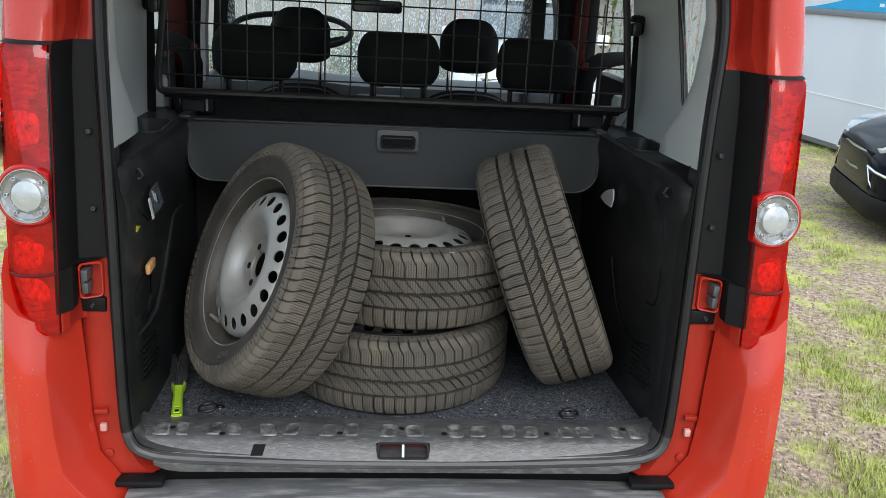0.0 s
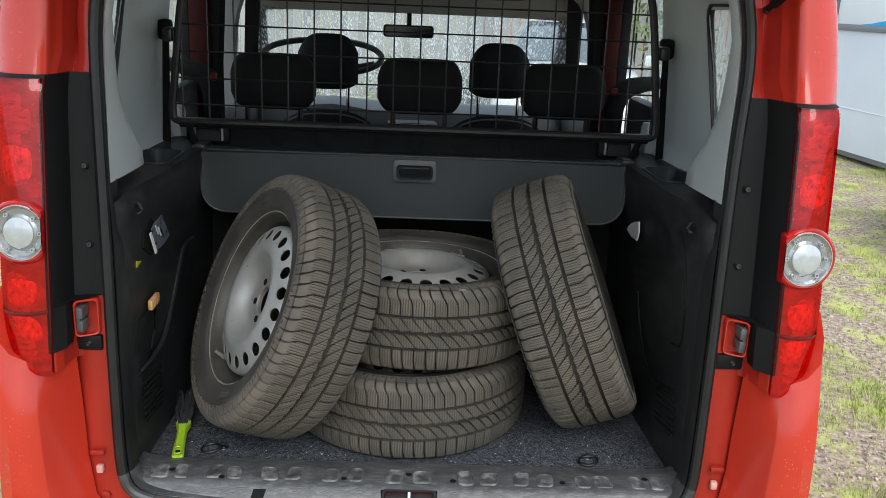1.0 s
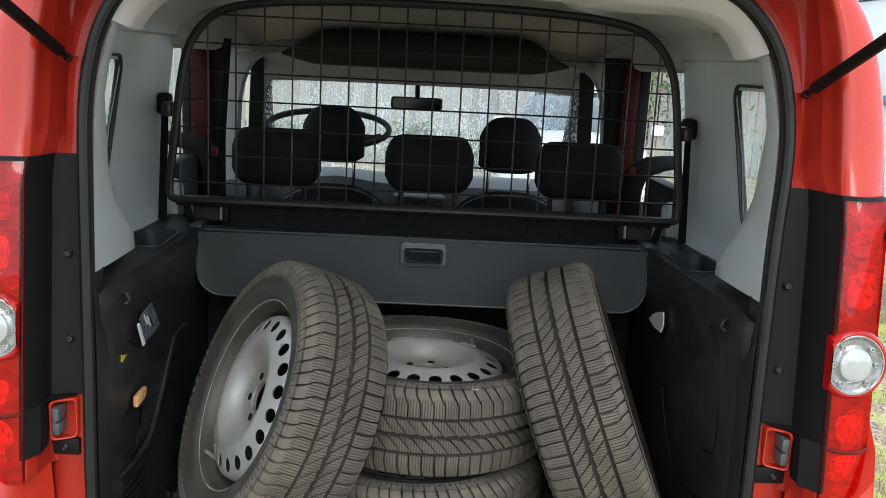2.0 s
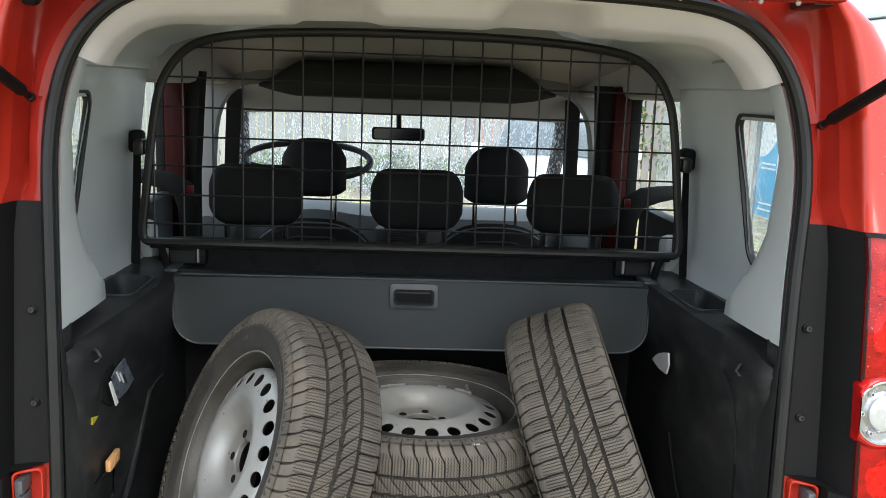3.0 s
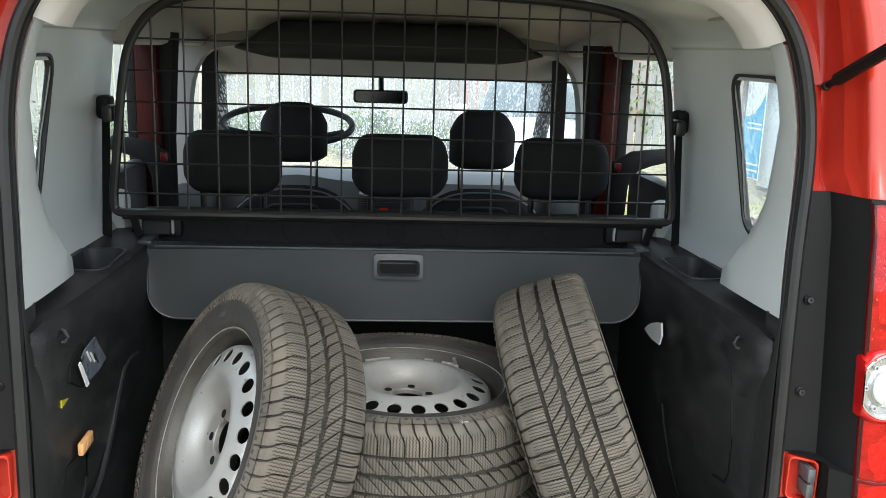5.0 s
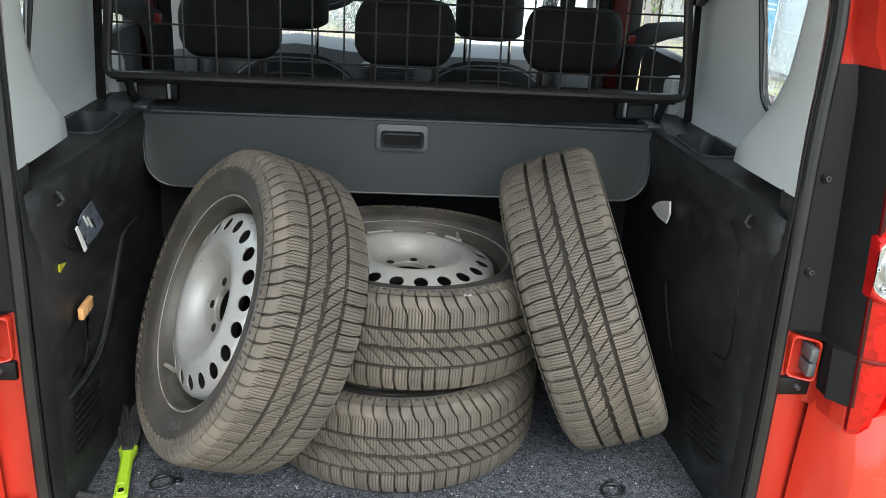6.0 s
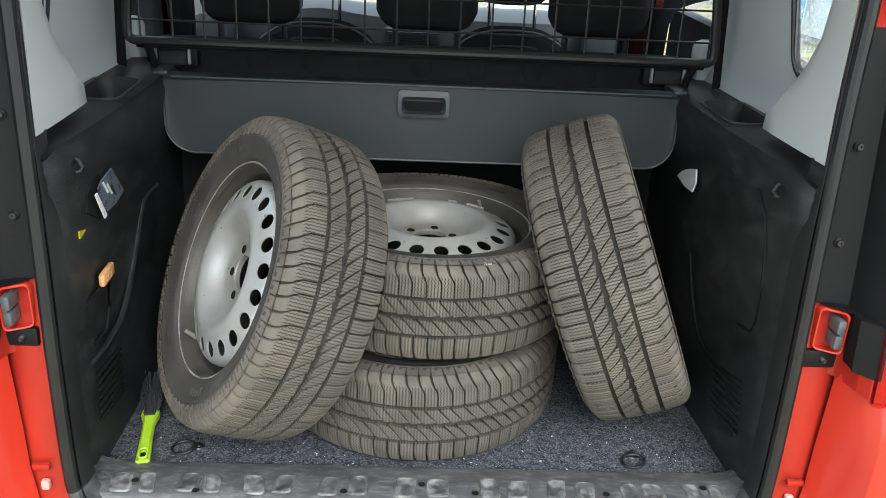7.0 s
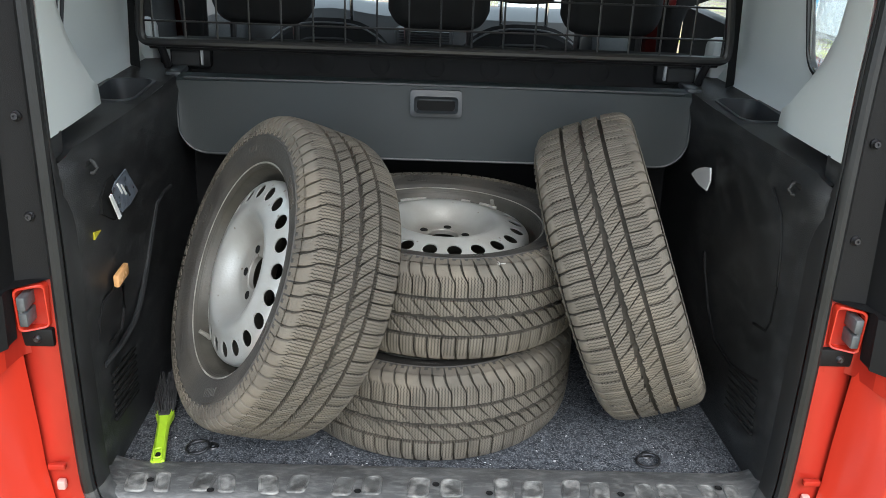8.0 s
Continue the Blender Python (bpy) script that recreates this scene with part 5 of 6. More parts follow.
# less dusty than the tread, and darkened for the shade in the grooves
M_GROOVE = mat("shaded_groove_rubber", (0.040, 0.037, 0.032), 0.85, 0, 0.3, 20, 0.3, 300, stain=0.4, stain_color=(0.075, 0.066, 0.054), spec=0.1)


def add_sipes(m):
    """Fine zigzag cuts across the tread blocks, laid out round the wheel."""
    n, l = m.node_tree.nodes, m.node_tree.links
    tc = n.new("ShaderNodeTexCoord")
    sep = n.new("ShaderNodeSeparateXYZ")
    l.new(tc.outputs["Object"], sep.inputs[0])

    def op(kind, a, b=None):
        x = n.new("ShaderNodeMath")
        x.operation = kind
        for i, v in enumerate((a, b)):
            if v is None:
                continue
            if isinstance(v, (int, float)):
                x.inputs[i].default_value = v
            else:
                l.new(v, x.inputs[i])
        return x.outputs[0]
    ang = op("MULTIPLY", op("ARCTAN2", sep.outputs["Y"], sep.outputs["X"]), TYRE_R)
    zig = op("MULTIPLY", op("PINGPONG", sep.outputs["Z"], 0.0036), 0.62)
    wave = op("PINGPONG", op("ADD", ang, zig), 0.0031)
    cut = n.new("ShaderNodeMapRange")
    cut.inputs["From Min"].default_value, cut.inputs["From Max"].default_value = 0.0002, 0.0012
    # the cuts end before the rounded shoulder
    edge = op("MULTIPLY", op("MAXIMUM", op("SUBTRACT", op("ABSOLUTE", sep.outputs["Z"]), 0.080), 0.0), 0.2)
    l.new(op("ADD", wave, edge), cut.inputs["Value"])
    b = n["Principled BSDF"]
    bump = n.new("ShaderNodeBump")
    bump.inputs["Strength"].default_value = 0.95
    bump.inputs["Distance"].default_value = 0.0015
    l.new(cut.outputs["Result"], bump.inputs["Height"])
    for link in list(l):
        if link.to_socket == b.inputs["Normal"]:
            l.new(link.from_socket, bump.inputs["Normal"])
    l.new(bump.outputs["Normal"], b.inputs["Normal"])
    # the base colour drops inside the cuts to paint their shade
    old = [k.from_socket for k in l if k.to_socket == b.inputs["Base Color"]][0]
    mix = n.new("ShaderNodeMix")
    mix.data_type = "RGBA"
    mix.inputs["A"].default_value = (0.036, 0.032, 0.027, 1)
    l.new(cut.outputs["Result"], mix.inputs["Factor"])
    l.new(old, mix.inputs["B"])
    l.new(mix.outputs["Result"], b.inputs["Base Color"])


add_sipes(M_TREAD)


def add_hub_dirt(m):
    """Brown brake dust and rust freckles gathered in the bowl of the disc."""
    n, l = m.node_tree.nodes, m.node_tree.links
    b = n["Principled BSDF"]
    tc = n.new("ShaderNodeTexCoord")
    flat = n.new("ShaderNodeVectorMath")
    flat.operation = "MULTIPLY"
    flat.inputs[1].default_value = (1, 1, 0)
    l.new(tc.outputs["Object"], flat.inputs[0])
    far = n.new("ShaderNodeVectorMath")
    far.operation = "LENGTH"
    l.new(flat.outputs[0], far.inputs[0])
    near = n.new("ShaderNodeMapRange")
    near.inputs["From Min"].default_value, near.inputs["From Max"].default_value = 0.112, 0.050
    near.inputs["To Max"].default_value = 0.9
    l.new(far.outputs["Value"], near.inputs["Value"])
    cloud = n.new("ShaderNodeTexNoise")
    cloud.inputs["Scale"].default_value = 11.0
    cloud.inputs["Detail"].default_value = 6.0
    l.new(tc.outputs["Object"], cloud.inputs["Vector"])
    spots = n.new("ShaderNodeTexVoronoi")
    spots.inputs["Scale"].default_value = 30.0
    l.new(tc.outputs["Object"], spots.inputs["Vector"])
    dot = n.new("ShaderNodeMapRange")
    dot.inputs["From Min"].default_value, dot.inputs["From Max"].default_value = 0.10, 0.05
    l.new(spots.outputs["Distance"], dot.inputs["Value"])
    mul = n.new("ShaderNodeMath")
    mul.operation = "MULTIPLY"
    l.new(near.outputs["Result"], mul.inputs[0])
    l.new(cloud.outputs["Fac"], mul.inputs[1])
    add = n.new("ShaderNodeMath")
    add.operation = "MULTIPLY_ADD"
    l.new(dot.outputs["Result"], add.inputs[0])
    add.inputs[1].default_value = 0.65
    l.new(mul.outputs[0], add.inputs[2])
    add.use_clamp = True
    old = [k.from_socket for k in l if k.to_socket == b.inputs["Base Color"]][0]
    mix = n.new("ShaderNodeMix")
    mix.data_type = "RGBA"
    l.new(add.outputs[0], mix.inputs["Factor"])
    l.new(old, mix.inputs["A"])
    mix.inputs["B"].default_value = (0.13, 0.088, 0.050, 1)
    l.new(mix.outputs["Result"], b.inputs["Base Color"])


add_hub_dirt(M_STEEL)
# paler, stained steel that paints a highlight along the rim's lip
M_FLANGE = mat("worn_rim_edge", (0.42, 0.405, 0.37), 0.4, 0.4, 0.35, 30, 0.3, 200, stain=0.7, stain_color=(0.15, 0.13, 0.10), stain_scale=20)
PITCHES = 74


def crown(u):
    """Radius of the tread at a distance across it."""
    a = abs(u)
    return TYRE_R - interp(a, [(0, 0.0), (0.05, 0.0008), (0.07, 0.0028), (0.083, 0.0065), (0.092, 0.0125), (0.099, 0.0245), (0.103, 0.040)])


def tread_block(bm, us, shift, a0, a1, depth=0.0085, soften=0.0011, gaps=None, saw=None):
    """One block of rubber between two grooves: stations across the tread, their shift round it and the two ends, in pitches.
    gaps: how far the block draws back at each end, station by station; saw: sideways slant of a station along the block."""
    step = 2 * math.pi / PITCHES
    cols = []
    for i, (u, sh) in enumerate(zip(us, shift)):
        g = gaps[i] if gaps else 0.0
        w = saw[i] if saw else 0.0
        q0, q1 = (a0 + g + sh) * step, (a1 - g + sh) * step
        r = crown(u)
        inset = soften / r
        pts = [(r - depth, q0, 0), (r - 0.0007, q0 + inset * 0.4, 0), (r, q0 + inset * 1.6, 0.05), (r, q0 + (q1 - q0) / 3, 0.33), (r, q0 + (q1 - q0) * 2 / 3, 0.66),
               (r, q1 - inset * 1.6, 0.95), (r - 0.0007, q1 - inset * 0.4, 1), (r - depth, q1, 1)]
        cols.append([bm.verts.new((rr * math.cos(q), rr * math.sin(q), u + w * f)) for rr, q, f in pts])
    for c0, c1 in zip(cols, cols[1:]):
        for i in range(7):
            bm.faces.new((c0[i], c0[i + 1], c1[i + 1], c1[i]))
    for c in (cols[0], cols[-1]):
        bm.faces.new(c)


def tyre_meshes():
    """The carcass and the tread of a winter tyre, its axis along z, the outer side up."""
    side = [(0.2095, 0.078), (0.2175, 0.0855), (0.2205, 0.0915), (0.225, 0.0955), (0.231, 0.0985), (0.245, 0.1035), (0.258, 0.105), (0.2605, 0.1068), (0.2645, 0.1068), (0.266, 0.105), (0.2735, 0.1045), (0.276, 0.103), (0.284, 0.099), (0.292, 0.093), (0.300, 0.085), (0.3045, 0.075), (0.3075, 0.05), (0.3085, 0.0)]
    outer = [(r, h - interp(r, [(0.2175, 0.0), (0.231, 0.0035), (0.258, 0.0050), (0.276, 0.0040), (0.292, 0.001), (0.30, 0.0)])) for r, h in side]
    prof = outer + [(r, -h) for r, h in side[-2::-1]]
    bm = bmesh.new()
    spin(bm, outer[:13], 96)
    spin(bm, [(r, -h) for r, h in side[:13]], 96)
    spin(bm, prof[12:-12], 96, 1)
    bm2 = bmesh.new()
    wide = [0.0430, 0.052, 0.062, 0.070, 0.077, 0.084, 0.090, 0.0945, 0.0970, 0.0982]
    jog = [0.0, 0.0, 0.0, -0.02, -0.15, -0.32, -0.42, -0.47, -0.50, -0.51]
    widen = [0.0, 0.0, 0.0, 0.0, 0.008, 0.02, 0.032, 0.044, 0.055, 0.065]
    step = 2 * math.pi / PITCHES
    for p in range(PITCHES):
        # pitch lengths vary a little round the tyre
        j = 0.05 * math.sin(p * 2.4)
        k = 0.05 * math.sin((p + 1) * 2.4)
        # outer shoulder: stepped blocks, parted by a thin cut that turns near the edge
        tread_block(bm2, wide, jog, p + 0.04 + j, p + 0.96 + k, gaps=widen)
        # two ribs cut by slanting grooves
        for u0, u1, off in ((0.0035, 0.0350, 0.0), (-0.0350, -0.0035, 0.45)):
            us = [u0 + (u1 - u0) * i / 4 for i in range(5)]
            # saw-toothed edge along the middle groove
            zig = [0.0034, 0.001, 0, 0, 0] if u0 > 0 else [0, 0, 0, -0.001, -0.0034]
            tread_block(bm2, us, [-1.0 * (u - u0) / 0.0315 for u in us], p + 0.045 + off + j, p + 0.955 + off + k, saw=zig)
        tread_block(bm2, [-u for u in wide], [-0.3 * v for v in jog], p + 0.35 + j, p + 1.25 + k, gaps=widen)
        # jagged lugs where the shoulder meets the sidewall
        for sgn in (1, -1):
            for a0, a1, r1 in ((0.06, 0.34, 0.268), (0.34, 0.64, 0.279), (0.64, 0.93, 0.271)):
                vs = []
                for r, h in ((0.2925, 0.0996), (r1, 0.1015 if sgn > 0 else 0.1054)):
                    for a in (a0, a1):
                        q = (p + a - (0.51 if sgn > 0 else 0.0)) * step
                        for lift in (0.0008, -0.006):
                            vs.append(bm2.verts.new((r * math.cos(q), r * math.sin(q), sgn * (h + lift))))
                bm2.faces.new((vs[0], vs[2], vs[6], vs[4]))
                bm2.faces.new((vs[0], vs[1], vs[5], vs[4]))
                bm2.faces.new((vs[2], vs[3], vs[7], vs[6]))
                bm2.faces.new((vs[4], vs[5], vs[7], vs[6]))
    return bm, bm2


def lettering_mesh():
    """Raised marks on the sidewall, too worn to read: plain bars in groups round it."""
    bm = bmesh.new()
    rng = random.Random(13)
    for q0, count, h0, h1 in ((10, 9, 0.0175, 0.006), (75, 6, 0.011, 0.005), (128, 8, 0.0175, 0.006), (200, 10, 0.009, 0.004), (255, 7, 0.0175, 0.006), (310, 8, 0.010, 0.0045)):
        for k in range(count):
            q = radians(q0 + k * h1 / 0.0034 * 1.02)
            w = h1 * rng.uniform(0.55, 0.85)
            box(bm, -h0 / 2, h0 / 2, -w / 2, w / 2, -0.002, 0.0010, 0.0, pose(0, 0, 0, 0, 0, math.degrees(q)) @ Matrix.Translation((0.2435, 0, 0.0989)) @ pose(0, 0, 0, 0, -12))
    return bm


def disc_h(r):
    """Height of the wheel disc along the axle at a radius."""
    return 0.004 + interp(r, [(0.0, 0.043), (0.066, 0.043), (0.073, 0.0455), (0.083, 0.0545), (0.093, 0.0655), (0.103, 0.0755), (0.111, 0.0812), (0.119, 0.0838), (0.126, 0.0832), (0.139, 0.0788), (0.1585, 0.0715), (0.172, 0.0662), (0.1785, 0.063), (0.183, 0.059), (0.187, 0.052), (0.188, 0.044)])


def disc_mesh():
    """The pressed steel disc with twenty round vents."""
    bm = bmesh.new()
    count, r0, r1, rc, rh = 20, 0.1395, 0.1785, 0.1585, 0.0152
    step = 2 * math.pi / count
    for k in range(count):
        q0 = k * step
        rim_pts, hole_pts = [], []
        for i in range(16):
            t = 2 * math.pi * i / 16 + math.pi / 4
            cx, cy = math.cos(t), math.sin(t)
            m = max(abs(cx), abs(cy))
            rim_pts.append((rc + (r1 - rc if cx > 0 else rc - r0) * cx / m, q0 + step / 2 * cy / m))
            hole_pts.append((rc + rh * cx, q0 + rh * cy / rc))
        to3 = lambda r, q, dz=0.0: Vector((r * math.cos(q), r * math.sin(q), disc_h(r) + dz))
        loft(bm, [[to3(r, q, dz) for r, q in ring + ring[:1]] for ring, dz in ((rim_pts, 0), (hole_pts, 0), (hole_pts, -0.003))])
    n = 80
    for table in ([0.0345, 0.044, 0.060, 0.066, 0.0695, 0.073, 0.078, 0.083, 0.088, 0.093, 0.098, 0.103, 0.107, 0.111, 0.115, 0.119, 0.1225, 0.126, 0.132, 0.1395], [0.1785, 0.183, 0.186, 0.188]):
        spin(bm, [(r, disc_h(r)) for r in table], n)
    spin(bm, [(0.0345, 0.047), (0.0332, 0.0455), (0.0332, 0.036)], 40)
    bmesh.ops.remove_doubles(bm, verts=bm.verts[:], dist=0.0004)
    return bm


bm_c, bm_t = tyre_meshes()
proto = thing("wheel", "winter tyre on a silver steel rim, leaning against the stack", "wheel", Matrix(), "loose winter wheels")
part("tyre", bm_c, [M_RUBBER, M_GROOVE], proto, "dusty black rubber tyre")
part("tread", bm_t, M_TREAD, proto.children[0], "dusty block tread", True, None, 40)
part("sidewall_mark", lettering_mesh(), M_RUBBER, proto.children[0], "", False)["kind"] = "stuff"
bm = bmesh.new()
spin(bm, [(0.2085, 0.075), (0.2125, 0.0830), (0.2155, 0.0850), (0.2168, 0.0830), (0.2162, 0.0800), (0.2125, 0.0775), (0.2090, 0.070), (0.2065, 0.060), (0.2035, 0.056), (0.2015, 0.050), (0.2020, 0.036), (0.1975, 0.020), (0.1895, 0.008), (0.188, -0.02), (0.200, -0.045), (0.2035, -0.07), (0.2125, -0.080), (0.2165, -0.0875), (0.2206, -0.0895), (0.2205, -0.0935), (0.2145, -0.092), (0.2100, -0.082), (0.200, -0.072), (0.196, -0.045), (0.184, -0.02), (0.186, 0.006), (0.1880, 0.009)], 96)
rim_ob = part("rim", bm, M_RIMDIRTY, proto, "grimy steel rim, darkened for the shade inside it")
bm = bmesh.new()
spin(bm, [(0.2133, 0.0843), (0.2155, 0.0858), (0.2173, 0.0845), (0.2175, 0.0827), (0.2168, 0.0795), (0.2136, 0.0772)], 96)
part("rim_flange", bm, M_FLANGE, rim_ob, "bright rim edge with a painted highlight")
disc_ob = part("disc", disc_mesh(), M_STEEL, proto, "silver pressed-steel disc")
# bolt holes are near-black dimples with their shade in the colour
for k in range(5):
    q = 2 * math.pi * k / 5 + 0.3
    bm = bmesh.new()
    spin(bm, [(0.0001, 0.0478), (0.0058, 0.0478), (0.0064, 0.0490), (0.0082, 0.0486), (0.0090, 0.0468)], 14)
    bm.transform(Matrix.Translation((0.049 * math.cos(q), 0.049 * math.sin(q), 0)))
    part("bolt_hole", bm, M_DARK, disc_ob)
bm = bmesh.new()
tube(bm, [(0.2030, 0, 0.050), (0.197, 0, 0.062), (0.190, 0, 0.078), (0.188, 0, 0.083)], [0.0060, 0.0052, 0.0044, 0.0040], 10)
bm.transform(pose(0, 0, 0, 0, 0, 208))
part("valve", bm, mat("dusty_valve_rubber", (0.20, 0.19, 0.165), 0.7, 0, 0.2, 90), proto, "rubber valve stem with a cap")


def axle(c, n, spin_deg=0.0, size=1.0):
    """Pose of a wheel with its middle at c and its outer side facing along n."""
    return Matrix.Translation(c) @ Vector(n).to_track_quat("Z", "Y").to_matrix().to_4x4() @ pose(0, 0, 0, 0, 0, spin_deg) @ Matrix.Scale(size, 4)


WHEEL_A = axle((-0.3367, 0.2998, 0.9156), (-0.8158, -0.4116, 0.4063), 40, 1.0165)
WHEEL_B = axle((-0.017, 0.451, FLOOR + 0.107), (0, 0, 1), 10)
WHEEL_C = axle((0.003, 0.474, FLOOR + 0.326), (0.022, 0.026, 1), 65)
WHEEL_D = axle((0.3946, 0.4223, 0.9095), (0.9230, -0.1236, 0.3645), 20, 1.0195)
proto.matrix_basis = WHEEL_A
b = copy_thing(proto, WHEEL_B)
tagged(b, "winter tyre lying flat on the carpet under another wheel")
c = copy_thing(proto, WHEEL_C)
tagged(c, "winter tyre on a silver rim stacked on another wheel")
M_CHALK = mat("white_chalk_mark", (0.38, 0.37, 0.35), 0.8, 0, 0.2, 90, 0.4, 300)
bm = bmesh.new()
box(bm, 0.086, 0.116, 0.203, 0.216, 1.0005, 1.0055, 0.0025)
bm.transform(WHEEL_C.inverted())
part("chalk_mark", bm, M_CHALK, [o for o in c.children if o.name.startswith("tyre")][0], "pale chalk mark", m=None)
for q0, q1 in ((98, 116), (68, 74), (48, 61)):
    bm = bmesh.new()
    rows = [[Vector((r * math.cos(q), r * math.sin(q), h)) for r, h in ((0.2035, 0.0565), (0.1995, 0.0565), (0.1990, 0.0680), (0.2045, 0.0690))] for q in [radians(q0 + (q1 - q0) * i / 6) for i in range(7)]]
    loft(bm, rows, closed=True, cap=True)
    bm.transform(WHEEL_C.inverted() @ Matrix.Translation((-0.006, 0.470, FLOOR + 0.3185)))
    part("balance_weight", bm, M_CHALK, [o for o in c.children if o.name.startswith("rim")][0], "pale balance weight on the rim")
d = copy_thing(proto, WHEEL_D)
tagged(d, "dusty winter tyre, tread outwards, leaning on the stacked wheels")

# ---------------------------------------------------------------- small things on the load floor
brush = thing("hand_brush", "lime green hand brush with dark bristles, lying on the carpet", "brush")
hx = Matrix.Translation((-0.557, 0.116, FLOOR + 0.006)) @ pose(0, 0, 0, 3, 0, 10)
bm = bmesh.new()
rows = []
for y, w, h in [(0.0, 0.009, 0.006), (0.004, 0.0135, 0.009), (0.03, 0.0132, 0.011), (0.08, 0.0118, 0.012), (0.125, 0.0122, 0.012), (0.14, 0.015, 0.014), (0.152, 0.0185, 0.015), (0.165, 0.019, 0.014)]:
    rows.append([Vector((x * w, y, 0.004 + z * h)) for x, z in [(-1, -0.4), (-1, 0.5), (-0.72, 0.9), (-0.62, 0.55), (0.62, 0.55), (0.72, 0.9), (1, 0.5), (1, -0.4)]])
loft(bm, rows, closed=True, cap=True)
bm.transform(hx)
grip = part("handle", bm, M_GREEN, brush)
bm = bmesh.new()
tube(bm, [(x, y, 0.0155) for x, y in rounded(-0.008, 0.008, 0.006, 0.036, 0.007)], 0.0020, 6, closed=True)
bm.transform(hx)
part("hang_loop", bm, M_GREEN, grip)
# near-black slab in place of the shade through the hole
bm = bmesh.new()
plate(bm, [(x, y, 0.0098) for x, y in rounded(-0.005, 0.005, 0.010, 0.026, 0.004)], (0, 0, 0.003))
bm.transform(hx)
part("hang_hole", bm, M_DARK, grip)
bm = bmesh.new()
rng = random.Random(9)
for k in range(420):
    x, y = rng.uniform(-0.016, 0.016), rng.uniform(0.15, 0.26)
    dx, dy, dz = x * 0.35 + rng.uniform(-0.004, 0.004), rng.uniform(-0.005, 0.03), rng.uniform(0.022, 0.038)
    a, b2 = Vector((x, y, 0.004)), Vector((x + dx, y + dy, dz))
    tube(bm, [a, b2], [0.0013, 0.0007], 3, cap=False)
box(bm, -0.017, 0.017, 0.148, 0.262, 0.0, 0.016, 0.005)
bm.transform(hx)
part("bristles", bm, M_BRISTLE, brush, "dark matted bristles")

for cx, cy, flip, bx, by in ((-0.487, 0.180, 1, 0.022, 0.012), (0.434, 0.168, -1, 0.008, 0.026)):
    ring = thing("lashing_ring", "dark steel lashing ring folded flat on the carpet", "lashing ring", None, "lashing rings")
    bm = bmesh.new()
    tube(bm, [(cx - flip * 0.006 + 0.023 * math.cos(q), cy + 0.022 * math.sin(q), FLOOR + 0.006 + 0.003 * math.cos(q)) for q in [2 * math.pi * k / 24 for k in range(24)]], 0.0032, 8, closed=True)
    part("ring", bm, M_IRON, ring)
    bm = bmesh.new()
    spin(bm, [(0.0001, 0.005), (0.005, 0.005), (0.006, 0.0025), (0.011, 0.0025), (0.0125, 0.0)], 20)
    bm.transform(Matrix.Translation((cx + bx, cy + by, FLOOR)))
    part("base", bm, M_IRON, ring)

# ---------------------------------------------------------------- raised tailgate and its struts
gate = thing("tailgate", "raised red tailgate seen from below", "tailgate")


def gate_z(y):
    return 1.905 - 0.17 * y


def gate_slab(bm, x0, x1, y0, y1, t0=0.0, t1=0.07):
    """A slab of the open gate between two distances from the hinge."""
    n = 8
    for dz in (t0, t1):
        loft(bm, [[Vector((x0 + (x1 - x0) * i / n, y, gate_z(y) + dz + 0.02 * (1 - (2 * i / n - 1) ** 2))) for i in range(n + 1)] for y in (y0, (y0 + y1) / 2, y1)])
    for y in (y0, y1):
        loft(bm, [[Vector((x0 + (x1 - x0) * i / n, y, gate_z(y) + dz + 0.02 * (1 - (2 * i / n - 1) ** 2))) for i in range(n + 1)] for dz in (t0, t1)])
    for x in (x0, x1):
        loft(bm, [[Vector((x, y, gate_z(y) + dz)) for y in (y0, y1)] for dz in (t0, t1)])


bm = bmesh.new()
gate_slab(bm, -0.69, 0.69, 0.10, -0.12)
gate_slab(bm, -0.78, 0.78, -0.58, -1.08)
for s in (-1, 1):
    gate_slab(bm, s * 0.60, s * 0.77, -0.1195, -0.5805)
part("panel", bm, M_RED, gate)
bm = bmesh.new()
gate_slab(bm, -0.62, 0.62, -0.10, -0.60, 0.045, 0.050)
g = part("rear_window", bm, M_SIDEWET, gate, "rear window glass in the raised gate")
g.visible_shadow = False
bm = bmesh.new()
box(bm, -0.66, 0.655, -0.03, 0.012, 1.872, 1.925, 0.005)
flange = part("flange", bm, M_RED_IN, gate)
for k in range(12):
    bm = bmesh.new()
    x = -0.66 + k * 0.12 + 0.03 * math.sin(k * 2.1)
    bmesh.ops.create_icosphere(bm, subdivisions=2, radius=1.0, matrix=Matrix.Translation((x * 0.92, -0.01, 1.871)) @ Matrix.Diagonal((0.005, 0.005, 0.006, 1)))
    part("water_drop", bm, M_CLEAR, flange)
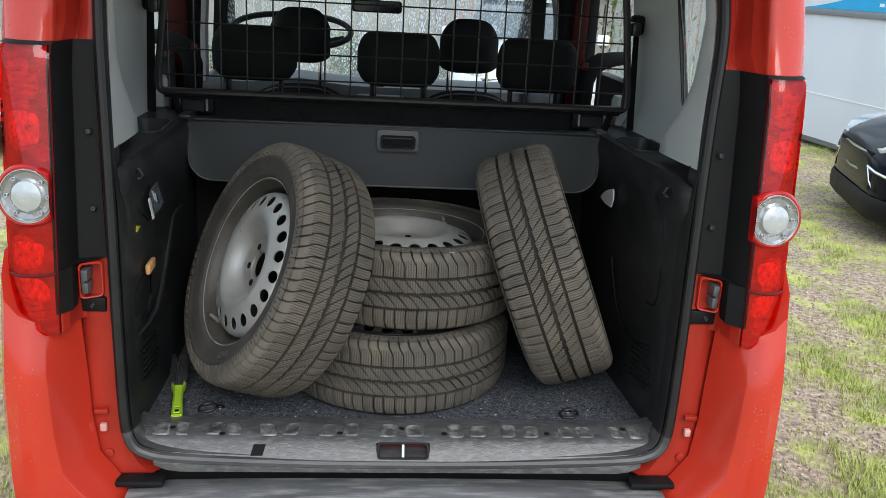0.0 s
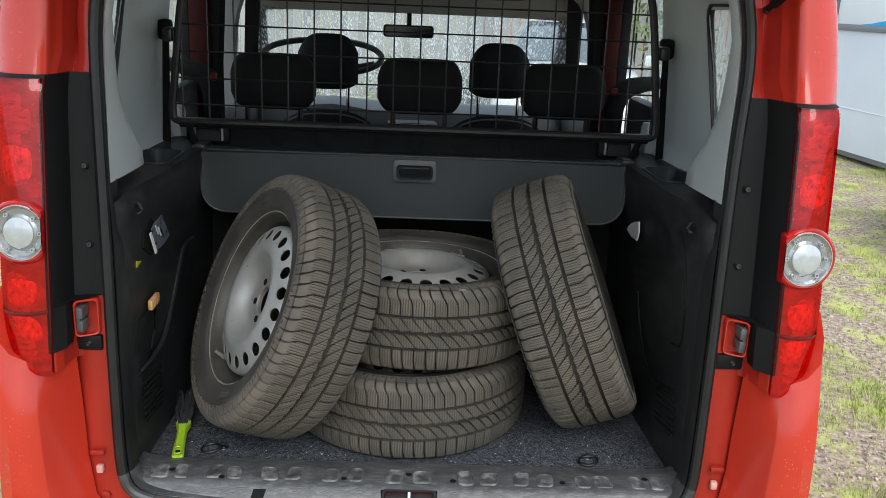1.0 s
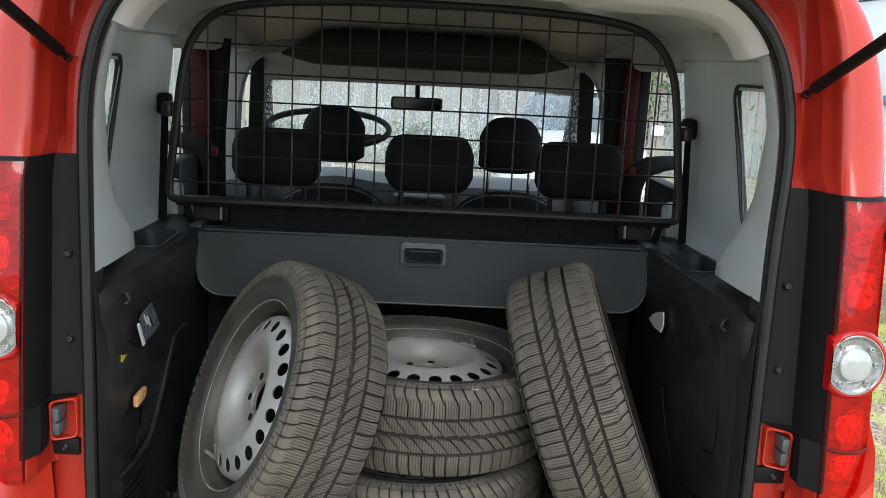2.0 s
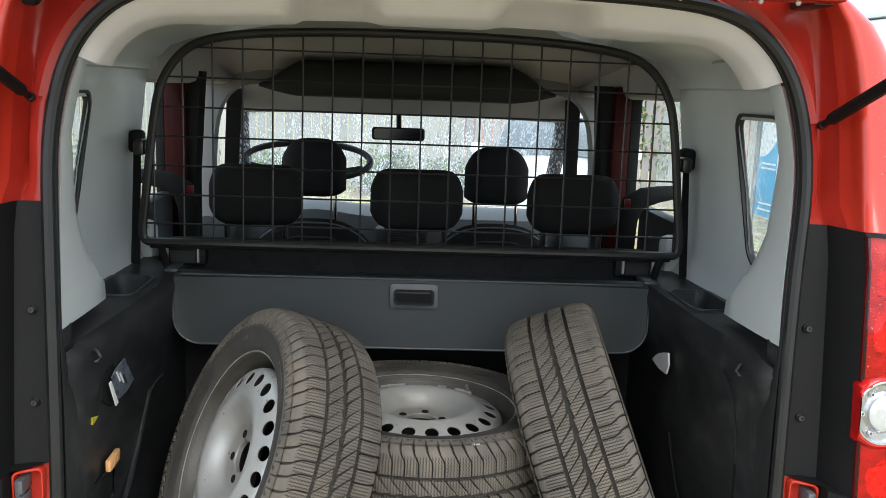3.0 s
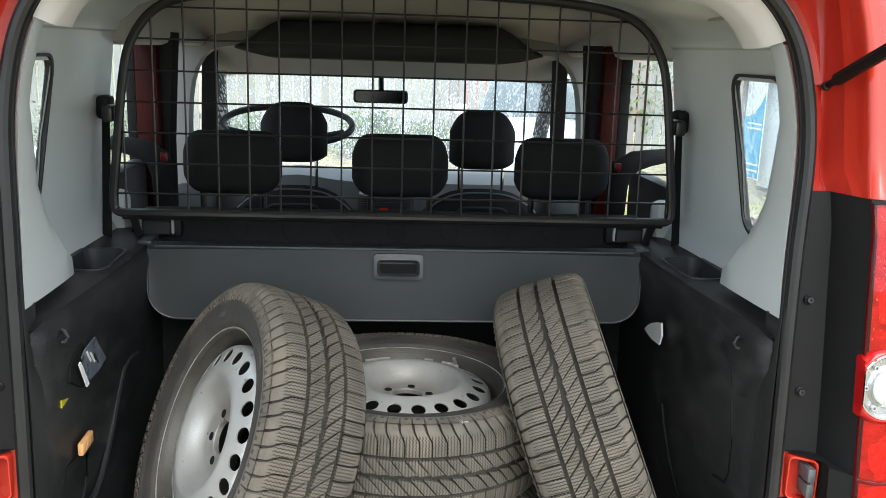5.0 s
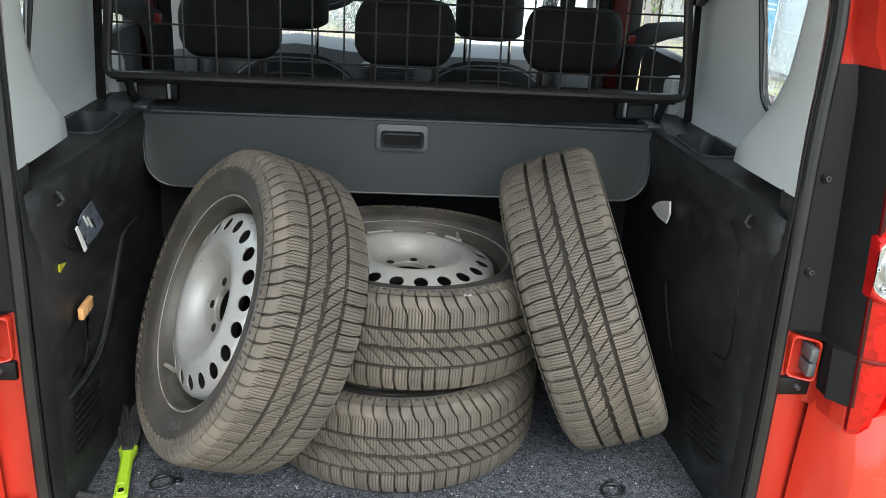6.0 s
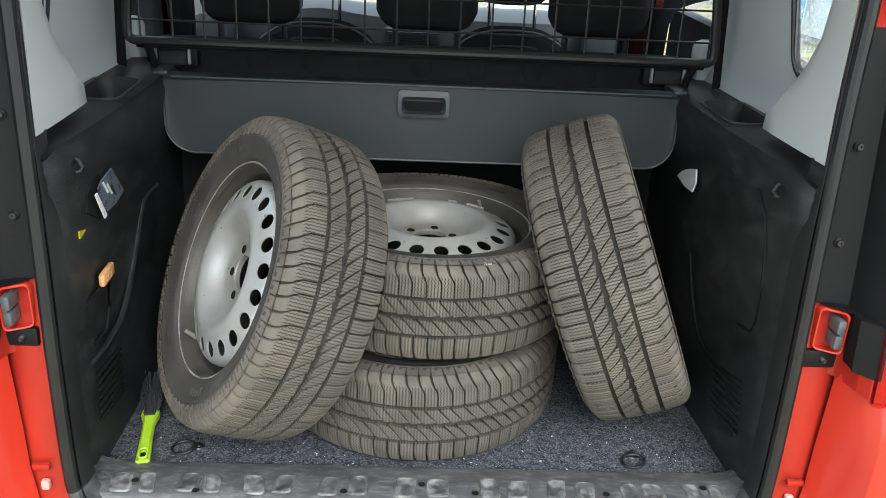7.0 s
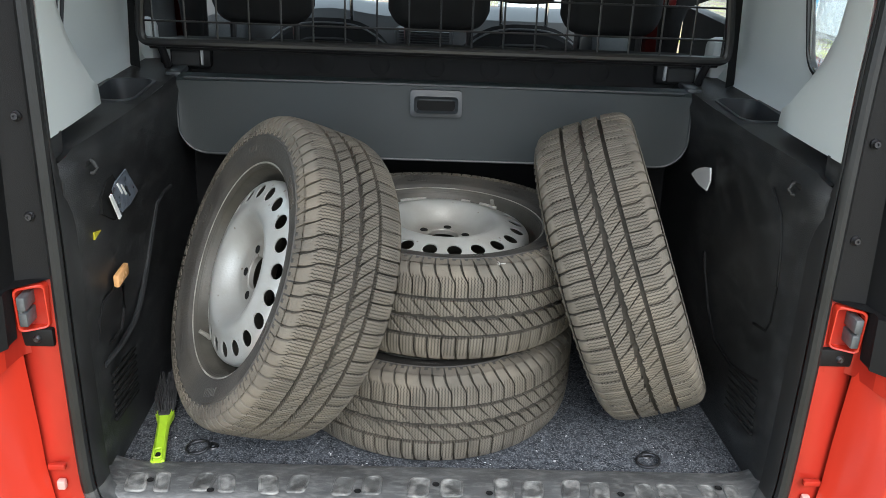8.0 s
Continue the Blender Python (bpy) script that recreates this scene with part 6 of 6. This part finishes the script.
for s in (-1, 1):
    bm = bmesh.new()
    tube(bm, [(s * 0.714, 0.129, 1.672), (s * 0.714, 0.10, 1.682), (s * 0.714, 0.095, 1.684)], [0.006, 0.007, 0.0115], 10)
    tube(bm, [(s * 0.714, 0.095, 1.684), (s * 0.714, -0.24, 1.801)], 0.0115, 10)
    tube(bm, [(s * 0.714, -0.24, 1.801), (s * 0.714, -0.62, 1.935), (s * 0.714, -0.66, 1.99)], 0.0055, 8)
    strut = part("gas_strut", bm, M_BLACK, gate, "black gas strut")
    bm = bmesh.new()
    bmesh.ops.create_icosphere(bm, subdivisions=2, radius=0.009, matrix=Matrix.Translation((s * 0.714, 0.132, 1.671)))
    part("ball_joint", bm, M_IRON, strut)
    bm = bmesh.new()
    box(bm, s * 0.66 - 0.02, s * 0.66 + 0.02, 0.06, 0.16, 1.875, 1.915, 0.006)
    part("hinge", bm, M_IRON, gate)
bm = bmesh.new()
for k in range(14):
    t = k / 13
    spin_r = 0.016 + 0.003 * (k % 2)
    tube(bm, [(-0.700 + 0.03 * t, 0.120 - 0.07 * t, 1.835 + 0.09 * t), (-0.698 + 0.03 * t, 0.115 - 0.07 * t, 1.8415 + 0.09 * t)], spin_r, 10)
part("cable_bellows", bm, M_BLACK, gate, "ribbed rubber cable gaiter")

# ---------------------------------------------------------------- surroundings
M_GRASS = mat("patchy_grass_ground", (0.36, 0.265, 0.195), 0.95, 0, 0.6, 30.0, 1.0, 60, tint=(0.54, 0.43, 0.33), stain=0.9, stain_color=(0.46, 0.49, 0.13), stain_scale=4.5, spec=0.1)
bm = bmesh.new()
n = 60
span = [(-1 if i < n / 2 else 1) * (abs(2 * i / n - 1) ** 3) * 900 for i in range(n + 1)]
grid = [[bm.verts.new((x, y, GROUND + (0.02 * noise.noise(Vector((x * 0.8, y * 0.8, 0))) if abs(x) < 20 and abs(y) < 20 else 0))) for y in span] for x in span]
for i in range(n):
    for j in range(n):
        bm.faces.new((grid[i][j], grid[i + 1][j], grid[i + 1][j + 1], grid[i][j + 1]))
tagged(part("ground", bm, M_GRASS), "patchy grass and gravel yard", "ground", kind="structure")


# ---------------------------------------------------------------- the trailer alongside
M_SHEET = mat("white_trailer_sheet", (0.66, 0.70, 0.75), 0.4, 0, 0.05, 1.2, 0.05, 60)
M_BAND = mat("grey_trailer_rail", (0.20, 0.21, 0.225), 0.45, 0.2, 0.08, 4)
M_BLUE = mat("sky_blue_print", (0.02, 0.36, 0.66), 0.4, 0, 0.06, 4)
M_SIGNW = mat("white_sign_print", (0.80, 0.82, 0.83), 0.4, 0, 0.03, 3)
M_INK = mat("dark_teal_print", (0.05, 0.12, 0.16), 0.5)
trailer = thing("sales_trailer", "long white sales trailer with a blue and white sign", "trailer")
TW = Matrix.Translation((4.99, 7.92, 0)) @ pose(0, 0, 0, 0, 0, 97.5)   # x runs away along the wall, y towards the yard


def tpart(name, bm, material, parent=None, label=""):
    bm.transform(TW)
    return part(name, bm, material, parent or trailer, label)


bm = bmesh.new()
box(bm, -1.7, 1.68, -0.08, 0.0, 0.11, 1.475)
tpart("wall_panel", bm, M_SHEET)
bm = bmesh.new()
box(bm, -1.7, 1.68, -0.07, -0.02, 0.05, 0.115, 0.004)
tpart("skirt", bm, M_BAND)
bm = bmesh.new()
box(bm, -1.7, 1.68, -0.001, 0.006, 0.598, 0.606, 0.001)
tpart("trim_strip", bm, M_SIGNW)
bm = bmesh.new()
box(bm, -1.7, 1.68, -0.09, 0.03, 1.476, 1.545, 0.006)
tpart("rail", bm, M_BAND)
bm = bmesh.new()
box(bm, -1.68, 0.90, -0.05, 0.0, 1.546, 2.62, 0.004)
sign = tpart("sign_board", bm, M_SIGNW, None, "white sign board with a blue sweep")
bm = bmesh.new()
top = [(0.42 - i * 0.2, 1.548 + 0.16 * (i * 0.2) ** 1.3) for i in range(11)]
plate(bm, [(x, 0.002, max(z, 1.549)) for x, z in top] + [(-1.58, 0.002, 1.5475), (0.42, 0.002, 1.5475)], (0, 0.002, 0))
tpart("blue_sweep", bm, M_BLUE, sign)
for k, (a, w) in enumerate(((0.80, 0.05), (0.735, 0.045), (0.68, 0.045), (0.625, 0.05), (0.565, 0.06), (0.495, 0.045), (0.44, 0.045), (0.385, 0.05))):
    bm = bmesh.new()
    box(bm, a - w, a, 0.0015, 0.003, 2.055, 2.10 + (0.02 if k in (0, 4) else 0))
    tpart("logo_bar", bm, M_INK, sign)
bm = bmesh.new()
tube(bm, [(0.62, 0.002, 1.985), (0.52, 0.002, 1.968), (0.44, 0.002, 1.985), (0.39, 0.002, 2.02)], 0.006, 6)
tpart("logo_swoosh", bm, M_INK, sign)
for k in range(5):
    bm = bmesh.new()
    box(bm, -0.95 - k * 0.09, -0.88 - k * 0.09, 0.005, 0.0065, 1.60, 1.635)
    tpart("print_bar", bm, M_SIGNW, sign)
bm = bmesh.new()
box(bm, 0.905, 0.965, -0.06, 0.03, 1.546, 2.72, 0.004)
tpart("sign_post", bm, M_BAND)
bm = bmesh.new()
box(bm, -1.75, 1.75, -2.3, 0.05, 2.64, 2.75, 0.01)
tpart("roof_edge", bm, M_SHEET)
bm = bmesh.new()
box(bm, -1.68, 1.66, -2.3, -0.10, 0.30, 2.62, 0.01)
tpart("body", bm, M_SHEET)

banner = thing("banner", "blue and white printed banner on a steel pole", "banner")
bm = bmesh.new()
box(bm, 1.48, 1.92, 0.10, 0.115, 0.20, 2.2, 0.002)
tpart("cloth", bm, M_SIGNW, banner)
bm = bmesh.new()
edge = [(1.92, 0.99), (1.80, 1.00), (1.68, 1.06), (1.56, 1.17), (1.48, 1.32)]
plate(bm, [(x, 0.117, z) for x, z in edge] + [(1.48, 0.117, 0.22), (1.92, 0.117, 0.22)], (0, 0.002, 0))
tpart("blue_field", bm, M_BLUE, banner)
for z in (0.30, 0.38, 0.84, 0.90):
    bm = bmesh.new()
    box(bm, 1.50, 1.84, 0.1195, 0.121, z, z + 0.022)
    tpart("print_bar", bm, M_SIGNW, banner)
bm = bmesh.new()
tube(bm, [(1.99, 0.11, 0.0), (1.99, 0.11, 2.4)], 0.035, 10)
tpart("pole", bm, M_BAND, banner)

# ---------------------------------------------------------------- parked cars
M_CARBLK = mat("black_car_paint", (0.006, 0.008, 0.014), 0.2, 0, 0.1, 3, coat=0.05, rvar=0.03, spec=0.1)
M_CARWHT = mat("white_car_paint", (0.72, 0.73, 0.74), 0.25, 0, 0.03, 3, coat=0.8)
M_CARRED = mat("dull_red_car_paint", (0.45, 0.03, 0.04), 0.3, 0, 0.05, 3, coat=0.7)
M_CARGLS = mat("dark_car_glass", (0.03, 0.045, 0.05), 0.08, 0, 0.05, 3, coat=1.0)
M_LAMPGL = mat("headlamp_glass", (0.62, 0.66, 0.70), 0.1, 0.5, 0.2, 30, coat=1.0)


def parked_car(label, m, paint):
    """A saloon, nose along -y, its middle at the origin, standing on z = 0."""
    car = thing("car", label, "car", None, "parked cars")
    bm = bmesh.new()
    stations = [(-2.24, 0.40, 0.36, 0.58), (-2.225, 0.55, 0.29, 0.63), (-2.18, 0.68, 0.23, 0.67), (-2.10, 0.77, 0.20, 0.71), (-2.0, 0.83, 0.18, 0.745), (-1.7, 0.885, 0.17, 0.82), (-1.2, 0.90, 0.17, 0.90), (-0.7, 0.90, 0.17, 0.96), (0.4, 0.90, 0.17, 0.97), (1.4, 0.89, 0.18, 0.98), (1.9, 0.85, 0.22, 0.97), (2.15, 0.76, 0.30, 0.90), (2.22, 0.6, 0.4, 0.8)]
    rows = []
    for y, hw, zb, zt in stations:
        ring = []
        for x, z in ((-0.80, 0.0), (-0.97, 0.16), (-1.0, 0.45), (-0.97, 0.75), (-0.88, 0.92), (-0.62, 1.0), (-0.2, 1.03), (0.2, 1.03), (0.62, 1.0), (0.88, 0.92), (0.97, 0.75), (1.0, 0.45), (0.97, 0.16), (0.80, 0.0)):
            ring.append(Vector((x * hw, y, zb + (zt - zb) * z)))
        rows.append(ring)
    loft(bm, rows, closed=True, cap=True)
    bm.transform(m)
    body = part("body", bm, paint, car, angle=85)
    bm = bmesh.new()
    front = stations[:7]
    edge = [(-hw, y) for y, hw, zb, zt in reversed(front)] + [(hw, y) for y, hw, zb, zt in front]
    loft(bm, [[Vector((x * k, y - dy, z)) for x, y in edge] for k, dy, z in ((0.90, -0.02, 0.15), (0.985, 0.006, 0.18), (1.008, 0.012, 0.24), (1.010, 0.010, 0.30), (1.0, 0.0, 0.325))])
    bm.transform(m)
    part("bumper_skirt", bm, M_BLACK, car, "black lower bumper")
    bm = bmesh.new()
    rows = []
    for y, hw, zt in ((-0.85, 0.72, 0.97), (-0.45, 0.70, 1.22), (-0.1, 0.66, 1.40), (0.4, 0.64, 1.45), (1.0, 0.64, 1.42), (1.5, 0.66, 1.25), (1.95, 0.68, 0.97)):
        rows.append([Vector((x * hw, y, 0.94 + (zt - 0.94) * z)) for x, z in ((-1.12, 0.0), (-1.06, 0.5), (-0.97, 0.9), (-0.8, 1.0), (0.8, 1.0), (0.97, 0.9), (1.06, 0.5), (1.12, 0.0))])
    loft(bm, rows)
    bm.transform(m)
    part("cabin_glass", bm, M_CARGLS, car)
    bm = bmesh.new()
    rows = [[Vector((x * hw, y, z)) for x in (-1, -0.5, 0, 0.5, 1)] for y, hw, z in ((-0.12, 0.60, 1.41), (0.4, 0.62, 1.462), (1.0, 0.62, 1.432), (1.4, 0.60, 1.30))]
    loft(bm, rows)
    bm.transform(m)
    part("roof", bm, paint, car)
    for s in (-1, 1):
        for y in (-1.35, 1.35):
            bm = bmesh.new()
            spin(bm, [(0.05, 0.09), (0.2, 0.10), (0.22, 0.105), (0.30, 0.10), (0.315, 0.07), (0.315, -0.08), (0.2, -0.1)], 32)
            bm.transform(m @ Matrix.Translation((s * 0.80, y, 0.312)) @ pose(0, 0, 0, 0, s * 90))
            part("wheel", bm, M_SEAL, car)
        bm = bmesh.new()
        rows = [[Vector((s * x, y - 0.012, z)) for x, z in ((xa, za), (xb, zb), (xb - 0.02, zb - t), (xa, za - t))] for y, xa, za, xb, zb, t in ((-2.19, 0.36, 0.645, 0.50, 0.65, 0.07), (-2.12, 0.44, 0.69, 0.66, 0.70, 0.10), (-1.98, 0.58, 0.74, 0.78, 0.745, 0.11), (-1.80, 0.74, 0.775, 0.855, 0.77, 0.05))]
        loft(bm, rows, closed=True, cap=True)
        bm.transform(m)
        part("headlamp", bm, M_LAMPGL, car, "clear headlamp")
        bm = bmesh.new()
        box(bm, s * 0.98 - 0.08, s * 0.98 + 0.08, -0.62, -0.48, 0.94, 1.07, 0.03)
        bm.transform(m)
        part("door_mirror", bm, paint, car)
        for k in range(4):
            bm = bmesh.new()
            tube(bm, [(s * 0.53, -2.185, 0.31 + 0.04 * k), (s * 0.66, -2.135, 0.32 + 0.042 * k), (s * 0.75, -2.07, 0.335 + 0.042 * k)], 0.007, 6)
            bm.transform(m)
            part("bumper_slat", bm, M_CHROME if k in (0, 3) else M_IRON, car)
    for s in (-1, 1):
        bm = bmesh.new()
        tube(bm, [(s * 0.40, -2.238, 0.515), (s * 0.56, -2.222, 0.50), (s * 0.70, -2.165, 0.485), (s * 0.80, -2.06, 0.475)], 0.011, 6)
        tube(bm, [(s * 0.40, -2.236, 0.515), (s * 0.48, -2.232, 0.42), (s * 0.56, -2.205, 0.345), (s * 0.70, -2.14, 0.33), (s * 0.80, -2.05, 0.33)], 0.009, 6)
        bm.transform(m)
        part("fog_lamp_trim", bm, M_CHROME, car, "chrome fog lamp surround")
        bm = bmesh.new()
        loft(bm, [[Vector((s * x, y, z)) for x, y in ((0.47, -2.236), (0.58, -2.214), (0.70, -2.158), (0.78, -2.075))] for z in (0.36, 0.42, 0.475)])
        bm.transform(m)
        part("fog_lamp", bm, M_DARK, car)
    bm = bmesh.new()
    plate(bm, [(x, -2.232, z) for x, z in ((-0.44, 0.62), (0.44, 0.62), (0.36, 0.50), (-0.36, 0.50))], (0, 0.03, 0))
    bm.transform(m)
    part("grille", bm, M_DARK, car)
    bm = bmesh.new()
    tube(bm, [(-0.50, -2.20, 0.455), (0, -2.245, 0.45), (0.50, -2.20, 0.455)], 0.012, 6)
    tube(bm, [(-0.42, -2.215, 0.60), (0, -2.245, 0.605), (0.42, -2.215, 0.60)], 0.010, 6)
    bm.transform(m)
    part("chrome_strip", bm, M_CHROME, car, "chrome strip")
    bm = bmesh.new()
    plate(bm, [(x, -2.215, z) for x, z in ((-0.46, 0.42), (0.46, 0.42), (0.40, 0.28), (-0.40, 0.28))], (0, 0.03, 0))
    bm.transform(m)
    part("air_intake", bm, M_DARK, car)
    return car


parked_car("black saloon car with chrome trim, parked on the grass", Matrix.Translation((5.76, 3.86, 0)) @ pose(0, 0, 0, 0, 0, -105), M_CARBLK)
parked_car("white car parked beyond the windscreen", Matrix.Translation((1.9, 9.8, 0)) @ pose(0, 0, 0, 0, 0, -10), M_CARWHT)
parked_car("dull red car parked at the edge of the yard", Matrix.Translation((-5.35, 6.1, 0)) @ pose(0, 0, 0, 0, 0, 88), M_CARRED)

# ---------------------------------------------------------------- fence and greenery ahead of the van
M_SLAT = mat("weathered_grey_slat", (0.30, 0.30, 0.285), 0.8, 0, 0.12, 3, 0.4, 60, each=0.15)
M_LEAF = mat("hedge_leaves", (0.07, 0.12, 0.03), 0.6, 0, 0.4, 2, tint=(0.14, 0.20, 0.05))
M_TRUNK = mat("hedge_bark", (0.12, 0.09, 0.07), 0.9, 0, 0.3, 10, 0.5, 60)
fence = thing("slat_fence", "weathered grey upright slat fence", "fence")
bm = bmesh.new()
for z in (0.5, 1.7):
    box(bm, -9, 7, 13.04, 13.10, z, z + 0.09, 0.005)
part("rail", bm, M_SLAT, fence)
bm = bmesh.new()
box(bm, -0.06, 0.06, 12.99, 13.02, 0.05, 2.15, 0.004)
slat = part("slat", bm, M_SLAT, fence, smooth=False)
for k in range(106):
    o = slat.copy()
    scene.collection.objects.link(o)
    o.location = (-8.9 + k * 0.15, 0, 0.02 * math.sin(k * 1.7))
slat.location.x = 7.0


def shrub(label, x, y, h, w, count, seed):
    """A loose bush: stems and a crown of many small leaves in clumps."""
    rng = random.Random(seed)
    t = thing("shrub", label, "shrub", None, "shrubs by the fence")
    bm = bmesh.new()
    tips = []
    for k in range(9):
        a = rng.uniform(0, 6.28)
        q = Vector((x + math.cos(a) * w * rng.uniform(0.1, 0.6), y + math.sin(a) * w * 0.5 * rng.uniform(0.1, 0.6), h * rng.uniform(0.5, 0.95)))
        tube(bm, [(x + rng.uniform(-0.1, 0.1), y, 0), ((x + q.x) / 2, (y + q.y) / 2, q.z * 0.6), q], [0.03, 0.02, 0.006], 5)
        tips.append(q)
    part("stems", bm, M_TRUNK, t)
    bm = bmesh.new()
    for k in range(count):
        c = rng.choice(tips)
        p = Vector((c.x + rng.gauss(0, w * 0.26), c.y + rng.gauss(0, w * 0.2), max(0.05, c.z * rng.uniform(0.25, 1.08) + rng.gauss(0, h * 0.08))))
        u = Vector((rng.uniform(-1, 1), rng.uniform(-1, 1), rng.uniform(-1, 1))).normalized()
        v = u.orthogonal().normalized()
        s = rng.uniform(0.03, 0.06) * (0.6 + 0.25 * h)
        bm.faces.new([bm.verts.new(p + u * s), bm.verts.new(p + v * s * 0.5), bm.verts.new(p - u * s), bm.verts.new(p - v * s * 0.5)])
    part("crown", bm, M_LEAF, t, smooth=False)


for k, (x, y, h, w, c) in enumerate(((-4.6, 12.3, 0.8, 1.2, 2000), (-2.2, 12.4, 0.6, 1.0, 1600), (-0.4, 12.4, 0.7, 0.8, 1600), (0.8, 12.5, 0.6, 1.0, 1600), (-7.5, 11.5, 3.2, 1.8, 4200), (-6.6, 8.5, 2.2, 1.6, 3600), (-8.5, 5.0, 3.6, 2.0, 4200), (3.6, 13.6, 3.4, 2.0, 3600))):
    shrub("loose green shrub in front of the fence", x, y, h, w, c, 30 + k)

house = thing("house", "distant brick house with a tiled roof", "house")
M_BRICK = mat("pale_red_brick", (0.42, 0.20, 0.15), 0.85, 0, 0.15, 2, 0.3, 30)
M_TILE = mat("dark_roof_tile", (0.14, 0.10, 0.09), 0.8, 0, 0.2, 3, 0.3, 30)
bm = bmesh.new()
box(bm, 2.0, 12.0, 24.0, 32.0, 0.0, 3.2)
part("wall", bm, M_BRICK, house)
bm = bmesh.new()
loft(bm, [[Vector((x, y, z)) for y, z in ((23.6, 3.1), (28.0, 6.4), (32.4, 3.1))] for x in (1.6, 12.4)])
part("roof", bm, M_TILE, house)


# ---------------------------------------------------------------- grass tufts and gravel beside the van
M_BLADE = mat("grass_blades", (0.36, 0.45, 0.09), 0.7, 0, 0.35, 3, tint=(0.52, 0.56, 0.17))
M_STONE = mat("gravel_stones", (0.40, 0.32, 0.26), 0.85, 0, 0.75, 45, 0.3, 90)
rng = random.Random(21)
verts, faces = [], []
gv, gf = [], []


def yard_point():
    if rng.random() < 0.72:
        y = -1.3 + 10.5 * rng.random() ** 1.4
        x = 0.98 + (0.5 + 0.52 * (y + 1.8)) * rng.random()
    else:
        y = -1.3 + 7.0 * rng.random() ** 1.4
        x = -0.98 - (0.3 + 0.40 * (y + 1.8)) * rng.random()
    return x, y


for k in range(64000):
    x, y = yard_point()
    patch = noise.noise(Vector((x * 1.1, y * 1.1, 3.0))) + 0.5 * noise.noise(Vector((x * 3.2, y * 3.2, 7.0)))
    tall = 1.0 if patch > 0.25 else 0.6
    if patch > 0.02 or rng.random() < 0.22:
        for j in range(4):
            a = rng.uniform(0, 6.283)
            h = rng.uniform(0.012, 0.04) * tall * (1 + max(0, patch))
            px, py = x + rng.gauss(0, 0.014), y + rng.gauss(0, 0.014)
            w = 0.003
            dx, dy = math.cos(a), math.sin(a)
            lean = rng.uniform(0.3, 1.3) * h
            i = len(verts)
            verts += [(px - dy * w, py + dx * w, -0.01), (px + dy * w, py - dx * w, -0.01), (px + dx * lean, py + dy * lean, h)]
            faces.append((i, i + 1, i + 2))
    elif rng.random() < 0.85:
        r = rng.uniform(0.004, 0.013)
        i = len(gv)
        rot = rng.uniform(0, 6.28)
        for q in range(5):
            a = rot + q * 1.2566
            rr = r * rng.uniform(0.7, 1.2)
            gv.append((x + math.cos(a) * rr, y + math.sin(a) * rr, -0.006))
        for q in range(5):
            a = rot + q * 1.2566
            rr = r * rng.uniform(0.4, 0.7)
            gv.append((x + math.cos(a) * rr, y + math.sin(a) * rr, r * rng.uniform(0.4, 0.8)))
        for q in range(5):
            gf.append((i + q, i + (q + 1) % 5, i + 5 + (q + 1) % 5, i + 5 + q))
        gf.append(tuple(i + 5 + q for q in range(5)))
for name, v, f, mt, label in (("grass", verts, faces, M_BLADE, "short sparse yellow-green grass"), ("gravel", gv, gf, M_STONE, "loose grey-brown gravel stones")):
    me = bpy.data.meshes.new(name)
    me.from_pydata(v, [], f)
    me.materials.append(mt)
    tagged(new(name, me), label, name, kind="stuff")
